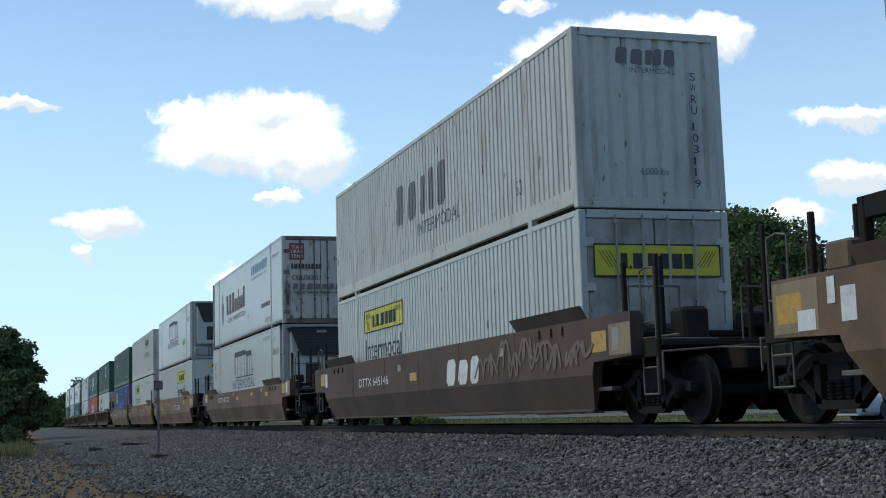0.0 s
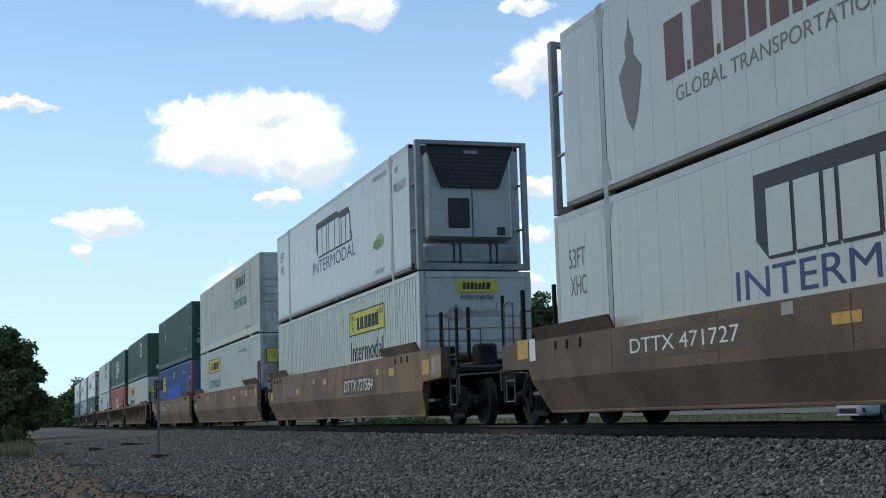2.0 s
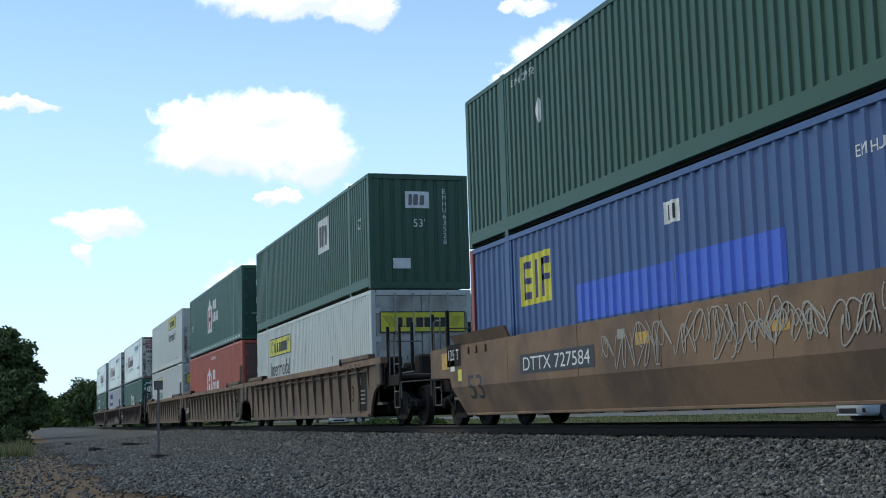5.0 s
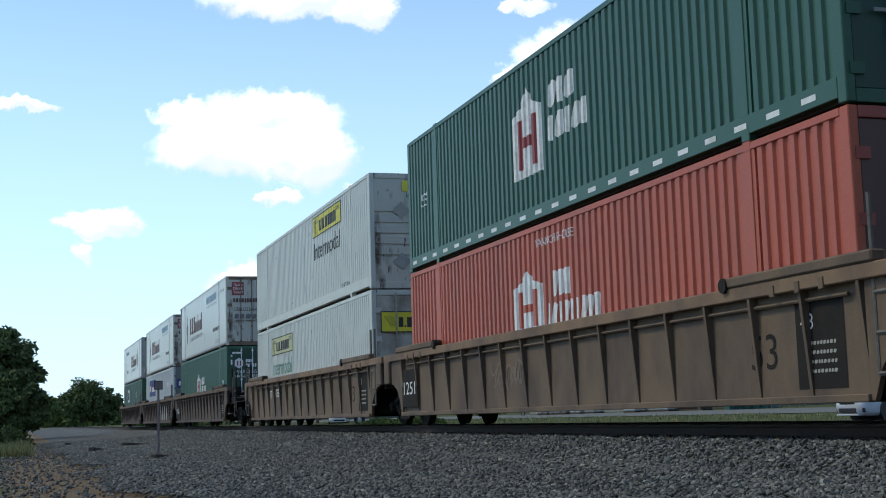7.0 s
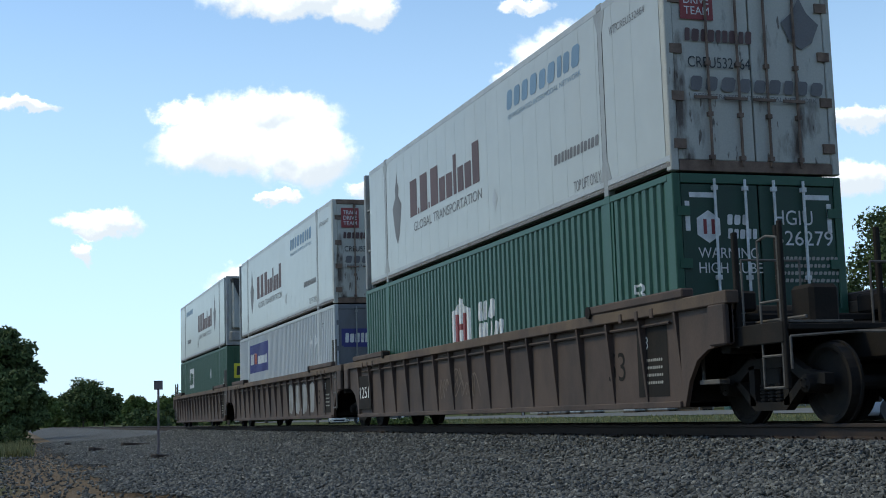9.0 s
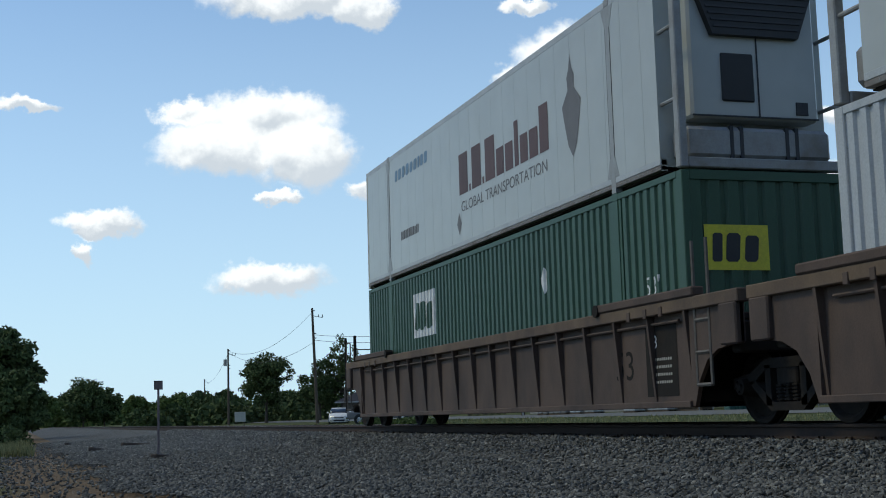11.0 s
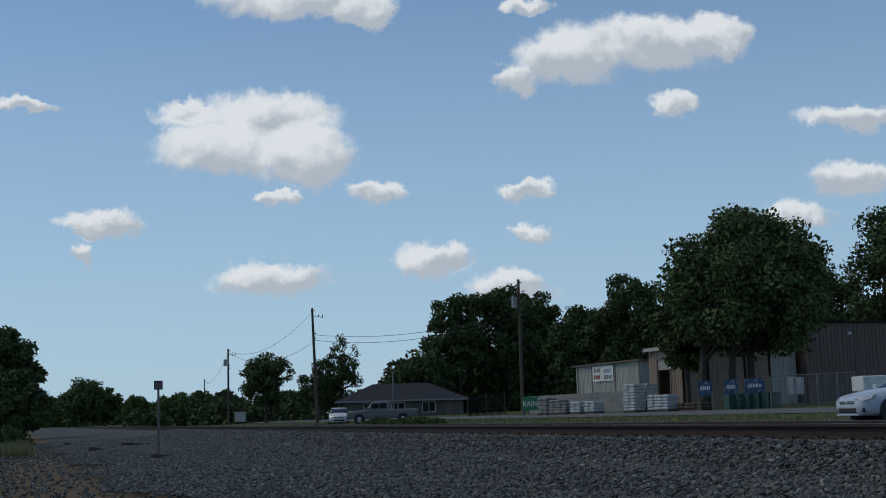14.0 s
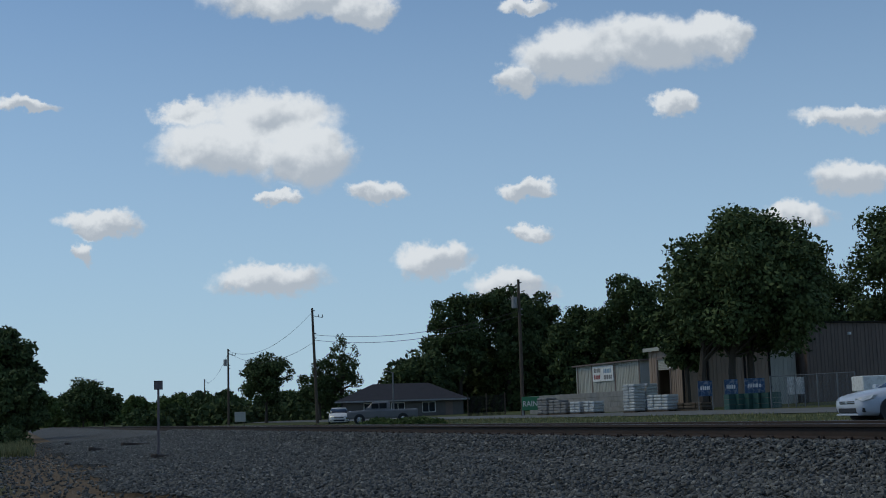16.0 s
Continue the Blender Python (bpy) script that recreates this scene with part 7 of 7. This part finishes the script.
def road_wheel(parent, x, y, r, wide=0.2):
    w = part("wheel", lathe(bmesh.new(), ((-wide / 2, r * 0.55), (-wide / 2, r * 0.93), (-wide * 0.3, r), (wide * 0.3, r), (wide / 2, r * 0.93), (wide / 2, r * 0.55)), 24), rubber, parent, smooth=False)
    w.matrix_basis = pose(x, y, r, 0, 0, 90)
    bm = lathe(bmesh.new(), ((-wide / 2 - 0.01, r * 0.12), (-wide / 2 - 0.004, r * 0.6), (wide / 2 + 0.004, r * 0.6), (wide / 2 + 0.01, r * 0.12)), 20)
    for k in range(5):
        a1 = k * math.tau / 5
        for s in (-1, 1):
            rod(bm, (s * (wide / 2 + 0.012), 0.05 * math.cos(a1), 0.05 * math.sin(a1)), (s * (wide / 2 + 0.012), r * 0.56 * math.cos(a1), r * 0.56 * math.sin(a1)), 0.03, 5)
    part("rim", bm, chrome, w, "bright spoked rim")


def sedan(m, paint, label):
    """Nose at x = 0, tail at x = -4.8."""
    ob = thing("car", label, "car", "", m)
    half = lambda w, lo, mid, hi, top: ((w * 0.86, lo), (w, lo + 0.12), (w, mid), (w * 0.95, hi), (w * 0.62, top), (0.0, top + 0.02))
    body = loft([(0.0, half(0.62, 0.30, 0.48, 0.62, 0.66)), (-0.10, half(0.74, 0.22, 0.52, 0.70, 0.74)), (-0.35, half(0.86, 0.18, 0.60, 0.78, 0.83)), (-0.8, half(0.905, 0.18, 0.66, 0.86, 0.92)), (-1.45, half(0.91, 0.2, 0.70, 0.92, 1.0)),
                 (-2.6, half(0.91, 0.2, 0.72, 0.95, 1.0)), (-3.8, half(0.91, 0.2, 0.74, 0.98, 1.04)), (-4.4, half(0.88, 0.22, 0.74, 0.98, 1.05)), (-4.72, half(0.8, 0.28, 0.7, 0.9, 0.98)), (-4.82, half(0.7, 0.34, 0.6, 0.8, 0.88))])
    part("body", body, paint, ob, smooth=True)
    cab = lambda w, z0, z1: ((w, z0), (w * 0.97, z0 + (z1 - z0) * 0.4), (w * 0.86, z0 + (z1 - z0) * 0.82), (w * 0.72, z1 - 0.02), (0.0, z1))
    part("cabin", loft([(-1.35, cab(0.78, 0.95, 0.98)), (-2.1, cab(0.80, 0.97, 1.38)), (-2.5, cab(0.80, 0.98, 1.46)), (-3.3, cab(0.80, 1.0, 1.45)), (-4.2, cab(0.76, 1.02, 1.1))]), glass, ob, "dark glazed cabin", smooth=True)
    part("roof", loft([(-2.15, cab(0.62, 1.385, 1.42)), (-2.6, cab(0.64, 1.44, 1.485)), (-3.4, cab(0.64, 1.43, 1.475))]), paint, ob, smooth=True)
    part("grille", soft(boxes((-0.06, 0.012, -0.42, 0.42, 0.53, 0.62)), 0.01), black, ob)
    part("grille_bar", boxes((0.0, 0.022, -0.44, 0.44, 0.565, 0.585)), chrome, ob)
    part("badge", rods(0.05, ((0.0, 0, 0.575), (0.03, 0, 0.575))), chrome, ob)
    part("bumper_inlet", soft(boxes((-0.2, 0.012, -0.5, 0.5, 0.27, 0.42)), 0.02), black, ob)
    for s in (-1, 1):
        bm = bmesh.new()
        f = [bm.verts.new(c) for c in ((-0.05, s * 0.46, 0.60), (-0.03, s * 0.50, 0.70), (-0.42, s * 0.885, 0.79), (-0.30, s * 0.90, 0.68), (-0.12, s * 0.74, 0.61))]
        b = [bm.verts.new(vv.co + Vector((-0.1, -s * 0.04, 0))) for vv in f]
        for q in f:
            q.co.x += 0.045
        bm.faces.new(f)
        for i in range(5):
            bm.faces.new((f[i], f[(i + 1) % 5], b[(i + 1) % 5], b[i]))
        part("headlight", bm, lamp_lens, ob, "clear headlight")
        part("fog_lamp", soft(boxes((-0.22, -0.075, *sorted((s * 0.58, s * 0.76)), 0.29, 0.42)), 0.02), black, ob)
        part("mirror", soft(boxes((-1.72, -1.55, *sorted((s * 0.9, s * 1.08)), 0.98, 1.12)), 0.03), paint, ob)
        for x in (-0.92, -3.70):
            road_wheel(ob, x, s * 0.80, 0.33)
    part("wheel_arch", rods(0.37, ((-0.92, -0.915, 0.34), (-0.92, 0.915, 0.34)), ((-3.7, -0.915, 0.34), (-3.7, 0.915, 0.34)), n=18), black, ob)
    part("skirt", soft(boxes((-0.35, 0.02, -0.6, 0.6, 0.19, 0.24)), 0.01), paint, ob)
    return ob


def pickup(m, label):
    ob = thing("pickup_truck", label, "pickup truck", "", m)
    box_half = lambda w, lo, hi: ((w * 0.96, lo), (w, lo + 0.15), (w, hi - 0.12), (w * 0.95, hi), (0.0, hi + 0.02))
    part("body", loft([(0.0, box_half(0.88, 0.5, 0.98)), (-0.15, box_half(0.95, 0.45, 1.06)), (-1.4, box_half(0.98, 0.45, 1.14)), (-3.4, box_half(0.98, 0.45, 1.16)), (-5.6, box_half(0.98, 0.5, 1.16)), (-5.7, box_half(0.94, 0.52, 1.12))]), truck_paint, ob)
    cab = lambda w, z0, z1: ((w, z0), (w * 0.98, z0 + 0.2), (w * 0.88, z1 - 0.1), (w * 0.8, z1), (0.0, z1 + 0.02))
    part("cabin", loft([(-1.5, cab(0.88, 1.12, 1.17)), (-2.05, cab(0.9, 1.14, 1.76)), (-3.2, cab(0.9, 1.15, 1.8)), (-3.45, cab(0.9, 1.15, 1.7))]), truck_paint, ob)
    for s in (-1, 1):
        part("side_window", boxes((-2.55, -1.98, *sorted((s * 0.86, s * 0.89)), 1.25, 1.66), (-3.2, -2.62, *sorted((s * 0.86, s * 0.895)), 1.25, 1.68)), glass, ob)
        part("headlight", soft(boxes((-0.08, 0.02, *sorted((s * 0.55, s * 0.85)), 0.8, 0.95)), 0.02), lamp_lens, ob)
        for x in (-1.0, -4.5):
            road_wheel(ob, x, s * 0.86, 0.38, 0.25)
            part("wheel_arch", rods(0.44, ((x, s * 0.93, 0.42), (x, s * 0.985, 0.42)), n=16), black, ob)
    part("grille", soft(boxes((-0.02, 0.02, -0.5, 0.5, 0.72, 0.95)), 0.02), black, ob)
    part("bumper", soft(boxes((-0.1, 0.12, -0.92, 0.92, 0.48, 0.66)), 0.03), chrome, ob)
    return ob


sedan(Matrix.Translation((23.75, 34.4, ground_height(25) - 0.02)) @ pose(0, 0, 0, 0, 0, 176), car_paint, "silver-white sedan waiting on the approach to the track")
pickup(Matrix.Translation(at(13.6, 108)) @ pose(0, 0, 0, 0, 0, 165), "dull silver pickup truck parked on the grass")
sedan(Matrix.Translation(at(13.25, 118)) @ pose(0, 0, 0, 0, 0, -103), white_ink, "small white car parked behind the pickup truck")
ob = thing("notice_board", "small pale board standing in the scrub", "sign", "", Matrix.Translation(at(9.05, 150)) @ pose(0, 0, 0, 0, 0, -9))
part("board", soft(boxes((-0.6, 0.6, -0.04, 0.04, 0.5, 1.6)), 0.02), cream_metal, ob)
part("leg", boxes((-0.5, -0.42, -0.03, 0.03, 0, 0.5), (0.42, 0.5, -0.03, 0.03, 0, 0.5)), pole_wood, ob)

# old ties lying in the ballast
for x, y, a1, l1 in ((2.6, 46, 70, 1.8), (4.4, 52, 25, 1.4), (3.3, 33, 60, 0.7), (2.2, 62, 80, 1.5)):
    ob = thing("timber_scrap", "dark broken timber lying in the ballast", "timber", "timber scraps in the ballast", pose(x, y, ground_height(x) + 0.02, 0, 4, a1))
    part("timber", soft(boxes((-l1 / 2, l1 / 2, -0.09, 0.09, -0.05, 0.08)), 0.02), tie_wood, ob)

# ---- ties, tie plates and spikes ----
tie_mesh = mesh_of(soft(boxes((-1.3, 1.3, -0.115, 0.115, -0.36, -0.185)), 0.012), tie_wood, name="tie")
plate_bm = bmesh.new()
for s in (-0.755, 0.755):
    box(plate_bm, s - 0.17, s + 0.17, -0.09, 0.09, -0.185, -0.168)
    for o in (-0.085, 0.085):
        for e in (-0.05, 0.05):
            box(plate_bm, s + o - 0.012, s + o + 0.012, e - 0.015, e + 0.015, -0.17, -0.140)
plate_mesh = mesh_of(plate_bm, rail_steel, name="tie_plate")
for i in range(290):
    y = 3.0 + i * 0.53
    o = new("tie", tie_mesh)
    o.parent, o.location = track, (0.03 * math.sin(i * 7.1), y, 0.004 * math.sin(i * 3.3))
    if i < 120:
        o = new("tie_plate", plate_mesh)
        o.parent, o.location = track, (0, y, 0)


# ---- what moves: the cars, their wheels and the boxes on them ----
def motions():
    times = [0.5 * k for k in range(33)]
    for i, front in enumerate(FRONTS):
        for ob, floor in ((cars[i], 0.0), (boxes_down[i], LEVELS[0]), (boxes_up[i], LEVELS[1])):
            walk(ob, [(t, pose(TRACK_X, front - travelled(t), floor)) for t in times])
    for w in wheelsets:
        x, y, z = w.location
        walk(w, [(k / FPS, pose(x, y, z, math.degrees(travelled(k / FPS) / 0.455) % 360)) for k in range(16 * FPS + 1)])


motions()
